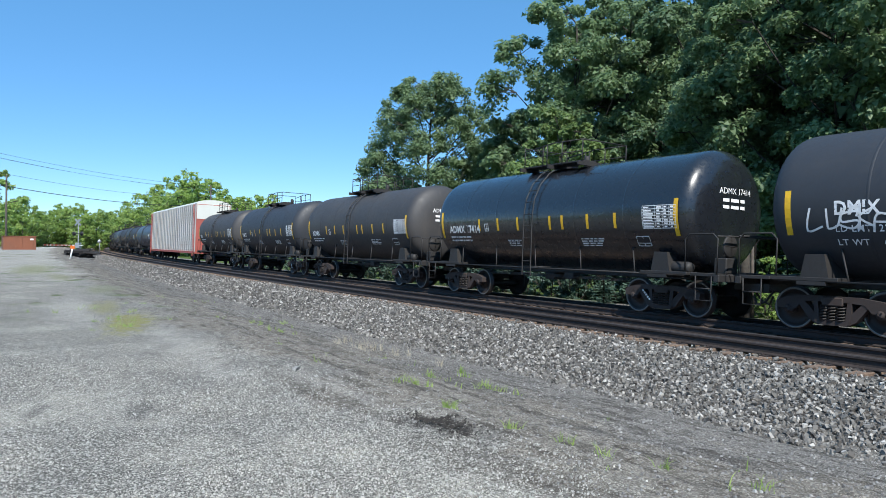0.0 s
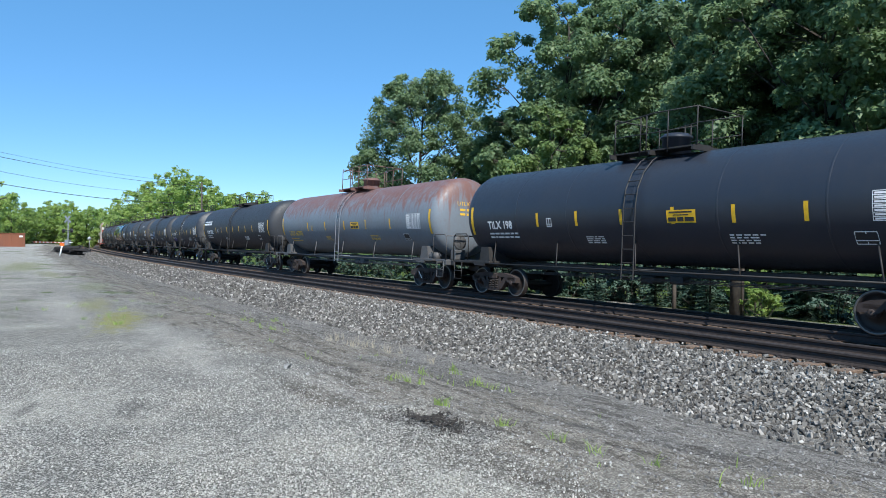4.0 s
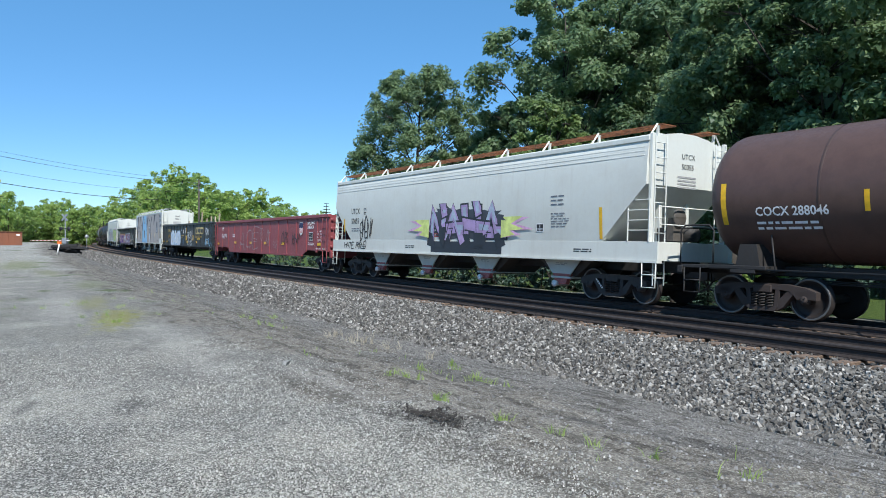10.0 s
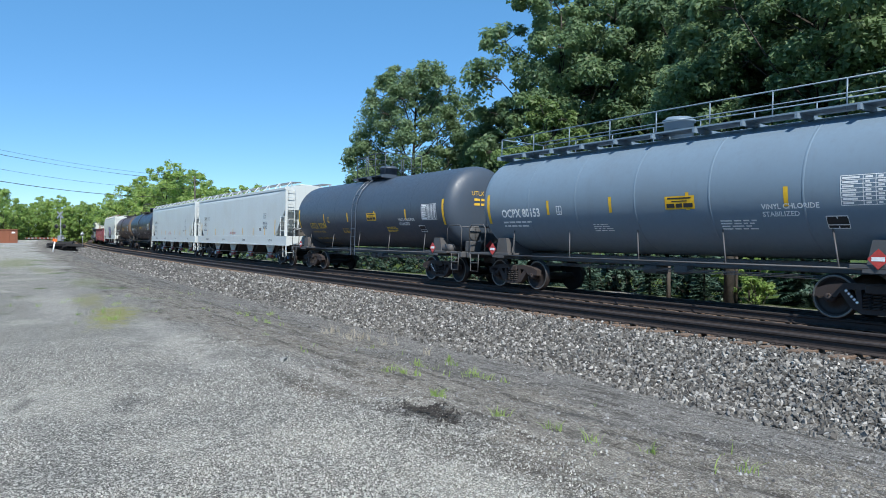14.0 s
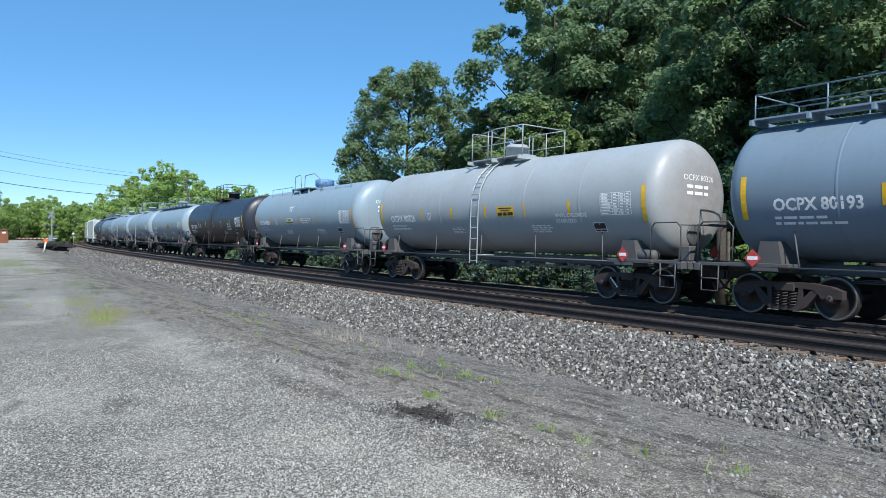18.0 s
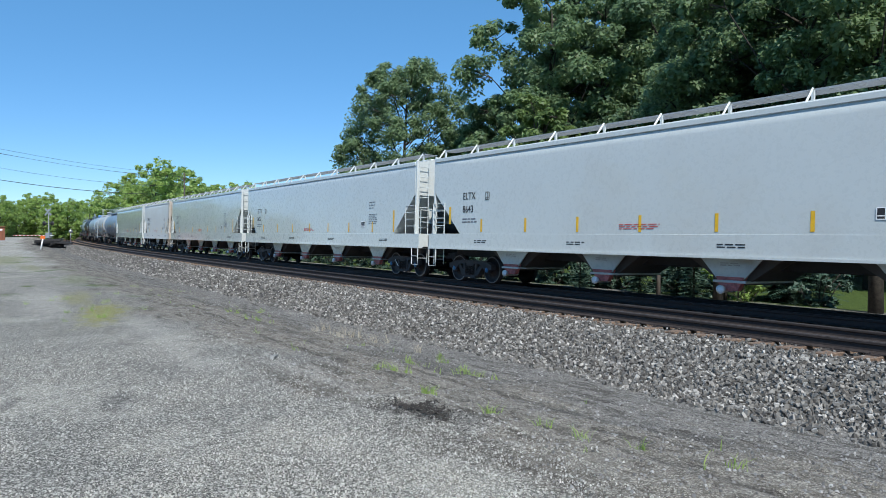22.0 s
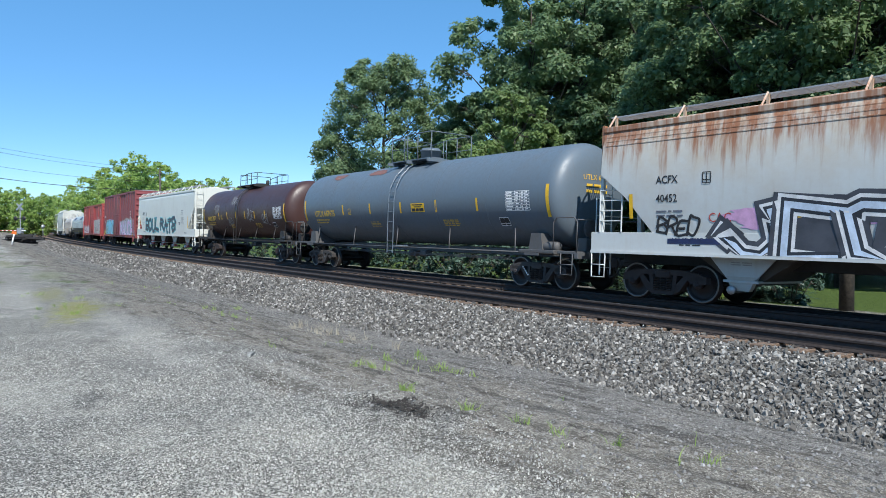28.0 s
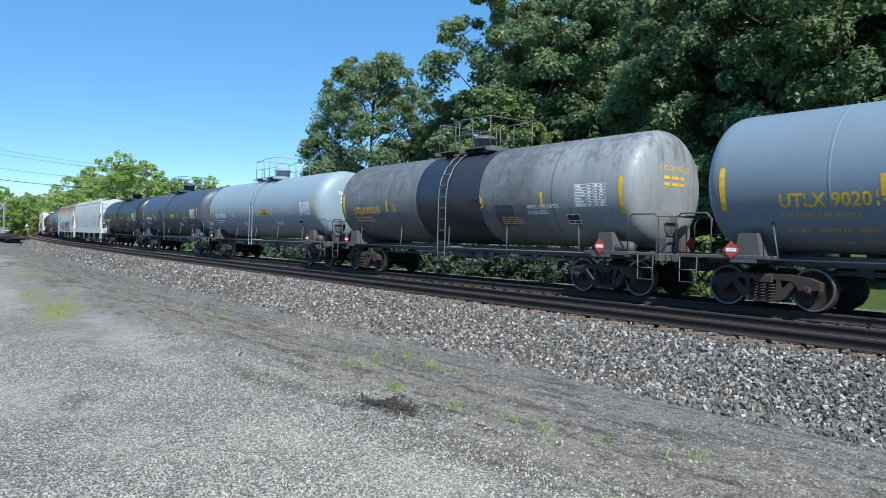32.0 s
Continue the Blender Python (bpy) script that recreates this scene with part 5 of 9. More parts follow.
# ---------- tank cars ----------
def tank_car(label, L, r, paint_m, mark, ink, rnd, zc=None, cap=None, tone="truck_red", blue=False, gear="dark_steel", railing="centre", stripes=7, table=None, chem="", panel=None, placard=False,
             dome="low", ladder_x=0.15, extra=None, band=None, end_paint=None, insul=False, print_ink=None, group="tank cars of the train", detail=True, phone="", mark_size=0.36, mark_x=None, mark_z=-0.50, words=None):
    zc = zc or (1.22 + r if r < 1.58 else 1.09 + r)
    car = thing("tank_car", label, "tank car", None, group)
    half = L / 2 - 0.78
    hd = r * 0.42
    n = 56
    prof = [(-half + hd * (1 - math.cos(a) ** 0.7), max(0.012, r * math.sin(a) ** 0.7)) for a in (math.pi / 2 * i / 12 for i in range(13))]
    prof = prof + [(x, r) for x in (-half * 0.5, 0.0, half * 0.5)] + [(-x, q) for x, q in reversed(prof)]
    shell = part("tank_shell", Build().lathe(prof, "x", (0, 0, zc), n), paint_m, car)
    ink_small = print_ink or ink
    side = on_tank(r, zc, zc)
    # weld seams
    for fx in (-0.62, -0.3, 0.02, 0.33, 0.62):
        x = fx * half
        part("weld_seam", shared(("seam", round(r, 3), paint_m.name), lambda: Build().lathe([(-0.03, r + 0.001), (-0.02, r + 0.006), (0.02, r + 0.006), (0.03, r + 0.001)], "x", (0, 0, 0), n, caps=False).mesh("weld_seam", paint_m)), None, shell, "", Matrix.Translation((x, 0, zc)))
    if band:
        x0, x1, bm_ = band
        part("dark_band", Build().lathe([(x0, r + 0.004), (x0 + 0.005, r + 0.008), (x1 - 0.005, r + 0.008), (x1, r + 0.004)], "x", (0, 0, zc), n, caps=False), M[bm_] if isinstance(bm_, str) else bm_, shell, "dark repainted band round the tank")
    # sill, saddles, side rail
    b = Build().box(-half - 0.6, half + 0.6, -0.32, 0.32, 0.92, 1.16, 0.02)
    part("centre_sill", b, M[gear], car)
    for sg in (-1, 1):
        x = sg * (half - 1.15)
        b = Build()
        b.prism([(x - 0.32, 1.02), (x + 0.32, 1.02), (x + 0.2, 1.62), (x - 0.2, 1.62)], -r * 0.86, r * 0.86)
        part("saddle", b, M[gear], car)
        b = Build().box(x - 0.9 if sg < 0 else x - 0.55, x + 0.55 if sg < 0 else x + 0.9, 1.05, 1.5, 1.06, 1.14, 0.01)
        b.box(x - 0.3, x + 0.3, 0.6, 1.5, 0.98, 1.06)
        part("side_step", b, M[gear], car)
    b = Build()
    rail_line(b, [(-half + 0.3, 1.46, 1.06), (half - 0.3, 1.46, 1.06)], 0.024)
    for i in range(5):
        x = -half + 1.9 + (2 * half - 3.8) * i / 4
        rail_line(b, [(x, 1.46, 1.06), (x + 0.25, r * 0.80, zc - r * 0.60)], 0.02)
    part("side_rail", b, M[gear], car)
    # end platform, handrails, brake gear
    for sg in (-1, 1):
        xe = sg * (half + 0.55)
        b = Build().box(min(xe, xe - sg * 0.75), max(xe, xe - sg * 0.75), -1.42, 1.42, 1.05, 1.13, 0.01)
        b.box(xe - 0.07, xe + 0.07, -1.45, 1.45, 0.93, 1.10, 0.01)
        part("end_platform", b, M[gear], car)
        b = Build()
        xi = sg * (half - 0.35)
        for yy in (1.42, -1.42):
            rail_line(b, [(xi, yy, 1.08), (xi, yy, 1.93), (xi + sg * 0.12, yy, 2.06), (xe - sg * 0.12, yy, 2.06), (xe, yy, 1.94), (xe, yy, 1.08)], 0.021)
        rail_line(b, [(xe, 1.42, 2.0), (xe + sg * 0.03, 0.7, 2.02), (xe + sg * 0.03, -0.7, 2.02), (xe, -1.42, 2.0)], 0.021)
        part("end_handrail", b, M[gear], car)
        b = Build()
        xs = sg * (half + 0.2)
        for yy in (1.44,):
            rail_line(b, [(xs - 0.22, yy, 1.06), (xs - 0.22, yy, 0.48), (xs + 0.22, yy, 0.48), (xs + 0.22, yy, 1.06)], 0.018)
            rail_line(b, [(xs - 0.22, yy, 0.76), (xs + 0.22, yy, 0.76)], 0.016)
        part("stirrup_step", b, M[gear], car)
    b = Build().lathe([(0, 0.24), (0.03, 0.28), (0.06, 0.24)], "x", (-half - 0.42, 0.72, 1.78), 18)
    b.box(-half - 0.42, -half - 0.36, 0.48, 0.96, 1.76, 1.80).box(-half - 0.42, -half - 0.36, 0.70, 0.74, 1.54, 2.02)
    part("brake_wheel", b, M[gear], car)
    b = Build().box(-half - 0.46, -half - 0.12, 0.5, 0.95, 1.13, 1.5, 0.02)
    b.tube([(-half - 0.3, 0.72, 1.5), (-half - 0.3, 0.72, 1.78)], 0.03)
    part("brake_stand", b, M[gear], car)
    b = Build()
    b.lathe([(-half + 0.35, 0.11), (-half + 0.42, 0.15), (-half + 1.15, 0.15), (-half + 1.22, 0.11)], "x", (0, 1.16, 1.24), 12)
    part("brake_reservoir", b, M[gear], car)
    b = Build()
    for k in range(3):
        rail_line(b, [(-half + 2.4, 0.5 + 0.12 * k, 0.86 - 0.03 * k), (half - 2.4, 0.5 + 0.12 * k, 0.86 - 0.03 * k)], 0.014)
    b.box(-0.9, -0.5, 0.42, 0.72, 0.74, 0.96, 0.02).box(0.3, 0.75, -0.1, 0.4, 0.70, 0.92, 0.02)
    part("brake_rigging", b, M[gear], car)
    # ladder over the side and top platform
    rail_m = paint_m if gear == "gear_grey" else M[gear]
    lx = ladder_x
    top = zc + r
    full, hoop = railing == "full", railing == "hoop"
    if hoop:
        # pressure tank: a step on brackets beside the valve housing, hooped rails, a low rail along the crown
        yy = 0.98
        part("top_platform", Build().box(-0.45, 1.95, 0.55, 1.1, top - 0.12, top - 0.06, 0.01), rail_m, car, "narrow step beside the valve housing")
        for x in (-0.3, 0.85, 1.85):
            part("step_bracket", Build().prism([(x - 0.04, top - 0.12), (x + 0.04, top - 0.12), (x + 0.04, top - 0.5), (x - 0.04, top - 0.5)], 0.98, 1.06), rail_m, car)
        for x0, x1, h0, h1 in ((1.7, 0.85, 0.62, 0.66), (0.35, -1.75, 0.58, 0.28)):
            b = Build()
            rail_line(b, [(x0, yy, top - 0.1), (x0, yy, top + h0 - 0.12), (x0 - 0.1, yy, top + h0), (x0 + (x1 - x0) * 0.6, yy, top + h0 + 0.02), (x1 + 0.1, yy, top + h1), (x1, yy, top + h1 - 0.12), (x1, yy, top - 0.35)], 0.024)
            part("hooped_rail", b, rail_m, car)
        for x0, x1 in ((half * 0.74, 1.95), (-1.9, -half * 0.74)):
            b = Build()
            rail_line(b, [(x0, yy, top - 0.4), (x0, yy, top + 0.0), (x0 - 0.1, yy, top + 0.06), (x1 + 0.1, yy, top + 0.06), (x1, yy, top + 0.0), (x1, yy, top - 0.4)], 0.02)
            rail_line(b, [((x0 + x1) / 2, yy, top - 0.4), ((x0 + x1) / 2, yy, top + 0.06)], 0.02)
            part("low_rail", b, rail_m, car)
    else:
        if not full:
            b = Build()
            pl = on_tank(r, zc, zc, 0.1)
            for x in (lx - 0.2, lx + 0.2):
                pts = [(x, r + 0.10, 0.82), (x, r + 0.10, zc)] + [(x, *on_tank(r, zc, zc, 0.10)(0, r * a)[1:]) for a in (0.3, 0.6, 0.9, 1.2)]
                b.tube(pts, 0.02, 5)
            for i in range(11):
                q = -(zc - 0.9) + (zc - 0.9 + r * 1.15) * i / 10
                y, z = (r + 0.10, zc + q) if q < 0 else pl(0, q)[1:]
                b.tube([(lx - 0.2, y, z), (lx + 0.2, y, z)], 0.015, 5)
            rail_line(b, [(lx - 0.2, r + 0.10, 1.1), (lx - 0.55, 1.2, 1.1)], 0.016)
            part("ladder", b, rail_m, car)
        px0, px1 = (-half + 0.5, half - 0.5) if full else (-1.35, 1.35)
        b = Build()
        for yy in (0.35, -0.95) if not full else (0.45, -1.05):
            b.box(px0, px1, yy, yy + 0.55, top + 0.02, top + 0.06)
        for i in range(int((px1 - px0) / 1.2) + 1):
            x = px0 + (px1 - px0) * i / max(1, int((px1 - px0) / 1.2))
            b.box(x - 0.03, x + 0.03, -1.1, 1.1, top - 0.10, top + 0.02)
        part("top_platform", b, rail_m, car, "narrow grating walkway")
        b = Build()
        hh = 0.6 if full else 1.0 if dome == "tall" else 0.68
        for yy in (0.92, -0.92):
            cuts = [px0, px0 + 0.9, 0.25, px1 - 0.9, px1] if not full else [px0 + (px1 - px0) * i / 8 for i in range(9)]
            for x in cuts:
                rail_line(b, [(x, yy, top - 0.05), (x, yy, top + hh)], 0.018)
            rail_line(b, [(px0, yy, top + hh), (0.0, yy, top + hh + 0.02), (px1, yy, top + hh - (0.12 if not full else 0))], 0.018)
            rail_line(b, [(px0, yy, top + hh * 0.5), (px1, yy, top + hh * 0.5)], 0.014)
        for x in (px0, px1):
            rail_line(b, [(x, 0.92, top + hh), (x, -0.92, top + hh)], 0.018)
        part("top_railing", b, rail_m, car)
    if dome == "tall":
        b = Build().lathe([(top - 0.12, 0.46), (top + 0.04, 0.46), (top + 0.06, 0.47), (top + 0.07, 0.5), (top + 0.36, 0.5), (top + 0.39, 0.48), (top + 0.42, 0.4), (top + 0.44, 0.06)] if hoop else [(top - 0.12, 0.38), (top + 0.42, 0.38), (top + 0.43, 0.43), (top + 0.49, 0.43), (top + 0.50, 0.37), (top + 0.56, 0.34), (top + 0.58, 0.06)], "z", (0, 0, 0), 22)
        part("valve_housing", b, M["dome_blue"] if hoop else paint_m, car, "blue round bolted valve housing" if hoop else "round bolted valve housing")
    else:
        b = Build().lathe([(top - 0.1, 0.3), (top + 0.12, 0.3), (top + 0.13, 0.36), (top + 0.18, 0.36), (top + 0.2, 0.1)], "z", (0.25, 0, 0), 20)
        part("vent_pipe", Build().lathe([(top - 0.05, 0.1), (top + 0.3, 0.1), (top + 0.34, 0.05)], "z", (-0.6, 0, 0), 12), M[gear], car)
        part("manway", b, M[gear], car, "round manway lid with fittings")
    # markings on the near side
    sp = on_tank(r, zc, zc - 0.08)
    ys = [half - hd * 0.75]
    if stripes:
        for sx in (1, -1):
            patch(car, sx * (half - hd * 0.9), sx * (half - hd * 0.9) - 0.13, on_tank(r, zc, zc - 0.68), 0, 0.95, "amber" if hoop else "yellow", "reflector_stripe", steps=5)
        for i in range(stripes):
            x = (3.75, 2.0, -0.2, -2.4)[i] if hoop else half * 0.50 - half * 1.06 * i / max(1, stripes - 1)
            if not hoop and not full and abs(x - lx) < 0.35:
                x -= 0.5
            patch(car, x, x - 0.1, on_tank(r, zc, zc - 0.46), 0, 0.42, "amber" if hoop else "yellow", "reflector_stripe", steps=3)
    mx = mark_x or half * 0.81
    if mark:
        letters(car, mark, mark_size, mx, on_tank(r, zc, zc + mark_z), ink, 0.011 if mark_size > 0.3 else 0.006, 0.92)
        if words:
            for i, (t_, z_, sz_) in enumerate(words):
                letters(car, t_, sz_, mx, on_tank(r, zc, zc + mark_z + z_), ink_small, 0.002, 0.95, gap=1.1)
        else:
            small_print(car, mx, on_tank(r, zc, zc + mark_z - 0.18), 2, 1.5, ink_small, rnd, 0.06, 0.13)
        letters_end(car, mark, 0.22, 0, 0, 0, ink, on_head(half, hd, r, zc, 0.62, zc + 0.42))
        b = Build()
        for i in range(2):
            pe = on_head(half, hd, r, zc, 0.5, zc + 0.22 - 0.17 * i)
            for u0, u1 in ((0.0, 0.24), (0.3, 0.62), (0.68, 0.86)):
                b.add([pe(u, h) for u, h in ((u0, 0), (u1, 0), (u1, 0.085), (u0, 0.085))], [(0, 1, 2, 3)])
        part("small_print", b, M[ink_small], car)
    small_print(car, -half * 0.33, on_tank(r, zc, zc - 0.75), 4, 0.9, ink_small, rnd, 0.035, 0.07)
    small_print(car, half * 0.25, on_tank(r, zc, zc - 0.78), 4, 0.7, ink_small, rnd, 0.03, 0.065)
    data_table(car, -half * 0.73, on_tank(r, zc, zc - 0.48), 1.05, 0.58, rnd, ink_small if ink != "gold" else "white")
    framed_box(car, -half * 0.68, on_tank(r, zc, zc - 0.92), 0.42, 0.28, "white", "black")
    framed_box(car, half * 0.44, on_tank(r, zc, zc - 0.46), 0.2, 0.24, ink_small)
    if chem:
        for i, word in enumerate(chem.split("|")):
            letters(car, word, 0.16, -half * 0.485, on_tank(r, zc, zc - 0.66 + 0.155 * (len(chem.split("|")) - 1 - i)), "white", 0.003)
    if phone:
        pl2 = on_tank(r, zc, zc - 0.42)
        px = 1.38 if hoop else -half * 0.12
        patch(car, px, px - 0.85, pl2, -0.02, 0.30, "pale_yellow" if hoop else "yellow", "notice_panel", "pale yellow emergency notice panel" if hoop else "yellow emergency notice panel", 3)
        for x0, x1, z0, z1 in ((0.08, 0.76, 0.23, 0.265), (0.2, 0.65, 0.165, 0.19), (0.05, 0.28, 0.02, 0.12), (0.32, 0.5, 0.02, 0.12), (0.54, 0.8, 0.02, 0.12)):
            q = [pl2(px - xx, zz) for xx, zz in ((x0, z0), (x1, z0), (x1, z1), (x0, z1))]
            part("notice_bar", Build().add([(p[0], p[1] + 0.005, p[2]) for p in q], [(0, 1, 2, 3)]), M["black"], car)
    if hoop:
        for i, (word, x) in enumerate((("WATER WEIGHT", 1.1), ("207275 LBS", 1.07), ("94020 KGS", 1.06))):
            letters(car, word, 0.085, x, on_tank(r, zc, zc + 0.42 - 0.1 * i), "white", 0.004)
        for i, (word, x) in enumerate((('0.65" CERAMIC FIBER AND 4" FIBERGLASS', -0.4), ('INSULATION COMPRESSED TO 3 1/2"', -0.47), ("DO NOT EXCEED 450 F", -0.7))):
            letters(car, word, 0.075, x, on_tank(r, zc, zc - 0.22 - 0.1 * i), "white", 0.003)
    if placard:
        for x, y in ((-half + 1.15, 1.53), (half - 0.9, 1.53)):
            b = Build().add([(x, y, 1.05), (x - 0.2, y, 1.25), (x, y, 1.45), (x + 0.2, y, 1.25)], [(0, 1, 2, 3)])
            pc = part("hazard_placard", b, M["red"], car, "red diamond hazard placard in a holder")
            b = Build().add([(x + 0.12, y + 0.004, 1.21), (x - 0.12, y + 0.004, 1.21), (x - 0.12, y + 0.004, 1.29), (x + 0.12, y + 0.004, 1.29)], [(0, 1, 2, 3)])
            part("placard_bar", b, M["white"], pc)
        b = Build().add([(-half - 0.62, 0.4, 1.36), (-half - 0.62, 0.2, 1.16), (-half - 0.62, 0.0, 1.36), (-half - 0.62, 0.2, 1.56)], [(0, 1, 2, 3)])
        part("hazard_placard", b, M["red"], car, "red diamond hazard placard in a holder")
    if panel:
        for x, z, w_, h_, mt in panel:
            patch(car, x, x - w_, on_tank(r, zc, zc + z), 0, h_, mt, "repaint_patch", "square patch of fresh paint", 3)
    ends_gear(car, L, L - 4.3, tone, blue, True)
    if extra:
        extra(car, half, r, zc)
    return car


# ---------- covered hoppers ----------
def hopper_car(label, L, paint_m, mark, ink, rnd, bays=4, round_side=0.0, top=4.42, tone="truck", blue=True, stripes=7, stripe_low=True, gates="pink", sill_m=None, end_m=None, seams=0, big_mark=0.34, extra=None,
               posts="light", board="grate", rib=False, cut=1.55):
    car = thing("covered_hopper", label, "hopper car", None, "covered hoppers of the train")
    sill_m = sill_m or paint_m
    xe = L / 2 - 0.72
    wide = 1.52
    zs, zk = 1.66, top - 1.3       # top of the side sill, knee of the end slope

    def ring(x, zb):
        n = 9
        pts = []
        for i in range(n + 1):
            u = i / n
            z = zb + (top - 0.12 - zb) * u
            full_u = (z - zs) / (top - zs)
            y = wide + round_side * math.sin(math.pi * max(0.0, min(1.0, full_u))) * 0.12 - 0.05 * max(0, full_u - 0.8) * 5 * (0.4 + round_side)
            pts.append((x, y, z))
        roof = [(x, wide * k - 0.06, top - 0.12 + 0.26 * (1 - k * k)) for k in (0.93, 0.6, 0.25)]
        near = pts + roof
        return near + [(x, -y, z) for x, y, z in reversed(near)]
    xs = [-xe, -xe + 0.001, -(xe - cut * 0.5), -(xe - cut), -(xe - cut) * 0.66, -(xe - cut) * 0.33, 0.0]
    xs = xs + [-x for x in reversed(xs[:-1])]

    def low(x):
        a = abs(x)
        if a <= xe - cut:
            return zs
        t = (a - (xe - cut)) / cut
        return zs + (zk - zs) * (t if round_side < 0.8 else t ** 0.75)
    rings = [ring(x, low(x)) for x in xs]
    b = Build().loft(rings, False, False, False)
    for ra, rb in zip(rings, rings[1:]):
        b.add([ra[0], ra[-1], rb[-1], rb[0]], [(0, 1, 2, 3)])
    b.add(rings[0], [tuple(range(len(rings[0])))])
    b.add(rings[-1], [tuple(range(len(rings[-1]) - 1, -1, -1))])
    body = part("body", b, paint_m, car)
    if rib:
        for i in range(1, 12):
            x = -xe + 2 * xe * i / 12
            if abs(x) < xe - 0.6:
                bb = Build()
                zl = low(x)
                bb.tube([(x, wide + round_side * math.sin(math.pi * (z - zs) / (top - zs)) * 0.12 - 0.003, z) for z in [zl + (top - 0.3 - zl) * k / 6 for k in range(7)]], 0.016, 4)
                part("weld_seam", bb, M["grey"], body)
    if round_side > 0.5:
        for k in range(3):
            z = top - 0.34 - 0.11 * k
            yb = wide + round_side * math.sin(math.pi * (z - zs) / (top - zs)) * 0.12 - 0.05 * max(0, (z - zs) / (top - zs) - 0.8) * 5 * (0.4 + round_side)
            part("side_bead", Build().box(-xe + 0.1, xe - 0.1, yb - 0.02, yb + 0.006, z - 0.014, z + 0.014, 0.003), paint_m, body)
    # top chord and side sill
    for sg in (-1, 1):
        part("top_chord", Build().box(-xe - 0.02, xe + 0.02, sg * 1.48 - 0.06, sg * 1.48 + 0.06, top - 0.20, top - 0.06, 0.015), paint_m, car)
        b = Build().box(-L / 2 + 0.36, L / 2 - 0.36, sg * 1.445 - 0.08, sg * 1.445 + 0.08, 1.17, 1.66, 0.004)
        b.box(-L / 2 + 0.36, L / 2 - 0.36, sg * 1.45 - 0.1, sg * 1.45 + 0.1, 1.12, 1.18)
        part("side_sill", b, sill_m, car)
    part("centre_sill", Build().box(-L / 2 + 0.5, L / 2 - 0.5, -0.35, 0.35, 0.86, 1.2, 0.02), M["dark_steel"], car)
    # bays and gates
    span = (L - 6.6) if bays < 4 else 15.6 * L / 20.6
    for i in range(bays):
        c = -span / 2 + span * (i + 0.5) / bays
        hw = span / bays / 2
        b = Build()
        zt, zb = 1.6, 0.52
        ring_t = [(c - hw, -0.9, zt), (c + hw, -0.9, zt), (c + hw, 0.9, zt), (c - hw, 0.9, zt)]
        ring_b = [(c - 0.28, -0.85, zb), (c + 0.28, -0.85, zb), (c + 0.28, 0.85, zb), (c - 0.28, 0.85, zb)]
        b.loft([ring_t, ring_b], True, True, True)
        bay = part("hopper_bay", b, M["bay_shade_dirt"], car, "sloping hopper bottom, coloured dark for its shade")
        b = Build().prism([(c - 0.86, 1.2), (c + 0.86, 1.2), (c + 0.34, 0.64), (c - 0.34, 0.64)], 0.99, 1.03)
        part("gusset_plate", b, paint_m, bay)
        part("gate_frame", Build().box(c - 0.42, c + 0.42, -0.95, 1.08, 0.56, 0.62, 0.012), paint_m, bay)
        b = Build().prism([(c - 0.36, 0.70), (c + 0.36, 0.70), (c + 0.2, 0.38), (c - 0.2, 0.38)], 0.90, 1.05)
        part("outlet_gate", b, M[gates] if gates in M else gates, bay, "faded red outlet gate" if gates == "pink" else "")
        b = Build().lathe([(0.6, 0.075), (1.10, 0.075), (1.12, 0.10), (1.18, 0.10), (1.19, 0.02)], "y", (c + 0.16, 0, 0.40), 14)
        part("outlet_cap", b, M["white"] if gates == "pink" else M["alu"], bay)
        small_print(bay, c + 0.26, on_flat(1.032, 1.0), 2, 0.5, "grey_txt" if ink != "white" else "white", rnd, 0.025, 0.05)
    # roof walk
    b = Build()
    zr = top + 0.27
    for sg in (-1, 1):
        for y in (0.66, 0.74, 0.82, 0.90, 0.98, 1.06, 1.14):
            b.box(-xe - 0.1, xe + 0.1, sg * y - 0.012, sg * y + 0.012, zr - 0.035, zr)
        k = int(2 * xe / 0.45)
        for i in range(k + 1):
            x = -xe - 0.1 + (2 * xe + 0.2) * i / k
            b.box(x - 0.01, x + 0.01, min(sg * 0.63, sg * 1.17), max(sg * 0.63, sg * 1.17), zr - 0.03, zr - 0.005)
    part("roof_walk", b, M[board], car, "grating walkway along the roof")
    k = max(6, int(2 * xe / 1.9))
    for i in range(k + 1):
        x = -xe + 0.05 + (2 * xe - 0.1) * i / k
        for sg in (-1, 1):
            me = shared(("walk_bracket", top, sill_m.name, sg), lambda: Build().prism([(-0.03, zr - 0.03), (0.03, zr - 0.03), (0.05, top - 0.08), (-0.01, top - 0.08)], sg * 1.13 - 0.03, sg * 1.13 + 0.03).box(-0.03, 0.03, min(sg * 1.14, sg * 1.46), max(sg * 1.14, sg * 1.46), top - 0.1, top - 0.04).tube([(0, sg * 1.17, zr + 0.01), (0, sg * 1.45, top - 0.08)], 0.03, 4).mesh("walk_bracket", sill_m))
            part("walk_bracket", me, None, car, "", Matrix.Translation((x, 0, 0)))
    b = Build()
    b.box(-xe + 0.7, xe - 0.7, -0.36, 0.36, top + 0.12, top + 0.22, 0.03)
    part("roof_hatch", b, paint_m, car, "long trough hatch along the roof")
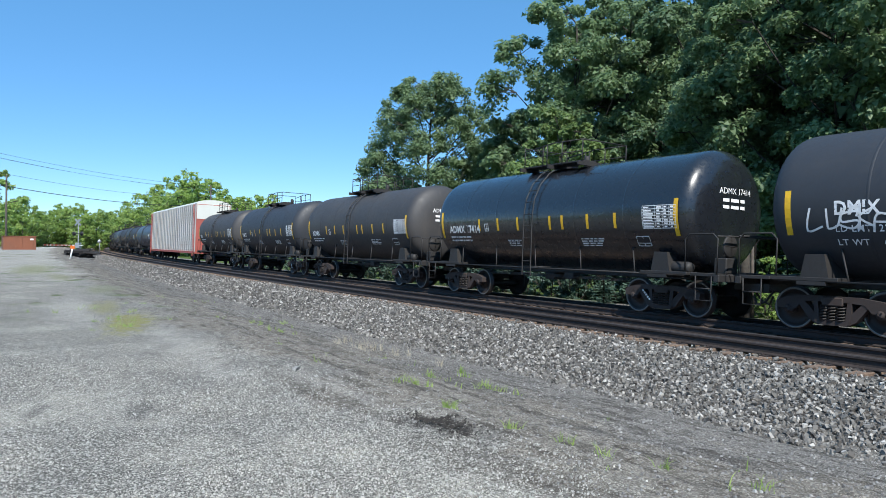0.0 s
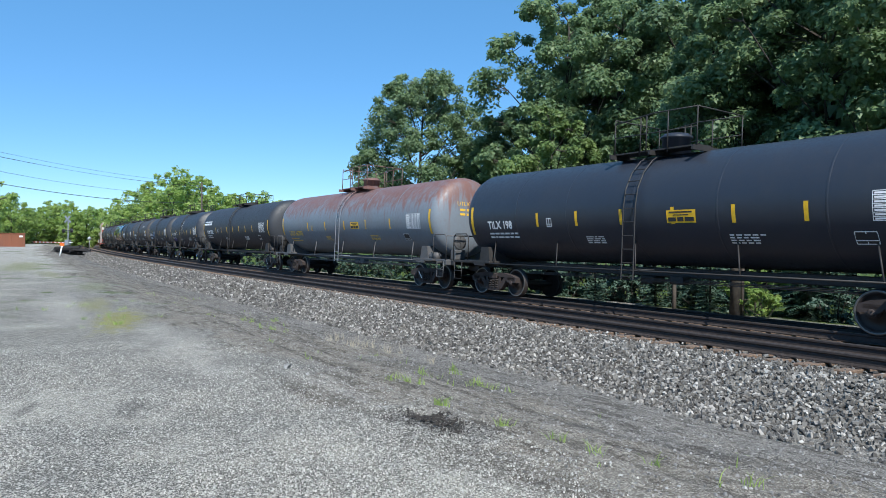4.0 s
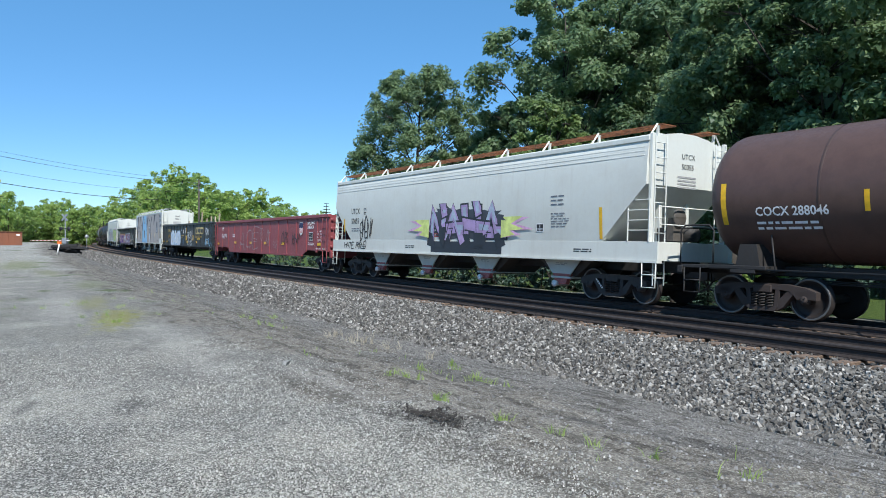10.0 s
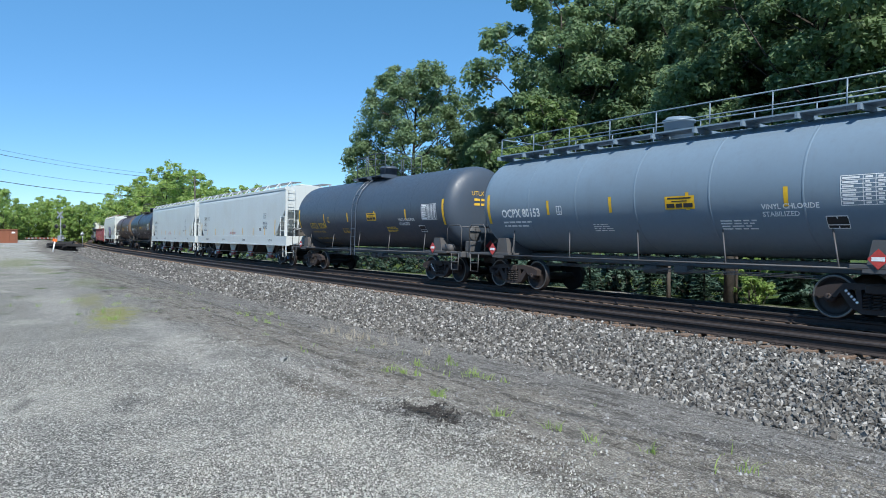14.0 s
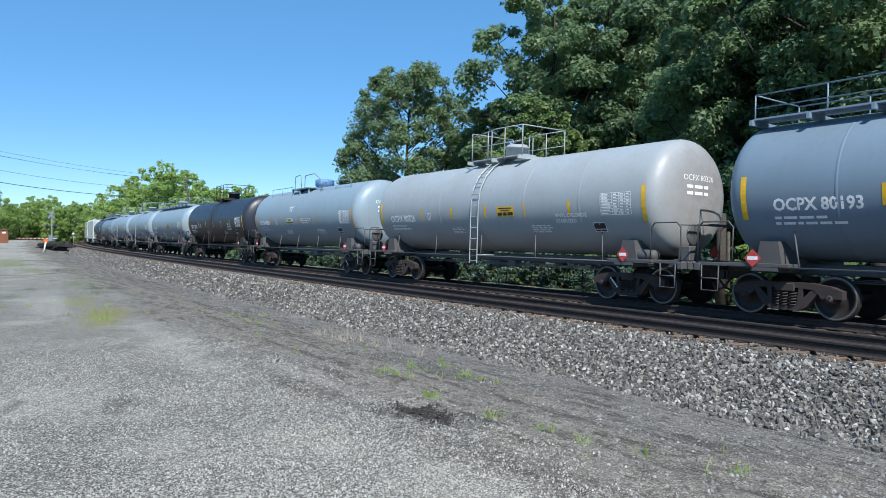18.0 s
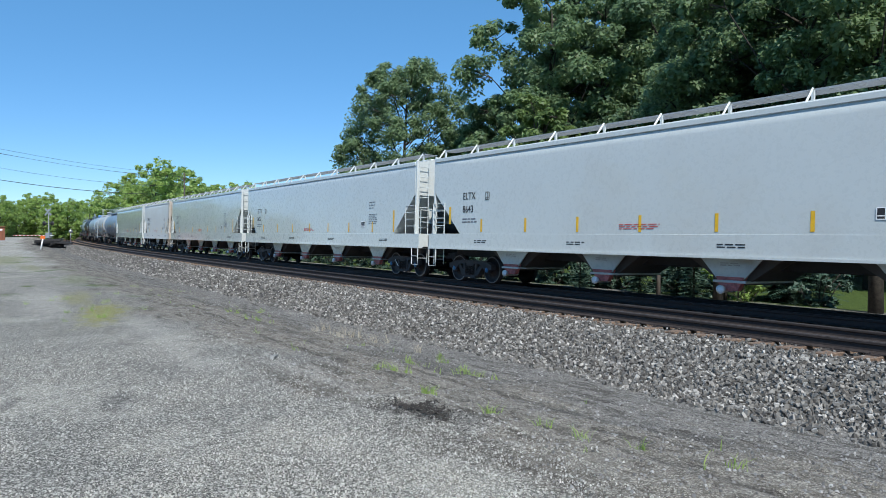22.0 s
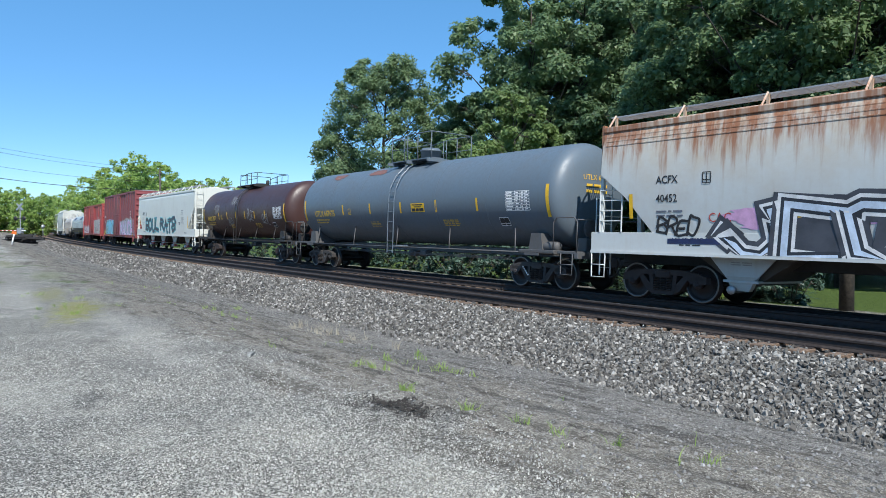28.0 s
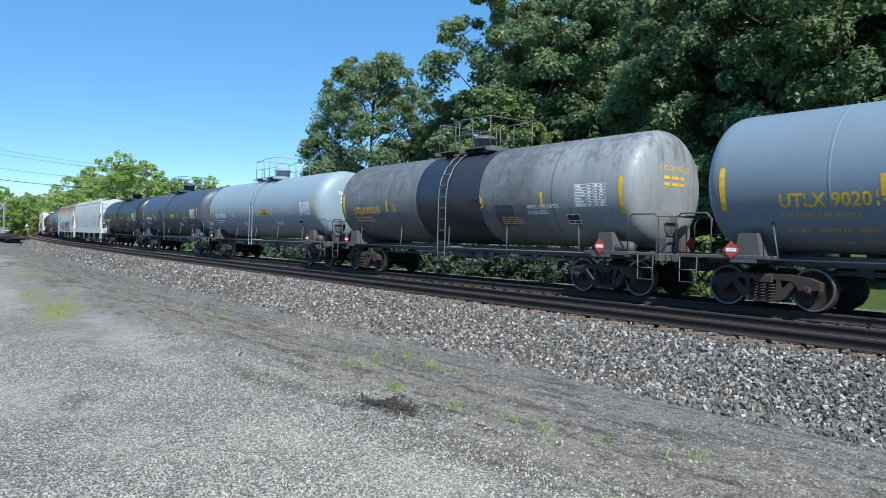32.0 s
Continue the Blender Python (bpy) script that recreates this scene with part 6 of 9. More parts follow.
    # ends: corner posts, ladders, platforms
    for sg in (-1, 1):
        xo = sg * (L / 2 - 0.42)
        xf = sg * xe
        for yy in (1.46, -1.46):
            part("corner_post", Build().box(xf - 0.05 + sg * 0.06, xf + 0.05 + sg * 0.06, yy - 0.05, yy + 0.05, 1.6, top, 0.01), sill_m, car)
        b = Build()
        for y0, y1 in ((1.42, 1.0), (-1.0, -1.42)):
            lb = ladder(y0, y1, sg * (xe + 0.14), 0.55 if y0 > 0 else 1.2, top - 0.05, 10, 0.014, "y")
            b.add(lb.v, lb.f)
        part("end_ladder", b, sill_m, car)
        xl = sg * (xe - 0.62)
        me = shared(("ladder_post", sill_m.name), lambda: Build().tube([(0, 1.53, 1.66), (0, 1.53, 2.75)], 0.022, 5).mesh("side_ladder", sill_m))
        rung = shared(("ladder_rung", sill_m.name), lambda: Build().tube([(-0.35, 1.53, 0), (0.35, 1.53, 0)], 0.015, 5).mesh("rung", sill_m))
        lad = part("side_ladder", me, None, car, "", Matrix.Translation((xl, 0, 0)))
        part("post", me, None, lad, "", Matrix.Translation((sg * 0.70, 0, 0)))
        for k in range(4):
            part("rung", rung, None, lad, "", Matrix.Translation((sg * 0.35, 0, 1.95 + 0.26 * k)))
        b = Build().box(min(xf - sg * 0.6, xo), max(xf - sg * 0.6, xo), -1.45, 1.45, 1.58, 1.64)
        b.box(xo - 0.05, xo + 0.05, -1.5, 1.5, 1.17, 1.66, 0.01)
        part("end_platform", b, sill_m, car)
        b = Build()
        rail_line(b, [(xo, 1.42, 1.6), (xo, 1.42, 2.55), (xo, -1.42, 2.55), (xo, -1.42, 1.6)], 0.02)
        rail_line(b, [(xo, 1.42, 2.1), (xo, -1.42, 2.1)], 0.016)
        part("end_handrail", b, sill_m, car)
        b = Build()
        xs_ = sg * (xe + 0.1)
        rail_line(b, [(xs_ - 0.22, 1.53, 1.15), (xs_ - 0.22, 1.53, 0.5), (xs_ + 0.22, 1.53, 0.5), (xs_ + 0.22, 1.53, 1.15)], 0.02)
        rail_line(b, [(xs_ - 0.22, 1.53, 0.82), (xs_ + 0.22, 1.53, 0.82)], 0.016)
        part("stirrup_step", b, sill_m, car)
        for yy in (-0.55, 0.55):
            part("end_strut", Build().box(sg * (xe - 0.45) - 0.06, sg * (xe - 0.45) + 0.06, yy - 0.06, yy + 0.06, 1.62, zk + 0.1), sill_m, car)
    b = Build().lathe([(0, 0.22), (0.03, 0.26), (0.06, 0.22)], "x", (-L / 2 + 0.5, 0.5, 2.3), 16)
    b.box(-L / 2 + 0.5, -L / 2 + 0.55, 0.27, 0.73, 2.28, 2.32).box(-L / 2 + 0.56, -L / 2 + 0.75, 0.3, 0.7, 1.7, 2.3)
    # the brake wheel takes the same dark tone as the bays
    part("brake_wheel", b, M["bay_shade_dirt"], car)
    b = Build().lathe([(-L / 2 + 0.7, 0.2), (-L / 2 + 1.7, 0.2)], "x", (0, -0.4, 1.9), 14)
    b.box(-L / 2 + 0.75, -L / 2 + 1.1, 0.2, 0.7, 1.64, 2.05, 0.02)
    part("brake_cylinder", b, M["dark_steel"], car)
    # markings
    yw = wide + 0.004

    def wall(z0):
        def f(x, h):
            z = z0 + h
            return (x, wide + round_side * math.sin(math.pi * max(0.0, min(1.0, (z - zs) / (top - zs)))) * 0.12 + 0.009, z)
        return f
    car["wall_y"] = wide
    mx = xe - 1.7
    if mark:
        a, c = mark.split(" ")
        letters(car, a, big_mark, mx, wall(2.82), ink, 0.003, 0.9)
        letters(car, c, big_mark, mx, wall(2.38), ink, 0.003, 0.9)
        small_print(car, mx, wall(2.14), 2, 0.8, "print", rnd, 0.04, 0.10)
        letters_end(car, a, 0.2, -xe - 0.012, 0.25, top - 0.55, ink)
        letters_end(car, c, 0.2, -xe - 0.012, 0.25, top - 0.82, ink)
        b = Build()
        for i in range(4):
            b.add([(-xe - 0.012, y, top - 1.05 - 0.09 * i + dz) for y, dz in ((0.4, 0), (-0.35, 0), (-0.35, 0.045), (0.4, 0.045))], [(0, 1, 2, 3)])
        part("small_print", b, M["grey_txt"], car)
    framed_box(car, mx - 1.25, wall(2.78), 0.2, 0.24, ink)
    small_print(car, -xe * 0.62, wall(2.95), 3, 0.55, "print", rnd, 0.035, 0.12)
    small_print(car, -xe * 0.62, wall(2.45), 6, 0.75, "print", rnd, 0.026, 0.075)
    small_print(car, xe * 0.1, wall(1.9), 3, 1.3, "red", rnd, 0.022, 0.055)
    for fx in (0.75, 0.3, -0.2, -0.72):
        small_print(car, xe * fx, on_flat(1.527, 1.42), 2, 0.7, ink, rnd, 0.03, 0.06)
    framed_box(car, -xe * 0.55, wall(1.95), 0.32, 0.22, "white", "black")
    for sx in () if rib else (1, -1):
        patch(car, sx * (xe - cut * 0.62 if sx > 0 else xe - cut) + 0.055, sx * (xe - cut * 0.62 if sx > 0 else xe - cut) - 0.055, wall(1.72 if sx < 0 else 2.0), 0, 0.86 if sx < 0 else 0.6, "yellow", "reflector_stripe", steps=3)
    for i in range(stripes):
        x = (xe - cut - 0.4) - 2 * (xe - cut - 0.4) * (i + 0.35) / stripes
        patch(car, x, x - 0.09, wall(1.72), 0, 0.42, "yellow", "reflector_stripe", steps=2)
    ends_gear(car, L, L - 4.55, tone, blue, True)
    if extra:
        extra(car, xe, wall)
    return car


# ---------- gondolas ----------
def gondola(label, L, paint_m, rnd, top=2.9, bottom=0.80, posts=14, tone="truck", blue=False, fish=True, extra=None):
    car = thing("gondola", label, "gondola car", None, "gondolas of the train")
    xe = L / 2 - 0.38
    yw = 1.50
    zfl = 1.12
    for sg in (1, -1):
        prof = [(-xe, zfl - 0.02), (-xe + 2.9, zfl - 0.02), (-xe + 3.6, bottom), (xe - 3.6, bottom), (xe - 2.9, zfl - 0.02), (xe, zfl - 0.02), (xe, top - 0.1), (-xe, top - 0.1)]
        if not fish:
            prof = [(-xe, zfl - 0.1), (xe, zfl - 0.1), (xe, top - 0.1), (-xe, top - 0.1)]
        b = Build().prism(prof, sg * yw - 0.02, sg * yw + 0.02)
        side = part("side_panel", b, paint_m, car)
        part("top_chord", Build().box(-xe - 0.02, xe + 0.02, sg * (yw + 0.03) - 0.09, sg * (yw + 0.03) + 0.09, top - 0.16, top, 0.02), paint_m, car)
        part("bottom_chord", Build().box(-xe + 3.5 if fish else -xe, xe - 3.5 if fish else xe, sg * (yw + 0.02) - 0.06, sg * (yw + 0.02) + 0.06, bottom - 0.02 if fish else zfl - 0.12, bottom + 0.07 if fish else zfl - 0.03), paint_m, car)
        for i in range(posts + 1):
            x = -xe + 0.12 + (2 * xe - 0.24) * i / posts
            zb = bottom if (abs(x) < xe - 3.5 and fish) else zfl - 0.06
            b = Build().prism([(x - 0.09, zb - (0.06 if 0 < i < posts else 0)), (x + 0.09, zb - (0.06 if 0 < i < posts else 0)), (x + 0.07, top - 0.16), (x - 0.07, top - 0.16)], min(sg * (yw + 0.02), sg * (yw + 0.05)), max(sg * (yw + 0.02), sg * (yw + 0.05)))
            part("side_post", b, paint_m, side)
    part("floor", Build().box(-xe, xe, -yw + 0.03, yw - 0.03, zfl - 0.05, zfl + 0.03), M["dark_steel"], car)
    part("centre_sill", Build().box(-L / 2 + 0.5, L / 2 - 0.5, -0.32, 0.32, 0.78, 1.06, 0.02), M["dark_steel"], car)
    for sg in (-1, 1):
        b = Build().box(sg * xe - 0.03, sg * xe + 0.03, -yw, yw, zfl - 0.1, top - 0.04)
        end = part("end_panel", b, paint_m, car)
        for k in range(4):
            z = zfl + 0.2 + (top - zfl - 0.3) * k / 3.4
            part("end_rib", Build().box(min(sg * (xe + 0.03), sg * (xe + 0.13)), max(sg * (xe + 0.03), sg * (xe + 0.13)), -yw, yw, z - 0.06, z + 0.06, 0.02), paint_m, end)
        part("end_sill", Build().box(min(sg * xe, sg * (xe + 0.2)), max(sg * xe, sg * (xe + 0.2)), -1.5, 1.5, 0.78, 1.1, 0.01), paint_m, car)
        lb = ladder(sg * (xe - 0.62), sg * (xe - 0.1), 1.66, 1.1, top - 0.2, 5, 0.014)
        part("ladder", lb, paint_m, car)
        lb = ladder(0.9, 1.4, sg * (xe + 0.2), 1.1, top - 0.2, 5, 0.014, "y")
        part("end_ladder", lb, paint_m, car)
        b = Build()
        x = sg * (xe - 0.36)
        rail_line(b, [(x - 0.25, 1.6, 1.1), (x - 0.25, 1.6, 0.52), (x + 0.25, 1.6, 0.52), (x + 0.25, 1.6, 1.1)], 0.018)
        part("stirrup_step", b, paint_m, car)
    ends_gear(car, L, L - 3.9, tone, blue, True)
    if extra:
        extra(car, xe, lambda z0: on_flat(yw + 0.05, z0))
    return car


# ---------- box cars ----------
def boxcar(label, L, paint_m, end_m, rnd, top=4.55, bottom=0.82, extra=None, door_x=0.0, door_w=3.0, ribs=12):
    car = thing("boxcar", label, "boxcar", None, "boxcars of the train")
    xe = L / 2 - 0.95
    yw = 1.50
    body = part("body", Build().box(-xe, xe, -yw, yw, bottom + 0.18, top - 0.1, 0.02), paint_m, car)
    for i in range(ribs + 1):
        x = -xe + 0.06 + (2 * xe - 0.12) * i / ribs
        if abs(x - door_x) < door_w / 2 + 0.1:
            continue
        part("side_rib", Build().box(x - 0.05, x + 0.05, yw, yw + 0.035, bottom + 0.2, top - 0.22, 0.008), paint_m, body)
    b = Build().box(-xe, xe, yw - 0.02, yw + 0.06, bottom, bottom + 0.24, 0.01).box(-xe, xe, -yw - 0.06, -yw + 0.02, bottom, bottom + 0.24, 0.01)
    part("side_sill", b, paint_m, car)
    b = Build().box(-xe - 0.02, xe + 0.02, yw - 0.04, yw + 0.06, top - 0.24, top - 0.1, 0.01).box(-xe - 0.02, xe + 0.02, -yw - 0.06, -yw + 0.04, top - 0.24, top - 0.1, 0.01)
    part("top_chord", b, paint_m, car)
    b = Build()
    n = 24
    rings = []
    for i in range(n * 2 + 1):
        x = -xe + 2 * xe * i / (n * 2)
        h = 0.03 if i % 2 else 0.0
        rings.append([(x, -yw - 0.03, top - 0.1), (x, yw + 0.03, top - 0.1), (x, yw * 0.5, top - 0.01 + h), (x, 0, top + h), (x, -yw * 0.5, top - 0.01 + h)])
    b.loft(rings, True, True, True)
    part("roof", b, M["alu"], car, "galvanised ribbed roof")
    # plug door with its bars and tracks
    door = part("plug_door", Build().box(door_x - door_w / 2, door_x + door_w / 2, yw, yw + 0.09, bottom + 0.22, top - 0.3, 0.012), paint_m, car)
    for k in range(5):
        z = bottom + 0.5 + (top - bottom - 1.0) * k / 4
        part("door_rib", Build().box(door_x - door_w / 2 + 0.05, door_x + door_w / 2 - 0.05, yw + 0.09, yw + 0.115, z - 0.04, z + 0.04, 0.008), paint_m, door)
    for x in (door_x - door_w * 0.42, door_x + door_w * 0.42, door_x - door_w * 0.12):
        b = Build()
        rail_line(b, [(x, yw + 0.13, bottom + 0.25), (x, yw + 0.13, top - 0.35)], 0.02)
        part("lock_rod", b, paint_m, door)
    b = Build().box(door_x - door_w * 1.35, door_x + door_w * 0.6, yw + 0.06, yw + 0.13, bottom + 0.16, bottom + 0.22)
    b.box(door_x - door_w * 1.35, door_x + door_w * 0.6, yw + 0.03, yw + 0.1, top - 0.3, top - 0.24)
    part("door_track", b, paint_m, car)
    for sg in (-1, 1):
        end = part("end_wall", Build().box(min(sg * xe, sg * (xe + 0.03)), max(sg * xe, sg * (xe + 0.03)), -yw - 0.03, yw + 0.03, bottom + 0.1, top - 0.06), end_m, car)
        for k in range(8):
            z = bottom + 0.55 + (top - bottom - 0.9) * k / 7
            b = Build().prism([(sg * (xe + 0.03), z - 0.12), (sg * (xe + 0.03), z + 0.12), (sg * (xe + 0.11), z + 0.05), (sg * (xe + 0.11), z - 0.05)][::-sg], -yw + 0.1, yw - 0.1)
            part("end_corrugation", b, end_m, end)
        part("ladder", ladder(sg * (xe - 0.55), sg * (xe - 0.08), yw + 0.09, 0.9, 2.6, 5, 0.014), paint_m, car)
        part("end_ladder", ladder(0.95, 1.42, sg * (xe + 0.16), 0.9, 2.6 if sg > 0 else 3.0, 6, 0.014, "y"), end_m, car)
        b = Build().box(min(sg * xe, sg * (xe + 0.45)), max(sg * xe, sg * (xe + 0.45)), -0.9, 0.9, 1.08, 1.13)
        b.box(min(sg * xe, sg * (xe + 0.12)), max(sg * xe, sg * (xe + 0.12)), -1.5, 1.5, 0.78, 1.0, 0.01)
        part("end_platform", b, end_m, car)
        b = Build()
        x = sg * (xe - 0.3)
        rail_line(b, [(x - 0.22, yw + 0.06, 0.9), (x - 0.22, yw + 0.06, 0.45), (x + 0.22, yw + 0.06, 0.45), (x + 0.22, yw + 0.06, 0.9)], 0.018)
        part("stirrup_step", b, paint_m, car)
    b = Build().lathe([(0, 0.24), (0.03, 0.28), (0.06, 0.24)], "x", (-xe - 0.22, 0.35, 2.3), 18)
    b.box(-xe - 0.2, -xe - 0.16, 0.1, 0.6, 2.28, 2.32).box(-xe - 0.2, -xe - 0.16, 0.33, 0.37, 2.05, 2.55).box(-xe - 0.18, -xe - 0.03, 0.15, 0.55, 2.05, 2.5)
    part("brake_wheel", b, end_m, car)
    part("centre_sill", Build().box(-L / 2 + 0.5, L / 2 - 0.5, -0.32, 0.32, 0.74, 1.0, 0.02), M["dark_steel"], car)
    ends_gear(car, L, L - 5.3, "truck", False, True)
    wall = lambda z0: on_flat(yw + 0.04, z0)
    for fx in (0.94, 0.6, 0.2, -0.25, -0.55, -0.9):
        patch(car, xe * fx, xe * fx - (0.42 if abs(fx) > 0.7 else 0.36), on_flat(yw + 0.062, bottom + 0.02), 0.0 if abs(fx) < 0.7 else 0.12, 0.09 if abs(fx) < 0.7 else 0.34, "yellow", "reflector_stripe", steps=1)
    if extra:
        extra(car, xe, wall)
    return car


# ---------- coil cars ----------
def hood(car, x0, x1, paint_m, zb, zt, label):
    """A rounded steel hood over coils, with a domed end."""
    b = Build()
    rings = []

    def sec(x, k, zt2):
        pts = []
        w = 1.42 * (0.94 + 0.06 * k)
        side = zb + (zt - zb) * 0.42
        pts += [(x, w, zb), (x, w, zb + 0.02)]
        for i in range(13):
            a = math.pi * i / 12
            pts.append((x, w * math.cos(a), side + (zt2 - side) * math.sin(a) ** 0.8))
        pts += [(x, -w, zb + 0.02), (x, -w, zb)]
        return pts
    stations = [(x0, 0.55), (x0 + 0.08, 0.82), (x0 + 0.25, 0.97), (x0 + 0.5, 1.0), ((x0 + x1) / 2, 1.0), (x1 - 0.5, 1.0), (x1 - 0.25, 0.97), (x1 - 0.08, 0.82), (x1, 0.55)]
    for x, k in stations:
        side = zb + (zt - zb) * 0.42
        rings.append(sec(x, k, side + (zt - side) * (0.62 + 0.38 * k) if k < 1 else zt))
    b.loft(rings, True, True, False)
    h = part("hood", b, paint_m, car, label)
    b = Build()
    for sg in (1, -1):
        b.box(x0 + 0.2, x1 - 0.2, sg * 1.42 - 0.02, sg * 1.42 + 0.02, zb + 0.41 * (zt - zb), zb + 0.43 * (zt - zb))
        b.box(x0, x1, sg * 1.43 - 0.04, sg * 1.43 + 0.04, zb - 0.02, zb + 0.07)
        for i in range(1, 6):
            x = x0 + (x1 - x0) * i / 6
            b.box(x - 0.012, x + 0.012, sg * 1.42 - 0.01, sg * 1.42 + 0.012, zb + 0.07, zb + 0.40 * (zt - zb))
            b.box(x - 0.03, x + 0.03, sg * 1.42 - 0.03, sg * 1.42 + 0.035, zb + 0.385 * (zt - zb), zb + 0.455 * (zt - zb))
    part("hood_rib", b, paint_m, h)
    xm = (x0 + x1) / 2
    b = Build()
    for yy in (-0.22, 0.22):
        pts = [(xm + 0.30 * math.cos(a), yy, zt - 0.05 + 0.42 * math.sin(a) ** 0.7) for a in (math.pi * i / 10 for i in range(11))]
        b.tube(pts, 0.05, 6)
    b.box(xm - 1.0, xm + 1.0, -0.3, 0.3, zt - 0.04, zt + 0.06, 0.02)
    part("lifting_bracket", b, paint_m, h)
    for x in (x0 + 0.8, x1 - 0.8):
        b = Build()
        b.tube([(x, 0.9, zt - 0.25), (x + 0.12, 0.75, zt + 0.36)], 0.035, 5)
        b.tube([(x + 0.3, 0.9, zt - 0.25), (x + 0.12, 0.75, zt + 0.36)], 0.035, 5)
        sgn = 1 if x < xm else -1
        b.tube([(x + 0.12, 0.75, zt + 0.25), (x + 0.12 + sgn * 0.9, 0.75, zt + 0.1)], 0.03, 5)
        part("guide_bracket", b, paint_m, h)
    return h


def on_hood(z0):
    """Writing that follows the curve of a coil hood."""
    def f(x, h):
        z = z0 + h
        k = min(0.99, max(0.0, (z - 2.441) / 1.079)) ** 1.25
        return (x, 1.42 * math.sqrt(1 - k * k) + 0.016, z + 0.008)
    return f


def coil_car(label, L, rnd, kind, hoods, frame_m, extra=None):
    car = thing("coil_car", label, "coil car", None, "coil cars of the train")
    xe = L / 2 - 0.75
    if kind == "belly":
        for sg in (1, -1):
            b = Build().prism([(-xe, 1.25), (-xe + 3.0, 1.25), (-xe + 3.7, 0.72), (xe - 3.7, 0.72), (xe - 3.0, 1.25), (xe, 1.25), (xe, 1.72), (-xe, 1.72)], sg * 1.44 - 0.06, sg * 1.44 + 0.06)
            side = part("side_girder", b, frame_m, car)
            for i in range(9):
                x = -xe + 0.6 + (2 * xe - 1.2) * i / 8
                part("stiffener", Build().box(x - 0.05, x + 0.05, min(sg * 1.5, sg * 1.56), max(sg * 1.5, sg * 1.56), 0.9 if abs(x) < xe - 3.6 else 1.27, 1.68), frame_m, side)
    else:
        for sg in (1, -1):
            b = Build().box(-xe, xe, sg * 1.46 - 0.07, sg * 1.46 + 0.07, 1.36, 1.72, 0.015)
            b.prism([(-xe + 0.9, 1.34), (-xe + 0.9, 1.08), (-xe + 4.4, 1.04), (-xe + 5.6, 0.86), (xe - 5.6, 0.86), (xe - 4.4, 1.04), (xe - 0.9, 1.08), (xe - 0.9, 1.34)], sg * 1.41 - 0.05, sg * 1.41 + 0.05)
            side = part("side_girder", b, frame_m, car)
            part("flange", Build().box(-xe, xe, sg * 1.48 - 0.08, sg * 1.48 + 0.08, 1.335, 1.365, 0.006), M["worn_edge"], side, "flange worn to bare rust along its edge")
    part("deck", Build().box(-xe, xe, -1.44, 1.44, 1.55, 1.62), M["dark_steel"], car)
    part("centre_sill", Build().box(-L / 2 + 0.5, L / 2 - 0.5, -0.35, 0.35, 0.82, 1.2, 0.02), M["dark_steel"], car)
    for sg in (-1, 1):
        b = Build().box(min(sg * xe, sg * (xe + 0.45)), max(sg * xe, sg * (xe + 0.45)), -1.4, 1.4, 1.24, 1.3)
        part("end_platform", b, frame_m, car)
        b = Build()
        rail_line(b, [(sg * (xe + 0.4), 1.35, 1.28), (sg * (xe + 0.4), 1.35, 2.2), (sg * (xe + 0.4), 0.5, 2.2), (sg * (xe + 0.4), 0.5, 1.28)], 0.02)
        rail_line(b, [(sg * xe, 1.5, 1.3), (sg * xe, 1.5, 0.5), (sg * (xe - 0.45), 1.5, 0.5), (sg * (xe - 0.45), 1.5, 1.3)], 0.02)
        part("end_handrail", b, frame_m, car)
    b = Build().lathe([(0, 0.26), (0.04, 0.3), (0.08, 0.26)], "x", (-xe - 0.5, 0.5, 2.2), 18)
    b.box(-xe - 0.46, -xe - 0.42, 0.22, 0.78, 2.18, 2.22).box(-xe - 0.46, -xe - 0.42, 0.48, 0.52, 1.92, 2.48).box(-xe - 0.42, -xe - 0.3, 0.3, 0.7, 1.3, 2.3)
    part("brake_wheel", b, M["dark_steel"], car)
    hs = []
    n = len(hoods)
    for i, hm in enumerate(hoods):
        x1 = xe - 0.35 - (2 * xe - 0.7) * i / n - (0.04 if i else 0)
        x0 = xe - 0.35 - (2 * xe - 0.7) * (i + 1) / n + 0.04
        hs.append(hood(car, x0, x1, hm, 1.66, 3.52, "rounded steel coil hood"))
    for fx in (0.97, 0.55, 0.1, -0.35, -0.75):
        patch(car, xe * fx, xe * fx - 0.5, on_flat(1.57, 1.35) if kind == "belly" else on_flat(1.535, 1.5) if fx > 0.9 else on_flat(1.47, 1.14), 0.0, 0.11 if abs(fx) < 0.9 else 0.13, "yellow", "reflector_stripe", steps=1)
    ends_gear(car, L, L - 5.0, "truck", False, True)
    if extra:
        extra(car, xe)
    return car


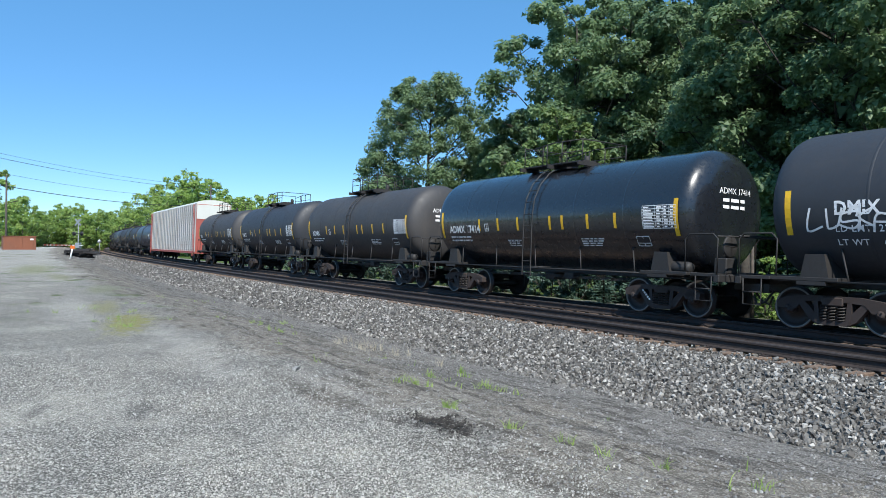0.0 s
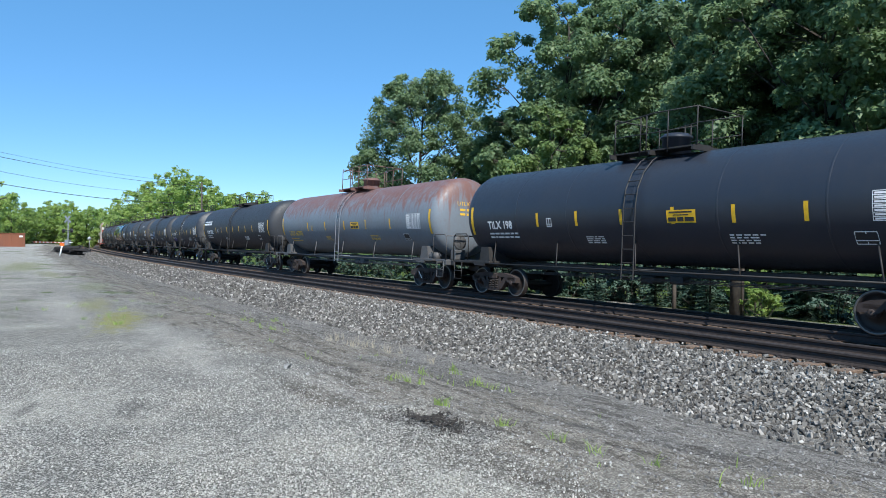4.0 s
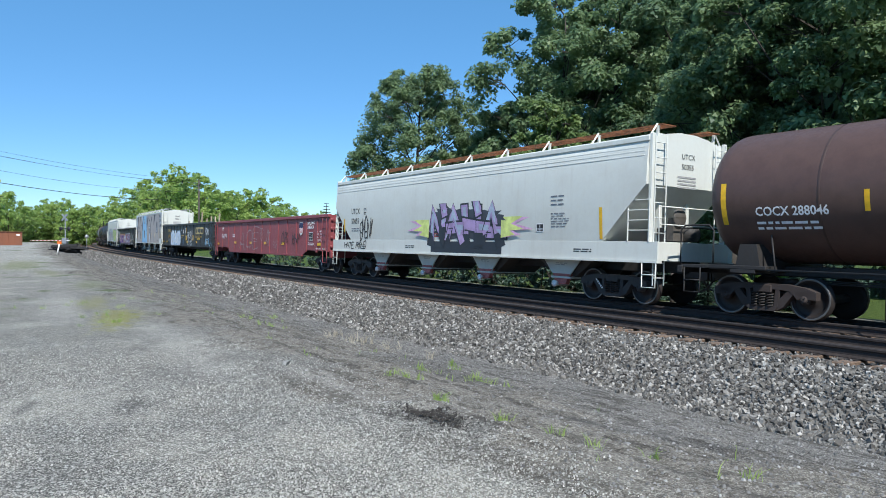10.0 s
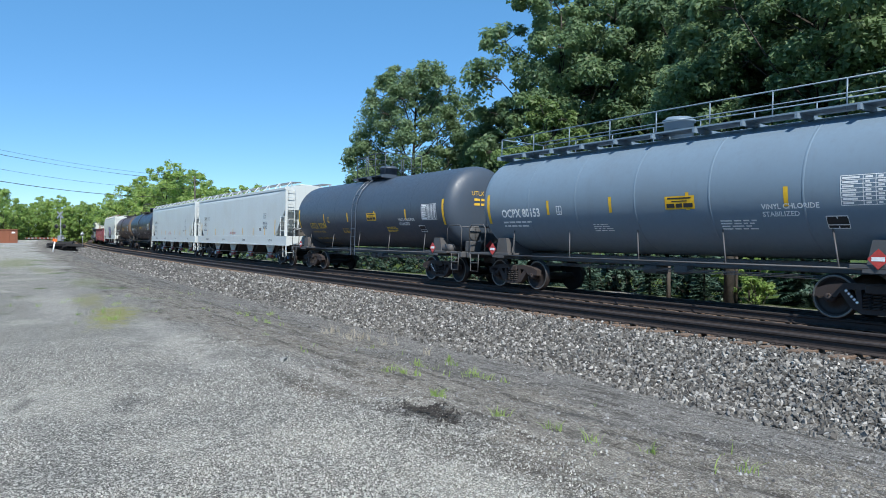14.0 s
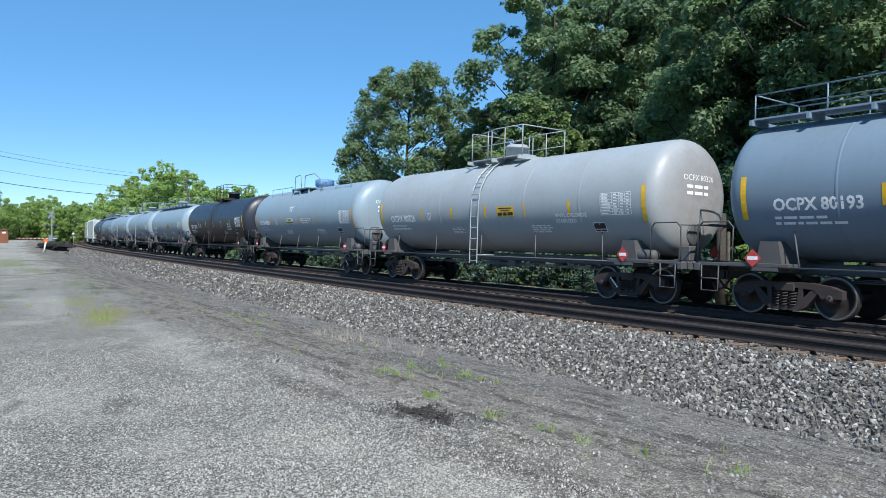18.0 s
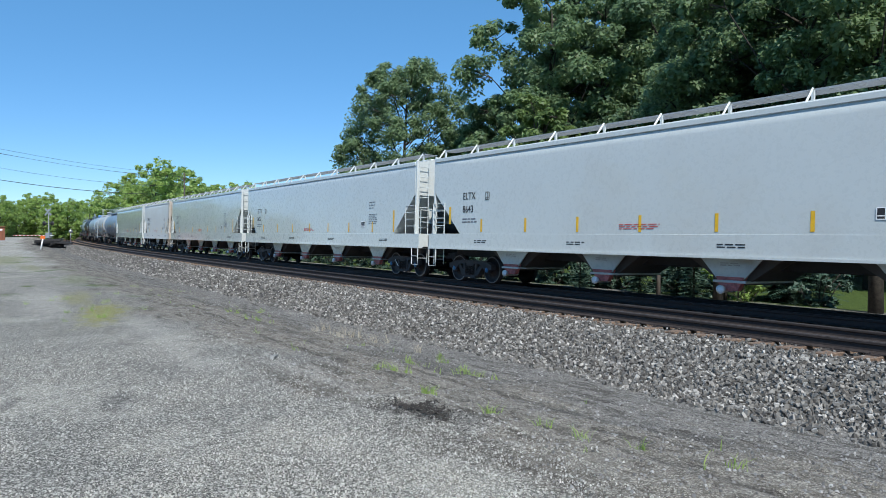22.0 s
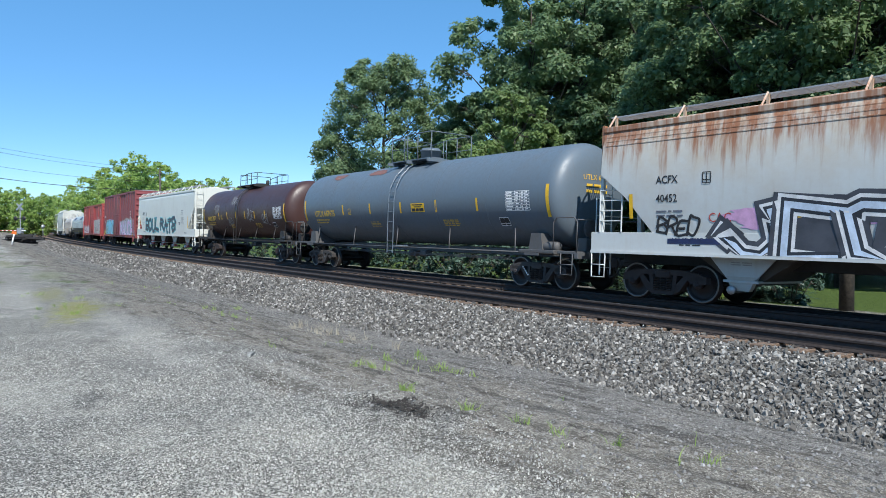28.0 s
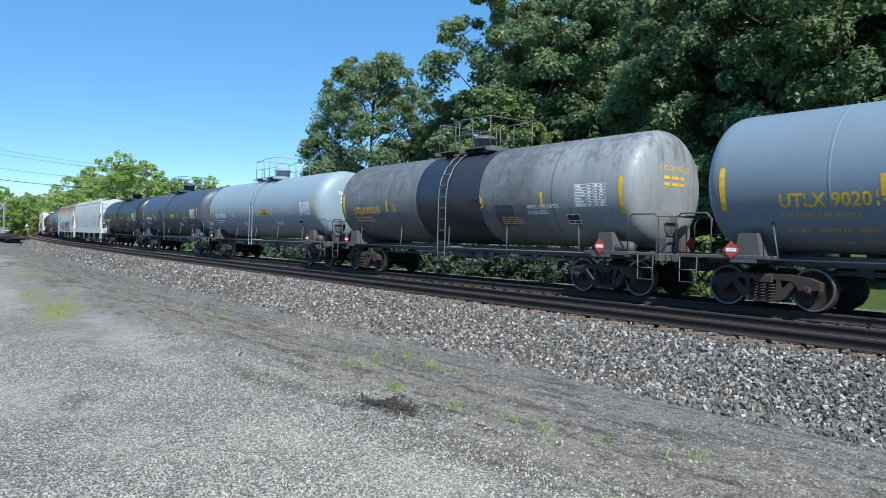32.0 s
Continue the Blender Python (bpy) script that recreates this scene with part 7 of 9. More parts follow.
def autorack(label, L, rnd):
    car = thing("autorack", label, "autorack car", None)
    xe = L / 2 - 0.7
    yw = 1.50
    body = part("body", Build().box(-xe + 0.5, xe - 0.5, -yw + 0.06, yw - 0.06, 1.0, 5.25), M["ar_panel"], car)
    rings = [[(x, yw * math.cos(a), 5.2 + 0.42 * math.sin(a)) for a in (math.pi * k / 10 for k in range(11))] for x in (-xe, 0.0, xe)]
    part("roof", Build().loft(rings, True, True, True), M["hw"], car, "pale arched roof")
    n = 26
    for i in range(n + 1):
        x = -xe + 2 * xe * i / n
        for sg in (1, -1):
            part("side_post", Build().box(x - 0.05, x + 0.05, sg * yw - 0.05, sg * yw + 0.05, 1.0, 5.25), M["ar_panel"], body)
    for k in range(9):
        z = 1.2 + 0.45 * k
        b = Build().box(-xe + 0.5, xe - 0.5, yw - 0.05, yw - 0.01, z, z + 0.36)
        part("side_panel", b, M["ar_panel"], body)
    for sg in (-1, 1):
        b = Build().box(min(sg * (xe - 0.5), sg * xe), max(sg * (xe - 0.5), sg * xe), -yw, yw, 0.95, 5.2)
        end = part("end_door", b, M["ar_red"], car, "red end doors")
        part("end_panel", Build().box(min(sg * xe, sg * (xe + 0.03)), max(sg * xe, sg * (xe + 0.03)), -yw + 0.1, yw - 0.1, 3.9, 5.15), M["hw"], end, "white upper end panel")
        part("end_ladder", ladder(sg * (xe - 0.5), sg * xe, yw + 0.1, 0.6, 5.2, 14, 0.016), M["ar_red"], car)
    part("side_sill", Build().box(-xe, xe, -yw - 0.02, yw + 0.02, 0.82, 1.04, 0.01), M["ar_red"], car)
    ends_gear(car, L, L - 7.0, "truck", False)
    return car


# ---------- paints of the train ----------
# hopper bottoms: shade under the sill put into the colour, over dirt
M["bay_shade_dirt"] = paint("bay_shade_dirt", (0.075, 0.068, 0.061), 0.75, (0.13, 0.11, 0.09), 0.8)
M["gear_grey"] = paint("worn_grey_gear", (0.085, 0.088, 0.092), 0.6, (0.10, 0.075, 0.06), 0.7)
M["ar_panel"] = paint("autorack_panel", (0.46, 0.46, 0.45), 0.5, (0.2, 0.15, 0.12), 0.8, 0.2, 0.9)
M["ar_red"] = paint("autorack_red", (0.42, 0.10, 0.08), 0.55, (0.15, 0.08, 0.06), 0.6)
M["gloss_black"] = paint("gloss_black", (0.012, 0.014, 0.018), 0.30, (0.03, 0.03, 0.03), 0.15, 0, 0.1, 0.9, 0.13, dents=0.03)
M["blk"] = paint("worn_black", (0.030, 0.034, 0.042), 0.55, (0.06, 0.06, 0.06), 0.42, 0, 0.45, seed=3)
M["blk2"] = paint("dusty_black", (0.042, 0.042, 0.045), 0.58, (0.10, 0.088, 0.076), 0.55, 0, 0.5, seed=9)
M["blk3"] = paint("blue_black", (0.024, 0.030, 0.044), 0.38, (0.06, 0.058, 0.055), 0.3, 0, 0.4, seed=14)
M["char"] = paint("charcoal", (0.055, 0.075, 0.105), 0.44, (0.075, 0.08, 0.09), 0.4, 0, 0.4, seed=18)
M["slate"] = paint("slate_grey", (0.185, 0.25, 0.315), 0.40, (0.13, 0.13, 0.13), 0.35, 0, 0.5, seed=23)
M["slate2"] = paint("dark_slate_grey", (0.115, 0.15, 0.185), 0.42, (0.12, 0.105, 0.095), 0.5, 0, 0.6, seed=24)
M["slate_rust"] = paint("rust_capped_grey", (0.18, 0.215, 0.25), 0.5, (0.17, 0.10, 0.08), 0.6, 0, 0.4, rust=0.1, seed=27, zones=(("Z", 2.9, 3.7, (0.19, 0.088, 0.066), 0.85, "run"), ("Z", 3.3, 4.1, (0.165, 0.08, 0.064), 0.8, "blot")))
M["grey"] = paint("light_grey", (0.255, 0.34, 0.40), 0.42, (0.22, 0.18, 0.15), 0.45, 0, 0.6, seed=31)
M["uramp"] = paint("patched_grey", (0.27, 0.295, 0.305), 0.5, (0.06, 0.06, 0.062), 0.7, 0, 0.6, rust=0.06, seed=39, zones=(("X", -5.6, -2.6, (0.075, 0.078, 0.085), 0.72, "blot"), ("Z", 3.3, 4.3, (0.07, 0.07, 0.072), 0.6, "run")))
M["maroon"] = paint("maroon_brown", (0.055, 0.026, 0.024), 0.4, (0.09, 0.05, 0.04), 0.5, 0, 0.5, seed=47)
M["hw"] = paint("hopper_white", (0.66, 0.675, 0.625), 0.42, (0.42, 0.37, 0.31), 0.4, 0, 0.5, seed=51, dents=0.12)
M["hw2"] = paint("hopper_pale_grey", (0.575, 0.615, 0.61), 0.40, (0.40, 0.36, 0.31), 0.35, 0, 0.4, seed=55, dents=0.12)
M["hw3"] = paint("hopper_glossy_white", (0.56, 0.595, 0.585), 0.28, (0.45, 0.42, 0.38), 0.25, 0, 0.3, 0.8, 0.07, seed=59, dents=0.05)
M["hbuff"] = paint("hopper_buff_grey", (0.50, 0.48, 0.44), 0.5, (0.30, 0.25, 0.19), 0.6, 0, 0.7, seed=63)
M["hcb"] = paint("hopper_stained_grey", (0.60, 0.63, 0.61), 0.45, (0.40, 0.35, 0.28), 0.4, 0, 0.35, seed=67, zones=(("X", -7.6, -8.8, (0.46, 0.36, 0.24), 0.35, "blot"),))
M["hwf"] = paint("hopper_white_stained_end", (0.62, 0.635, 0.625), 0.42, (0.42, 0.37, 0.31), 0.4, 0, 0.4, seed=53, zones=(("X", -4.8, -6.0, (0.36, 0.25, 0.15), 0.7, "blot"),))
M["grey_end"] = paint("pale_grey_rusty_end", (0.36, 0.40, 0.42), 0.42, (0.24, 0.19, 0.15), 0.4, 0, 0.5, seed=36, zones=(("X", -6.6, -7.8, (0.20, 0.10, 0.06), 0.55, "blot"),))
# rear end paler grey: light on the tank head put into the colour
M["blk_end"] = paint("blue_black_lit_end", (0.028, 0.034, 0.046), 0.55, (0.06, 0.058, 0.055), 0.3, 0, 0.4, seed=14, zones=(("X", -5.4, -5.9, (0.17, 0.165, 0.155), 0.75, "blot"),))
M["brown2"] = paint("patchy_brown", (0.060, 0.034, 0.028), 0.42, (0.10, 0.07, 0.055), 0.6, 0, 0.5, seed=44, zones=(("X", -6.2, -7.2, (0.20, 0.14, 0.095), 0.7, "blot"), ("X", 2.4, 2.9, (0.13, 0.075, 0.06), 0.6, "blot")))
M["pinkgrey"] = plain("sprayed_warm_grey", (0.40, 0.365, 0.345), 0.6, 0, 0.06, 1.2)
M["slatedark"] = plain("sprayed_slate", (0.085, 0.09, 0.105), 0.6, 0, 0.12, 2)
M["skyfill"] = plain("sprayed_light_blue", (0.27, 0.50, 0.72), 0.6, 0, 0.06, 1.5)
M["palefill"] = plain("sprayed_pale_blue", (0.55, 0.60, 0.68), 0.6, 0, 0.06, 1.5)
M["hrust"] = paint("hopper_rust_streaked", (0.56, 0.585, 0.575), 0.5, (0.40, 0.33, 0.26), 0.5, 0, 0.5, seed=71, zones=(("Z", 2.6, 4.3, (0.55, 0.43, 0.28), 0.7, "blot"), ("Z", 3.2, 4.2, (0.29, 0.115, 0.05), 0.95, "run")))
M["goblack"] = paint("gondola_black", (0.019, 0.021, 0.026), 0.40, (0.038, 0.035, 0.034), 0.45, 0, 0.6, seed=75)
M["gobluish"] = paint("gondola_weathered_black", (0.022, 0.028, 0.034), 0.45, (0.05, 0.045, 0.042), 0.6, 0, 0.7, seed=79)
M["gored"] = paint("oxide_red", (0.27, 0.062, 0.07), 0.5, (0.10, 0.05, 0.045), 0.5, 0, 0.5, seed=83)
M["bxred"] = paint("boxcar_red", (0.34, 0.058, 0.057), 0.45, (0.14, 0.05, 0.04), 0.45, 0, 0.5, seed=87)
M["bxmaroon"] = paint("boxcar_maroon", (0.22, 0.055, 0.06), 0.5, (0.10, 0.05, 0.045), 0.5, 0, 0.5, seed=91)
M["hoodw"] = paint("hood_white", (0.50, 0.49, 0.45), 0.5, (0.20, 0.08, 0.06), 0.8, 0, 0.7, rust=0.45, seed=95)
M["hoodb"] = paint("hood_pale_blue", (0.38, 0.445, 0.45), 0.45, (0.34, 0.24, 0.15), 0.55, 0, 0.5, rust=0.1, seed=99)
M["worn_edge"] = plain("worn_flange_edge", (0.13, 0.07, 0.065), 0.6, 0.2, 0.5, 9)
M["coilgrey"] = paint("coil_frame_grey", (0.27, 0.265, 0.245), 0.55, (0.2, 0.12, 0.08), 0.7, 0, 0.8, rust=0.2, seed=103)
M["coilblk"] = paint("coil_frame_black", (0.024, 0.025, 0.029), 0.5, (0.075, 0.04, 0.03), 0.6, 0, 0.7, seed=107)
for nm, c in (("sp_lilac", (0.42, 0.30, 0.52)), ("sp_blue", (0.22, 0.42, 0.66)), ("sp_pale", (0.40, 0.47, 0.58)), ("sp_green", (0.26, 0.46, 0.20)), ("sp_purple", (0.065, 0.03, 0.20)), ("sp_orange", (0.72, 0.30, 0.03)),
              ("sp_teal", (0.10, 0.50, 0.55)), ("sp_grey", (0.35, 0.33, 0.31)), ("sp_white", (0.72, 0.72, 0.72)), ("sp_pink", (0.62, 0.36, 0.56)), ("sp_sky", (0.28, 0.52, 0.72)), ("sp_dark", (0.06, 0.065, 0.08)),
              ("sp_red", (0.30, 0.05, 0.07)), ("sp_lime", (0.62, 0.70, 0.22)), ("sp_violet", (0.16, 0.035, 0.20)), ("sp_steel", (0.10, 0.20, 0.36)), ("sp_cream", (0.62, 0.58, 0.52)), ("sp_bluewhite", (0.55, 0.64, 0.76)), ("sp_ink", (0.03, 0.035, 0.045)), ("sp_steelgrey", (0.14, 0.16, 0.18)), ("sp_mint", (0.34, 0.58, 0.58))):
    M[nm] = plain("spray_" + nm[3:], c, 0.5, 0, 0.22, 2.5)


# ---------- the train, in running order ----------
SPEED = ((0.0, 26.0), (2.0, 25.6), (3.5, 25.0), (5.0, 24.75), (10.0, 24.75), (13.5, 25.2), (20.0, 25.45), (32.0, 26.2))


def run_of(t):
    """Metres the train has gone at t."""
    d = 0.0
    for (ta, va), (tb, vb) in zip(SPEED, SPEED[1:]):
        if t <= ta:
            break
        te = min(t, tb)
        ve = va + (vb - va) * (te - ta) / (tb - ta)
        d += (va + ve) / 2 * (te - ta)
    return d


TRAIN = []          # (car, metres by which its middle lies behind the start)
rt = random.Random(17)


def put(car, c0, c1):
    TRAIN.append((car, (c0 + c1) / 2 + 0.15))
    return car


def logo_bars(car, x, wall, z, w, h, mat, skew=0.25, n=5):
    """Slanted bars of a railway's emblem."""
    b = Build()
    pl = wall(z)
    for i in range(n):
        z0 = h * i / n
        z1 = z0 + h / n * 0.55
        b.add([pl(x - skew * z0, z0), pl(x - w - skew * z0 * 0.4, z0), pl(x - w - skew * z1 * 0.4, z1), pl(x - skew * z1, z1)], [(0, 1, 2, 3)])
    return part("emblem", b, M[mat], car, "slanted-bar railway emblem")


def blob(car, x, wall, z, w, h, mat, rnd, name="sprayed_cloud"):
    """An uneven sprayed patch."""
    pl = wall(z)
    b = Build()
    n = 44
    pts = []
    for i in range(n):
        a = 2 * math.pi * i / n
        k = 0.94 + 0.10 * math.sin(3 * a + x) + 0.14 * rnd.uniform(-1, 1)
        c, s_ = math.cos(a), math.sin(a)
        pts.append(pl(x - w / 2 - w / 2 * k * math.copysign(abs(c) ** 0.75, c), h / 2 + h / 2 * k * math.copysign(abs(s_) ** 0.75, s_)))
    b.add([(p[0], p[1] - 0.003, p[2]) for p in pts], [tuple(range(n))])
    return part(name, b, M[mat], car)


M["faded_gold"] = plain("faded_gold_paint", (0.50, 0.38, 0.17), 0.6, 0, 0.35, 3)
M["rust_run"] = plain("rust_stain", (0.22, 0.085, 0.035), 0.8, 0, 0.5, 5)


# front part: black tanks and the autorack
c = -90.2
for i in range(9):
    put(tank_car("black tank car far ahead in the train", 16.7, 1.5, M["blk"] if i % 3 else M["char"], "", "white", rt, dome="low", stripes=5), c - 16.7, c)
    c -= 16.7
put(autorack("tall autorack with weathered pale ribbed sides and red ends", 27.2, rt), -90.2, -63.0)
put(tank_car("black tank car with white markings", 13.2, 1.60, M["blk2"], "TILX", "white", rt), -63.0, -50.0)
put(tank_car("dusty black tank car with white markings", 13.2, 1.60, M["blk"], "NATX", "white", rt), -50.0, -37.0)
put(tank_car("dusty grey-black tank car with yellow stripes", 13.4, 1.60, M["blk2"], "ADMX", "white", rt), -37.0, -23.6)
put(tank_car("glossy clean black tank car with white markings", 13.4, 1.60, M["gloss_black"], "ADMX 17414", "white", rt), -23.6, -10.1)
put(tank_car("black tank car with yellow stripes and a sprayed tag", 13.5, 1.60, M["blk"], "DMIX 190230", "white", rt, stripes=5, mark_size=0.38, mark_z=-0.28, mark_x=4.35, words=(("LD LMT  221200 LB", -0.34, 0.2), ("LT WT    64800 LB", -0.6, 0.2)),
             extra=lambda car, h, r, zc: tag(car, "LUSKF", h - 1.1, on_tank(r, zc, zc - 0.55), 1.6, 0.36, "white", rt, 0.022)), -10.1, 3.5)


def corn(car, h, r, zc):
    letters(car, "CORN SYRUP", 0.22, -h * 0.42, on_tank(r, zc, zc + 0.52), "white", 0.003)


put(tank_car("dusty black tank car lettered corn syrup", 13.5, 1.60, M["blk2"], "VTGX 17482", "white", rt, stripes=5, panel=[(2.6, -0.1, 0.25, 0.35, "char"), (-0.9, -0.1, 0.3, 0.4, "char")], extra=corn), 3.5, 17.0)


def tag_a(car, h, r, zc):
    tag(car, "NIDE", h * 0.45, on_tank(r, zc, zc - 0.55), 1.2, 0.5, "sp_blue", rt, 0.022)


put(tank_car("black tank car with white data table", 13.3, 1.60, M["blk"], "TILX 170952", "white", rt, stripes=5, extra=tag_a), 17.0, 30.3)


def tag_b(car, h, r, zc):
    blob(car, h * 0.75, lambda z: on_tank(r, zc, z, 0.012), zc - 1.0, 1.0, 0.36, "sp_purple", rt)
    tag(car, "ECO", h * 0.14, on_tank(r, zc, zc - 0.35), 0.9, 0.8, "sp_cream", rt, 0.022)
    tag(car, "LX", h * 0.1, on_tank(r, zc, zc + 0.5), 0.5, 0.3, "sp_white", rt, 0.016)


put(tank_car("black tank car with a sprayed tag, its rear end coloured as lit", 13.4, 1.60, M["blk_end"], "TILX 170900", "white", rt, stripes=5, tone="truck", blue=True, extra=tag_b), 30.3, 43.7)


def procor(car, h, r, zc):
    pl = on_tank(r, zc, zc + 0.14)
    for k in range(6):
        x = h - 0.85 - 0.36 * k
        b = Build().add([pl(x, 0), pl(x - 0.29, 0), pl(x - 0.37, 0.3), pl(x - 0.08, 0.3)], [(0, 1, 2, 3)])
        em = part("emblem_block", b, M["white"], car, "white slanted block of the owner's emblem")


put(tank_car("long black tank car with a white emblem", 18.5, 1.55, M["blk"], "PROX 76242", "white", rt, stripes=7, tone="truck", extra=procor), 43.7, 62.2)


M["rustcap"] = paint("rust_top", (0.20, 0.085, 0.062), 0.65, (0.14, 0.12, 0.115), 0.95, 0, 0.6, seed=6)
put(tank_car("long grey tank car with a rust-red top", 18.6, 1.55, M["slate_rust"], "UTLX 667803", "gold", rt, mark_z=-0.70, mark_x=7.0, stripes=5, gear="gear_grey", dome="tall", phone="y"), 62.2, 80.8)
put(tank_car("black tank car with white markings", 17.4, 1.5, M["blk3"], "TILX 198", "white", rt, stripes=6, dome="tall", phone="y"), 80.8, 98.2)
put(tank_car("black tank car with white markings", 17.5, 1.5, M["blk"], "COCX 30542", "white", rt, stripes=6, dome="tall"), 98.2, 115.7)


def graf1(car, xe, wall):
    blob(car, 5.7, wall, 1.55, 6.9, 1.0, "sp_red", rt)
    graffiti(car, "SDM", 5.6, -1.3, 1.3, 3.0, wall, "sp_pale", "sp_dark", rt, "sp_bluewhite", accent="sp_grey", fat=0.14)
    blob(car, -2.3, wall, 1.72, 6.0, 1.4, "sp_pink", rt)
    graffiti(car, "FOUR", -2.7, -7.3, 1.3, 2.85, wall, "sp_green", "sp_dark", rt, accent="sp_lime", fat=0.16)
    tag(car, "21", -1.6, wall(2.5), 0.4, 0.4, "red", rt, 0.02)
    tag(car, "3621", -7.4, wall(2.55), 0.7, 0.35, "sp_dark", rt, 0.018)
    for z, wd in ((3.5, "ROS"), (3.2, "CES"), (2.9, "LNE")):
        tag(car, wd, xe - 0.25, wall(z), 0.6, 0.24, "black", rt, 0.012)


put(hopper_car("white covered hopper with colourful sprayed lettering", 20.6, M["hw"], "TILX 623429", "black", rt, extra=graf1, stripes=0, gates="hw"), 115.7, 136.5)


def graf2(car, xe, wall):
    logo_bars(car, xe - 0.95, wall, 2.26, 0.62, 0.40, "white")
    logo_bars(car, xe - 2.2, wall, 2.26, 1.1, 0.36, "white", 0.3, 3)
    letters(car, "202307", 0.36, xe - 2.1, wall(1.66), "white", 0.004)
    small_print(car, xe - 2.1, wall(1.48), 2, 0.5, "white", rt, 0.07, 0.14)
    letters(car, "NS", 0.36, xe - 0.95, wall(1.66), "white", 0.004)
    tag(car, "RFM", xe - 0.75, wall(1.98), 0.75, 0.3, "sp_white", rt, 0.02)
    tag(car, "CHEDI", xe - 2.15, wall(2.02), 1.0, 0.24, "sp_white", rt, 0.016)
    for k in range(46):      # orange halo dots round the letters
        x = 6.9 - 6.3 * k / 45 + rt.uniform(-0.1, 0.1)
        r_ = rt.uniform(0.03, 0.10)
        zz = 2.06 + 0.2 * math.sin(k * 1.9)
        shape(car, [(x + r_ * math.cos(a * 0.7854), zz + r_ * math.sin(a * 0.7854)) for a in range(8)], 1.5500 + 0.0001 * k, "sp_orange")
    graffiti(car, "DUMER", 6.4, 2.1, 0.98, 2.05, wall, "sp_purple", "sp_white", rt, "sp_orange", fat=0.17, accent="sp_violet", low=0.84)
    graffiti(car, "ASE", 2.0, 0.75, 1.0, 2.0, wall, "sp_purple", "sp_white", rt, "sp_orange", fat=0.15, low=0.84)
    for x, zz in ((6.45, 0.86), (4.9, 0.82), (3.6, 0.80), (2.2, 0.84), (-1.0, 0.82), (-2.4, 0.82), (-4.0, 0.80), (-5.1, 0.82)):
        shape(car, [(x + 0.2, zz), (x - 0.16, zz), (x - 0.2, 1.2), (x + 0.22, 1.2)], 1.5575, "sp_purple" if x > 0 else "sp_red")
        shape(car, [(x + 0.2, zz), (x - 0.16, zz), (x - 0.16, zz + 0.06), (x + 0.2, zz + 0.06)], 1.5590, "sp_white")
    graffiti(car, "ROS", 0.55, -0.35, 1.2, 2.05, wall, "sp_white", "sp_sky", rt, fat=0.13, low=0.84)
    graffiti(car, "BREAD", -0.5, -5.3, 0.95, 2.2, wall, "sp_steel", "sp_white", rt, fat=0.17, accent="sp_red", low=0.84)
    for k in range(44):
        x, zz, r_ = rt.uniform(-5.2, -0.6), rt.uniform(1.1, 2.05), rt.uniform(0.025, 0.07)
        shape(car, [(x + r_ * math.cos(a * 1.0472), zz + r_ * math.sin(a * 1.0472)) for a in range(6)], 1.5665 + 0.0001 * k, ("sp_mint", "sp_sky", "sp_orange", "sp_teal")[k % 4])
    tag(car, "SIE", -5.8, wall(1.1), 1.2, 1.05, "sp_white", rt, 0.03)
    tag(car, "SIE", -7.2, wall(1.0), 1.15, 1.15, "sp_white", rt, 0.034)
    tag(car, "HAX", -8.5, wall(2.0), 0.85, 0.3, "sp_white", rt, 0.026)
    letters(car, "G123", 0.22, -9.0, wall(1.5), "white", 0.003)
    for fx in (0.93, 0.62, 0.3, 0.0, -0.3, -0.62, -0.93):
        patch(car, xe * fx, xe * fx - 0.42, wall(1.22), 0, 0.18, "yellow", "reflector_stripe", steps=1)


put(gondola("black gondola covered in bright sprayed lettering", 20.9, M["goblack"], rt, 3.0, 0.9, 15, "truck", True, True, graf2), 136.5, 157.4)


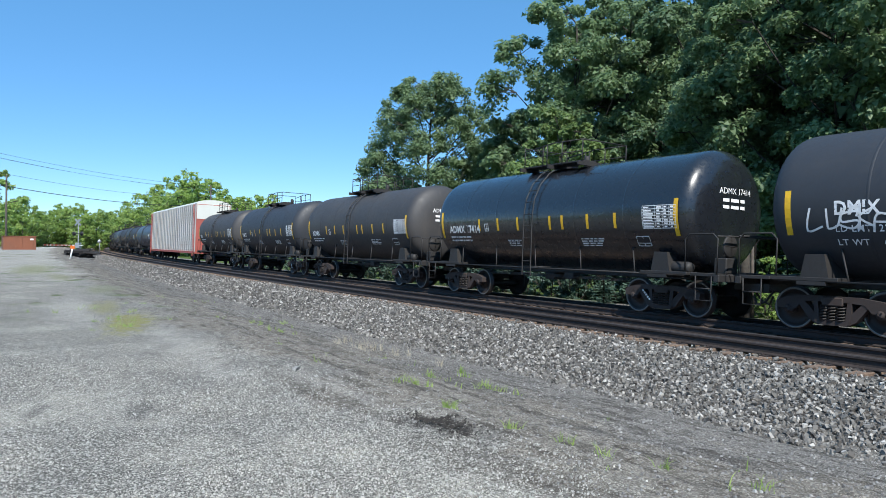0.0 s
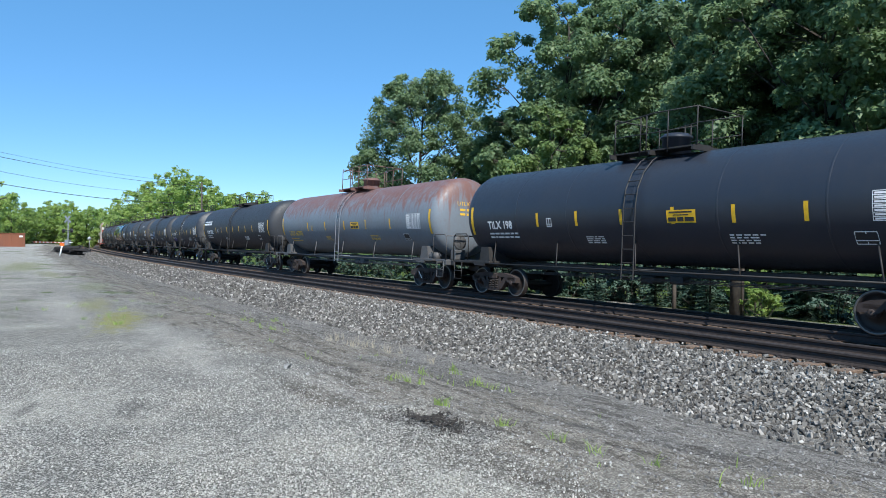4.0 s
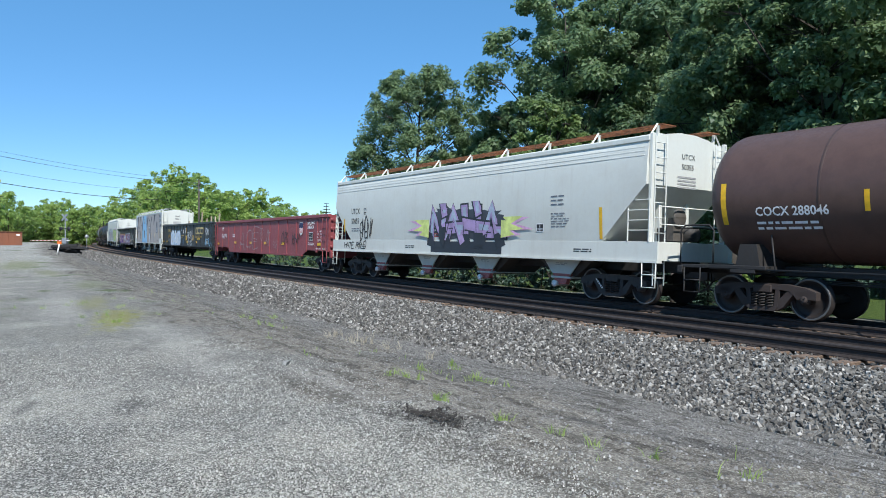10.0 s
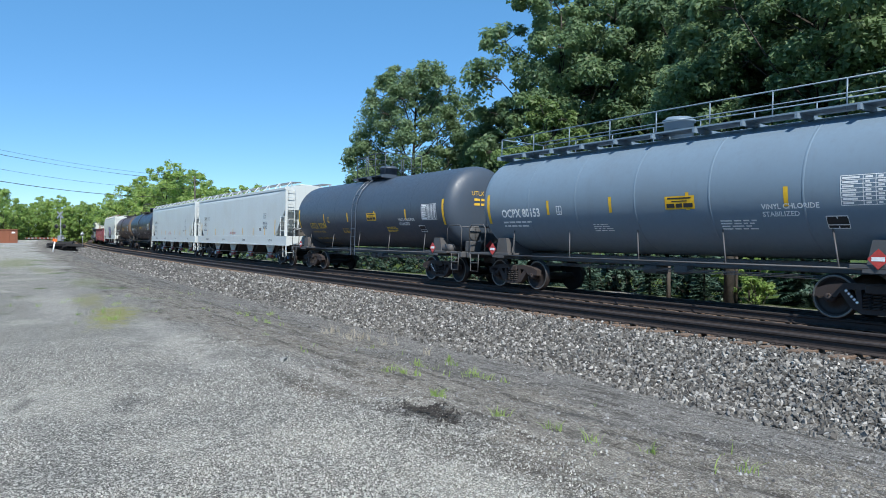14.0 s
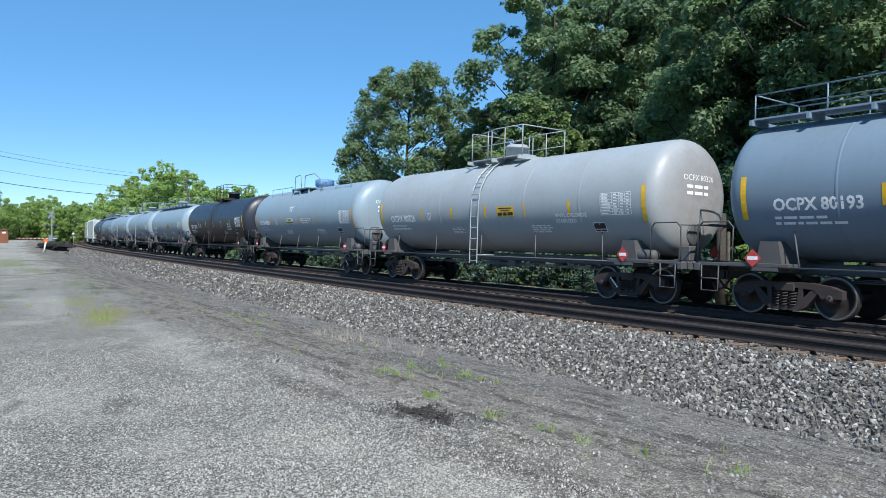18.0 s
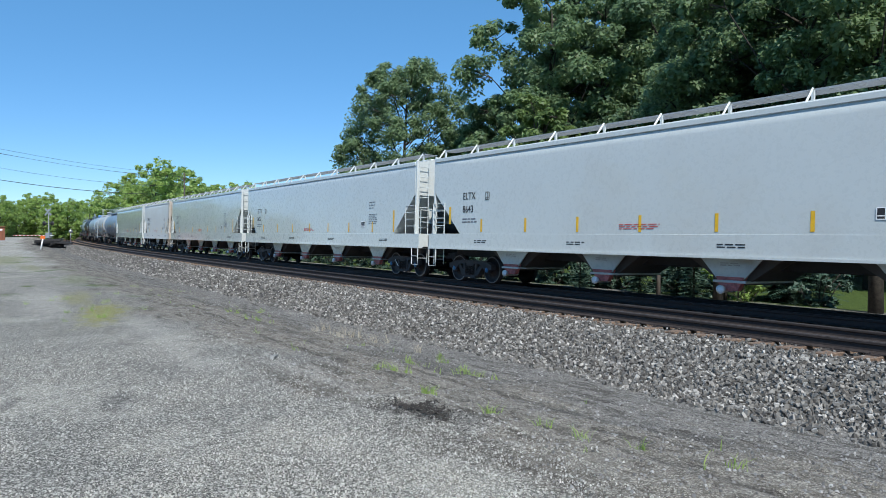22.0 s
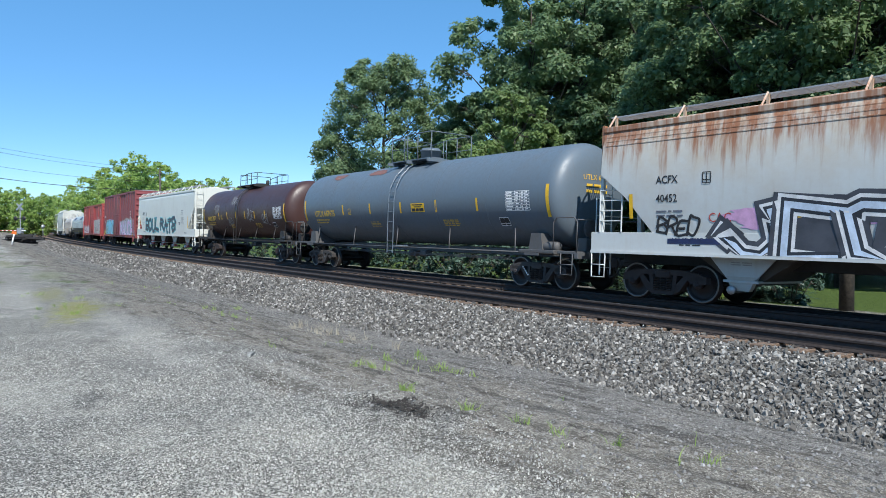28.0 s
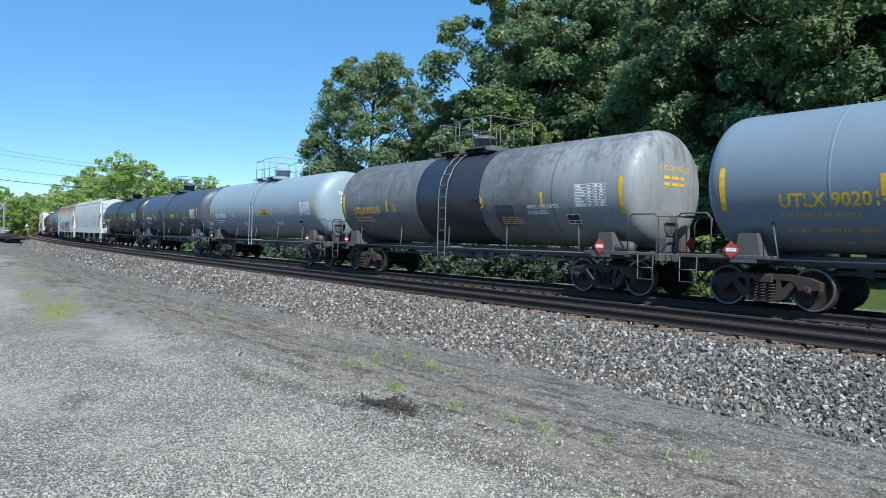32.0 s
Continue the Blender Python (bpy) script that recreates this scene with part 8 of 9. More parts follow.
def graf3(car, xe, wall):
    y0 = 1.531
    shape(car, [(8.0, 1.2), (-7.9, 1.2), (-8.15, 1.75), (-7.6, 4.18), (7.6, 4.18), (8.1, 2.7)], y0, "pinkgrey", "sprayed_ground", "side rolled over in warm grey")
    shape(car, [(8.75, 3.4), (8.1, 2.65), (7.2, 4.2), (8.6, 4.2)], y0, "palefill")
    for k, pts in enumerate(([(7.46, 4.18), (6.79, 4.18), (7.44, 2.54), (7.72, 1.35), (8.25, 1.3), (8.0, 2.7)], [(5.88, 4.18), (5.29, 4.18), (5.86, 3.22)], [(5.25, 2.45), (4.7, 2.5), (4.95, 1.6), (5.1, 1.6)],
                             [(4.3, 4.18), (4.18, 4.18), (4.66, 3.25), (4.05, 3.2), (4.05, 3.12), (4.85, 3.15)], [(3.55, 4.18), (3.10, 4.18), (3.70, 2.44), (3.56, 1.12), (3.85, 1.12), (4.02, 3.30)],
                             [(1.17, 4.18), (0.98, 4.18), (0.51, 2.91), (-0.23, 1.2), (-0.06, 1.2)], [(0.16, 4.18), (-0.36, 4.18), (0.33, 2.49), (0.63, 2.92)], [(-1.06, 3.74), (-1.70, 3.71), (-1.68, 3.52), (-1.06, 3.53)],
                             [(-2.29, 4.15), (-2.95, 3.72), (-2.17, 3.0), (-2.5, 1.68), (-2.12, 1.2), (-1.95, 1.2), (-2.2, 1.7), (-1.95, 3.05), (-2.45, 3.7)], [(-1.0, 2.96), (-2.17, 3.02), (-2.15, 2.92), (-1.1, 2.88), (-1.5, 1.2), (-1.38, 1.2)],
                             [(-4.30, 4.18), (-5.28, 4.18), (-4.25, 2.92), (-4.85, 1.2), (-4.7, 1.2), (-4.1, 3.5)], [(-6.03, 3.38), (-6.52, 3.41), (-6.76, 2.22), (-5.79, 2.24)], [(-7.5, 4.18), (-7.62, 4.18), (-8.2, 1.75), (-8.08, 1.75)])):
        shape(car, pts, y0 + 0.004, "slatedark")
    shape(car, [(4.15, 4.18), (3.57, 4.18), (4.05, 3.24), (4.6, 3.27)], y0 + 0.003, "palefill")
    sky_ = shape(car, [(3.10, 4.18), (1.17, 4.18), (-0.06, 1.2), (3.56, 1.2), (3.70, 2.44)], y0 + 0.003, "skyfill", label="huge light blue letter")
    for pts in ([(2.45, 3.80), (1.80, 3.79), (1.82, 3.32), (2.48, 3.33)], [(2.53, 2.56), (1.77, 2.54), (2.00, 1.67), (2.17, 1.67)]):
        shape(car, pts, y0 + 0.006, "slatedark")
    shape(car, [(2.3, 3.74), (2.05, 3.74), (2.1, 3.37), (2.4, 3.37)], y0 + 0.008, "palefill")
    shape(car, [(0.97, 4.18), (0.18, 4.18), (0.64, 3.08)], y0 + 0.003, "palefill")
    shape(car, [(-1.1, 2.88), (-2.0, 2.92), (-1.98, 1.3), (-1.5, 1.28)], y0 + 0.003, "palefill")
    shape(car, [(-6.0, 3.0), (-5.98, 2.3), (-6.3, 2.3)], y0 + 0.006, "palefill")
    shape(car, [(-7.66, 4.18), (-8.9, 4.18), (-8.9, 3.5), (-8.25, 1.9)], y0 + 0.002, "palefill")
    for word, sz_, x, z in (("RTGZ", 0.42, -7.75, 3.78), ("KOVRT", 0.42, -7.75, 3.32), ("CYEM", 0.40, -7.95, 2.86), ("DBR", 0.34, -1.2, 2.52), ("HAF", 0.34, -1.3, 2.18), ("HAPPY", 0.24, 8.65, 3.9), ("BDAY", 0.24, 8.55, 3.62), ("GLC", 0.2, -0.5, 3.85)):
        letters(car, word, sz_, x, on_flat(y0 + 0.006, z), "slatedark", 0.012, 0.85, "sprayed_letter")
    letters(car, "JASMINE", 0.34, 3.2, on_flat(y0 + 0.006, 1.24), "sp_blue", 0.004, 1.0, "sprayed_letter")
    for x in (7.45, 4.55, 2.2, -0.05, -2.8, -4.96, -7.68):
        shape(car, [(x + 0.06, 1.72), (x - 0.05, 1.72), (x - 0.05, 2.2 if abs(x) < 7 else 2.62), (x + 0.06, 2.2 if abs(x) < 7 else 2.62)], y0 + 0.011, "gold", "reflector_stripe")
    letters(car, "FHRX", 0.34, 7.0, on_flat(y0 + 0.008, 2.8), "black", 0.004, 0.9)
    letters(car, "580013", 0.34, 7.0, on_flat(y0 + 0.008, 2.34), "black", 0.004, 0.9)


put(hopper_car("grey covered hopper painted over with huge blue and grey letters", 19.6, M["hw"], "FHRX 580013", "black", rt, bays=4, extra=graf3, stripes=0, gates="hw", big_mark=0.3, tone="truck_red", blue=False), 157.4, 177.0)


def graf4(car, xe, wall):
    blob(car, 5.85, wall, 0.98, 4.3, 1.25, "sp_bluewhite", rt)
    graffiti(car, "CHAD", 5.7, 1.6, 0.95, 2.25, wall, "sp_white", "sp_sky", rt, None, fat=0.17, accent="sp_bluewhite", wild=0.05, arrows=False, low=0.98)
    letters(car, "GNTX", 0.36, 7.15, wall(2.3), "gold", 0.006, 0.95, gap=1.3)
    letters(car, "2970 59", 0.36, 7.05, wall(1.76), "gold", 0.006, 0.95, gap=1.2)
    tag(car, "EUKER", 7.1, wall(1.4), 1.0, 0.28, "grey_txt", rt, 0.014)
    for ch, x, m_ in (("r", 1.5, "white"), ("a", 0.55, "white"), ("i", -0.35, "white"), ("l", -0.7, "gold")):
        letters(car, ch, 0.62, x, wall(2.15), m_, 0.02)
    for x, w_ in ((1.4, 1.3), (1.4, 0.5)):
        patch(car, x, x - w_, wall(1.9 if w_ > 1 else 1.72), 0, 0.035, "gold", "faded_letter", steps=1)
    for ch, x in (("g", -0.55), ("n", -3.05)):
        patch(car, x, x - 0.55, wall(1.52), 0, 0.4, "gold", "faded_letter", steps=1)
        letters(car, ch, 0.5, x - 0.1, on_flat(1.558, 1.6), "gobluish", 0.02)
    tag(car, "RAGAN", -1.2, wall(1.75), 1.9, 0.5, "sp_white", rt, 0.028)
    tag(car, "XMYK", -1.3, wall(1.0), 1.9, 0.8, "sp_white", rt, 0.022)
    tag(car, "SYB", 0.65, wall(1.1), 0.6, 0.55, "sp_steel", rt, 0.024)
    tag(car, "POVNUT", -8.0 + 0.35, wall(2.0), 1.2, 0.4, "sp_white", rt, 0.024)
    tag(car, "AEROS", -7.6, wall(1.25), 1.2, 0.4, "sp_sky", rt, 0.03)
    tag(car, "NGK18", -8.75, wall(1.1), 0.9, 0.24, "sp_sky", rt, 0.022)
    letters(car, "R5G20", 0.18, -9.15, wall(0.98), "white", 0.003)
    tag(car, "SERAL", -3.6, wall(1.2), 0.7, 0.6, "sp_steelgrey", rt, 0.014)
    patch(car, -4.3, -7.0, wall(2.02), 0, 0.55, "faded_gold", "faded_panel", "faded gold company panel, its lettering worn to bars", 2)
    for x, z, w_, h_ in ((-4.5, 2.1, 0.5, 0.36), (-5.15, 2.16, 0.42, 0.3), (-5.55, 2.06, 0.5, 0.42), (-6.2, 2.12, 0.35, 0.32), (-6.55, 2.1, 0.3, 0.36)):
        blob(car, x, lambda q: on_flat(1.558, q), z, w_, h_, "gobluish", rt, "worn_patch")
    small_print(car, -4.9, wall(1.56), 1, 1.0, "gold", rt, 0.14, 0.2)
    letters(car, "Railcar   Pooling   Experts", 0.24, -4.25, wall(1.74), "gold", 0.0, 0.88)
    for fx in (0.96, 0.8, 0.55, 0.2, -0.1, -0.45, -0.8):
        patch(car, xe * fx, xe * fx - 0.45, wall(1.3), 0, 0.15, "yellow", "reflector_stripe", steps=1)
    for x, z, l, t in ((1.4, 2.9, 0.35, 0.1), (-3.4, 2.9, 1.0, 0.22), (-5.2, 2.9, 0.4, 0.2), (-6.7, 2.85, 0.6, 0.0), (-xe + 1.9, 2.9, 0.5, -0.3), (-xe + 0.8, 2.9, 0.7, 0.1)):
        b = Build().box(-0.06, 0.06, -0.05, 0.05, -1.7, l, 0.008)
        part("timber_stake", b, M["wood"], car, "raw timber stake of the load", Matrix.Translation((x, 0.9, z)) @ Matrix.Rotation(-t, 4, "Y"))


put(gondola("weathered black gondola with faded lettering and timber stakes", 20.7, M["gobluish"], rt, 2.95, 0.88, 15, "truck", False, False, graf4), 177.0, 197.8)


def up(car, xe, wall):
    letters(car, "UP", 0.38, xe - 1.55, wall(2.25), "white", 0.004, 0.85)
    letters(car, "96374", 0.40, xe - 1.5, wall(1.72), "white", 0.004, 1.0, gap=1.25)
    pl = wall(0)
    b = Build()
    x0, z0 = -6.6, 1.86
    outline = [(0.0, 0.0), (0.22, 0.10), (0.34, 0.25), (0.36, 0.72), (0.28, 0.80), (0.0, 0.84), (-0.28, 0.80), (-0.36, 0.72), (-0.34, 0.25), (-0.22, 0.10)]
    b.add([pl(x0 - a, z0 + h) for a, h in ((0.8 * a_, 0.85 * h_) for a_, h_ in outline)], [tuple(range(len(outline)))])
    em = part("emblem", b, M["white"], car, "striped shield emblem in blue, red and white")
    b = Build()
    b.add([(x0 - 0.8 * a, 1.5600, z0 + 0.85 * h) for a, h in ((-0.34, 0.48), (0.34, 0.48), (0.34, 0.71), (0.27, 0.78), (0.0, 0.82), (-0.27, 0.78), (-0.34, 0.71))], [tuple(range(7))])
    part("emblem_chief", b, M["navy"], em)
    for i in range(6):
        a = -0.27 + 0.108 * i
        b = Build().add([(x0 - 0.8 * a + e * 0.02, 1.5580, z0 + h) for e, h in ((1, 0.1 + 0.22 * abs(a)), (-1, 0.1 + 0.22 * abs(a)), (-1, 0.40), (1, 0.40))], [(0, 1, 2, 3)])
        part("emblem_stripe", b, M["red"], em)
    letters(car, "BUILDING", 0.21, -7.5, wall(2.42), "white", 0.005)
    letters(car, "AMERICA", 0.21, -7.5, wall(2.22), "white", 0.005)
    framed_box(car, -7.75, wall(1.62), 0.52, 0.4, "white", "black")
    letters(car, "G-110-006", 0.2, -7.6, wall(1.36), "white", 0.003)
    for i, t in enumerate(("IL     66-0", "IW      9-0", "IH      5-6", "CUFT 3267")):
        letters(car, t, 0.13, -xe + 1.45, wall(2.02 - 0.15 * i), "white", 0.001)
    letters(car, "2 INCH TREAD COND. SHOES", 0.105, -xe + 1.7, wall(1.16), "white", 0.001)
    for fx in (0.96, 0.55, 0.22, -0.05, -0.35, -0.86):
        patch(car, xe * fx, xe * fx - 0.45, wall(1.25 if abs(fx) > 0.9 else 1.35), 0, 0.14, "yellow", "reflector_stripe", steps=1)
    small_print(car, xe - 4.2, wall(1.9), 2, 0.5, "white", rt, 0.06, 0.12)
    for ch, x in (("A", 4.6), ("O", 3.1), ("E", 1.8)):
        tag(car, ch, x, wall(1.0), 1.2, 1.3, "grey_txt", rt, 0.012, 0.06)
        tag(car, ch, x - 0.12, wall(1.05), 1.0, 1.15, "grey_txt", rt, 0.010, 0.06)
    tag(car, "90", 0.35, wall(1.6), 0.6, 0.7, "grey_txt", rt, 0.012)
    tag(car, "JOE", -0.75, wall(1.4), 0.85, 0.7, "grey_txt", rt, 0.014)
    tag(car, "HIZ", -2.2, wall(1.15), 0.7, 0.4, "grey_txt", rt, 0.01)
    tag(car, "CUPS", -3.6, wall(1.5), 1.0, 0.55, "black", rt, 0.024)
    tag(car, "KHY", -5.3, wall(1.4), 1.0, 0.6, "black", rt, 0.024)


put(gondola("oxide-red gondola with a shield emblem and white lettering", 21.4, M["gored"], rt, 2.9, 0.79, 14, "truck", False, True, up), 198.1, 219.5)


def graf5(car, xe, wall):
    for x, sg in ((1.0, 1), (-3.4, -1)):      # flames to either side
        for k, m_ in enumerate(("sp_pink", "sp_lime")):
            g = 1 - 0.28 * k
            shape(car, [(x, 1.75), (x + sg * 1.0 * g, 1.85), (x + sg * 0.6 * g, 1.98), (x + sg * 1.6 * g, 2.02), (x + sg * 0.7 * g, 2.2), (x + sg * 1.5 * g, 2.42), (x + sg * 0.5 * g, 2.45), (x, 2.72)][::sg], wall(2.2)(0, 0)[1] + 0.002 + 0.002 * k, m_)
    blob(car, 1.1, wall, 1.72, 4.7, 1.1, "sp_dark", rt)
    graffiti(car, "NAHA", 0.9, -3.4, 1.6, 2.85, wall, "sp_lilac", "sp_ink", rt, fat=0.15, accent="sp_pale", wild=0.13)
    shape(car, [(0.9, 1.22), (-3.4, 1.22), (-3.4, 1.62), (0.9, 1.62)], 1.531, "sp_ink")
    tag(car, "SMENY", xe - 2.5, wall(1.8), 1.2, 0.8, "black", rt, 0.03)
    tag(car, "HATE RYLO", xe - 0.9, on_flat(1.53, 1.3), 2.2, 0.26, "black", rt, 0.02)


put(hopper_car("white covered hopper with rusty roof walk and sprayed tags", 20.1, M["hw"], "UTCX 50055", "black", rt, bays=4, round_side=0.6, extra=graf5, stripes=0, board="rust_run", tone="truck", blue=False), 219.2, 239.3)
put(tank_car("brown rusty tank car with white lettering", 16.3, 1.52, M["brown2"], "COCX 288046", "white", rt, mark_size=0.28, stripes=5, phone="y", tone="truck_red", gear="dark_steel", panel=[(1.2, -0.3, 0.5, 0.5, "black")]), 239.3, 255.6)


def tag_c(car, h, r, zc):
    tag(car, "MEGEU", h * 0.42, on_tank(r, zc, zc - 0.95), 0.95, 0.6, "sp_white", rt, 0.03)


put(tank_car("blue-black tank car with yellow notice panel", 17.1, 1.55, M["blk3"], "XOMX 110158", "white", rt, stripes=5, phone="y", dome="tall", extra=tag_c), 255.6, 272.7)
put(hopper_car("pale grey covered hopper with yellow stripes", 20.6, M["hw2"], "SNHX 1092", "black", rt), 272.7, 293.4)
put(hopper_car("pale grey covered hopper with red outlet gates", 20.7, M["hw2"], "SNHX 1565", "black", rt), 293.4, 314.2)
put(tank_car("slate-grey tank car with yellow lettering and red placard", 16.5, 1.55, M["char"], "UTLX 92284", "gold", rt, mark_size=0.40, mark_z=-0.72, mark_x=5.5, words=(("THE TANK CAR PEOPLE", -0.2, 0.14), ("LD LMT  181100 LB   82190 KG", -0.5, 0.15), ("LT  WT   81900 LB   37100 KG", -0.72, 0.15)),  stripes=4, phone="y", placard=True, chem="VINYL CHLORIDE|STABILIZED", print_ink="gold", dome="tall", gear="gear_grey"), 314.2, 330.7)
put(tank_car("light grey tank car with a walkway along its top", 15.4, 1.55, M["slate"], "OCPX 80153", "white", rt, stripes=4, railing="full", phone="y", placard=True, chem="VINYL CHLORIDE|STABILIZED", dome="tall", gear="gear_grey"), 330.7, 346.1)
put(tank_car("grey tank car with white lettering", 15.9, 1.55, M["grey"], "OCPX 80306", "white", rt, stripes=4, phone="y", placard=True, dome="tall", gear="gear_grey"), 346.1, 362.0)
put(tank_car("grey tank car with a top valve housing", 15.5, 1.55, M["grey"], "OCPX 80", "white", rt, stripes=5, phone="y", placard=True, dome="tall", gear="gear_grey"), 362.0, 377.5)
put(tank_car("light grey tank car with a walkway along its top", 15.5, 1.55, M["grey"], "OCPX 80374", "white", rt, stripes=4, railing="full", phone="y", placard=True, dome="tall", gear="gear_grey"), 377.5, 393.0)
put(tank_car("black tank car with white chemical lettering", 16.6, 1.55, M["blk3"], "GATX 32856", "white", rt, stripes=5, placard=True, chem="VINYL|CHLORIDE|STABILIZED", dome="tall"), 393.0, 409.6)
put(tank_car("grey tank car with faded orange stripes", 15.5, 1.55, M["grey"], "OCPX 80028", "white", rt, stripes=4, mark_z=-0.42, words=(("LD LMT 179600 LBS    81 450 KGS", -0.2, 0.085), (" LT WT  83400 LBS    37 830 KGS    NEW 10-90", -0.32, 0.085)), phone="y", placard=True, dome="tall", gear="gear_grey", railing="hoop", mark_size=0.31), 409.6, 425.1)
put(tank_car("pale grey tank car with a rust-stained end", 16.2, 1.55, M["grey_end"], "OCPX 80326", "white", rt, stripes=5, phone="y", placard=True, chem="VINYL CHLORIDE|STABILIZED", dome="tall", gear="gear_grey"), 425.1, 441.3)
put(tank_car("slate-grey tank car with a walkway along its top", 15.4, 1.55, M["slate"], "OCPX 80193", "white", rt, stripes=4, railing="full", phone="y", placard=True, dome="tall", gear="gear_grey"), 441.3, 456.7)
put(hopper_car("white covered hopper with yellow stripes", 20.6, M["hw3"], "ARSX 4532", "black", rt, stripes=7), 456.7, 477.4)
put(hopper_car("short grey-white two-bay covered hopper", 13.2, M["hwf"], "WFRX 805610", "navy", rt, bays=2, stripes=4, big_mark=0.4, gates="dark_steel"), 477.4, 490.6)
put(hopper_car("glossy white covered hopper with blue bearing caps", 20.5, M["hw3"], "ELTX 8650", "black", rt), 490.6, 511.1)
put(hopper_car("glossy white covered hopper with blue bearing caps", 20.7, M["hw3"], "ELTX 8652", "black", rt), 511.1, 531.9)
put(hopper_car("glossy white covered hopper with blue bearing caps", 20.6, M["hw3"], "ELTX 8643", "black", rt), 531.9, 552.3)
def squares(car, xe, wall):
    for x, w_, h_ in ((xe - 1.3, 0.34, 0.3), (6.1, 0.42, 0.16), (3.2, 0.42, 0.16), (0.9, 0.42, 0.16), (-2.6, 0.42, 0.16), (-xe + 2.6, 0.5, 0.32)):
        patch(car, x, x - w_, wall(1.76), 0, h_, "yellow", "reflector_square", steps=2)


put(hopper_car("grey curved-side covered hopper with a stained buff end", 18.3, M["hcb"], "CBFX 352796", "black", rt, bays=3, round_side=0.9, stripes=0, top=4.6, gates="hcb", cut=2.0, rib=True, extra=squares), 552.3, 570.7)


def coil1(car, xe):
    letters(car, "NS 166205", 0.2, xe - 0.9, on_flat(1.57, 1.44), "black", 0.003)
    letters_end(car, "AOK", 0.32, -xe + 0.33, 0.4, 3.0, "black")
    for x in (-1.6, -3.4):
        tag(car, "NORK", x, on_flat(1.44, 2.3), 1.0, 0.36, "maroon", rt, 0.022)


put(coil_car("rusty white coil car with one rounded hood", 15.4, rt, "belly", [M["hoodw"]], M["coilgrey"], coil1), 570.7, 586.1)


def coil2(car, xe):
    letters(car, "NW  169648", 0.32, xe - 1.9, on_flat(1.535, 1.43), "white", 0.004)
    for body, x, z in (("LD LMT", 5.0, 1.58), ("202400", 5.75, 1.58), ("LT WT", 5.0, 1.43), ("60600", 5.75, 1.43), ("NEW 2-90", 6.5, 1.43)):
        letters(car, body, 0.10, xe - x, on_flat(1.535, z), "white")
    letters(car, "TYPE 3 NW COVER", 0.075, xe - 7.2, on_flat(1.445, 1.85), "black")
    for x in (8.65, 0.42):
        patch(car, xe - x, xe - x - 0.62, on_flat(1.445, 1.82), 0, 0.16, "sp_cream", "notice_plate", "yellow notice plate in a black frame", steps=1)
        framed_box(car, xe - x, on_flat(1.45, 1.82), 0.62, 0.16, "black")
    for x in (5.15, -2.75):
        em = logo_bars(car, x, on_hood, 2.80, 1.35, 0.46, "navy", 0.5, 6)
        for x0, w_ in ((x - 1.5, 0.16), (x - 1.66, 0.5), (x - 2.05, 0.16), (x - 2.35, 0.6)):
            b = Build()
            v = []
            for k in range(7):
                h = 0.42 * k / 6
                lean = 0.55 * (w_ - 0.16) * k / 6 if w_ == 0.5 else 0.0
                v += [on_hood(2.82)(x0 - lean * 0.0, h), on_hood(2.82)(x0 - (0.16 if w_ < 0.55 else 0.5) - lean, h)]
            b.add(v, [(2 * k, 2 * k + 1, 2 * k + 3, 2 * k + 2) for k in range(6) if w_ < 0.55 or k in (0, 2, 3, 5)])
            part("emblem_block", b, M["navy"], em)


put(coil_car("black coil car with two pale blue hoods", 17.9, rt, "flat", [M["hoodb"], M["hoodb"]], M["coilblk"], coil2), 586.1, 604.0)


def box1(car, xe, wall):
    letters(car, "ATW", 0.36, xe - 0.9, wall(3.75), "white", 0.003, 0.9)
    letters(car, "402553", 0.42, xe - 0.85, wall(3.25), "white", 0.004, 0.95)
    blob(car, xe - 0.35, wall, 0.95, 6.2, 0.95, "sp_cream", rt)
    graffiti(car, "WHASO", xe - 0.5, 1.9, 0.9, 1.9, wall, "sp_bluewhite", "sp_cream", rt, None, fat=0.13, accent="bxred", wild=0.12, low=0.98)
    graffiti(car, "ENUE", -2.3, -7.0, 0.85, 2.5, wall, "sp_cream", "sp_dark", rt, "sp_white", fat=0.11, accent="sp_grey", wild=0.12, low=0.98)
    tag(car, "APSK", -xe + 1.4, wall(3.2), 1.1, 0.6, "sp_white", rt, 0.022)
    tag(car, "NUFE", -2.0, wall(2.2), 0.8, 0.5, "sp_bluewhite", rt, 0.02)
    tag(car, "WREX", 0.9, wall(1.6), 1.2, 0.4, "sp_cream", rt, 0.016)
    small_print(car, 1.0, wall(3.8), 2, 1.2, "white", rt, 0.06, 0.12)
    small_print(car, -5.0, wall(2.9), 5, 0.6, "white", rt, 0.05, 0.16)
    framed_box(car, -xe + 2.3, wall(2.05), 0.55, 0.42, "white", "black")


put(boxcar("bright red boxcar with sprayed white lettering", 18.3, M["bxred"], M["bxred"], rt, 4.55, extra=box1, door_x=-0.1, door_w=3.6), 604.0, 622.3)


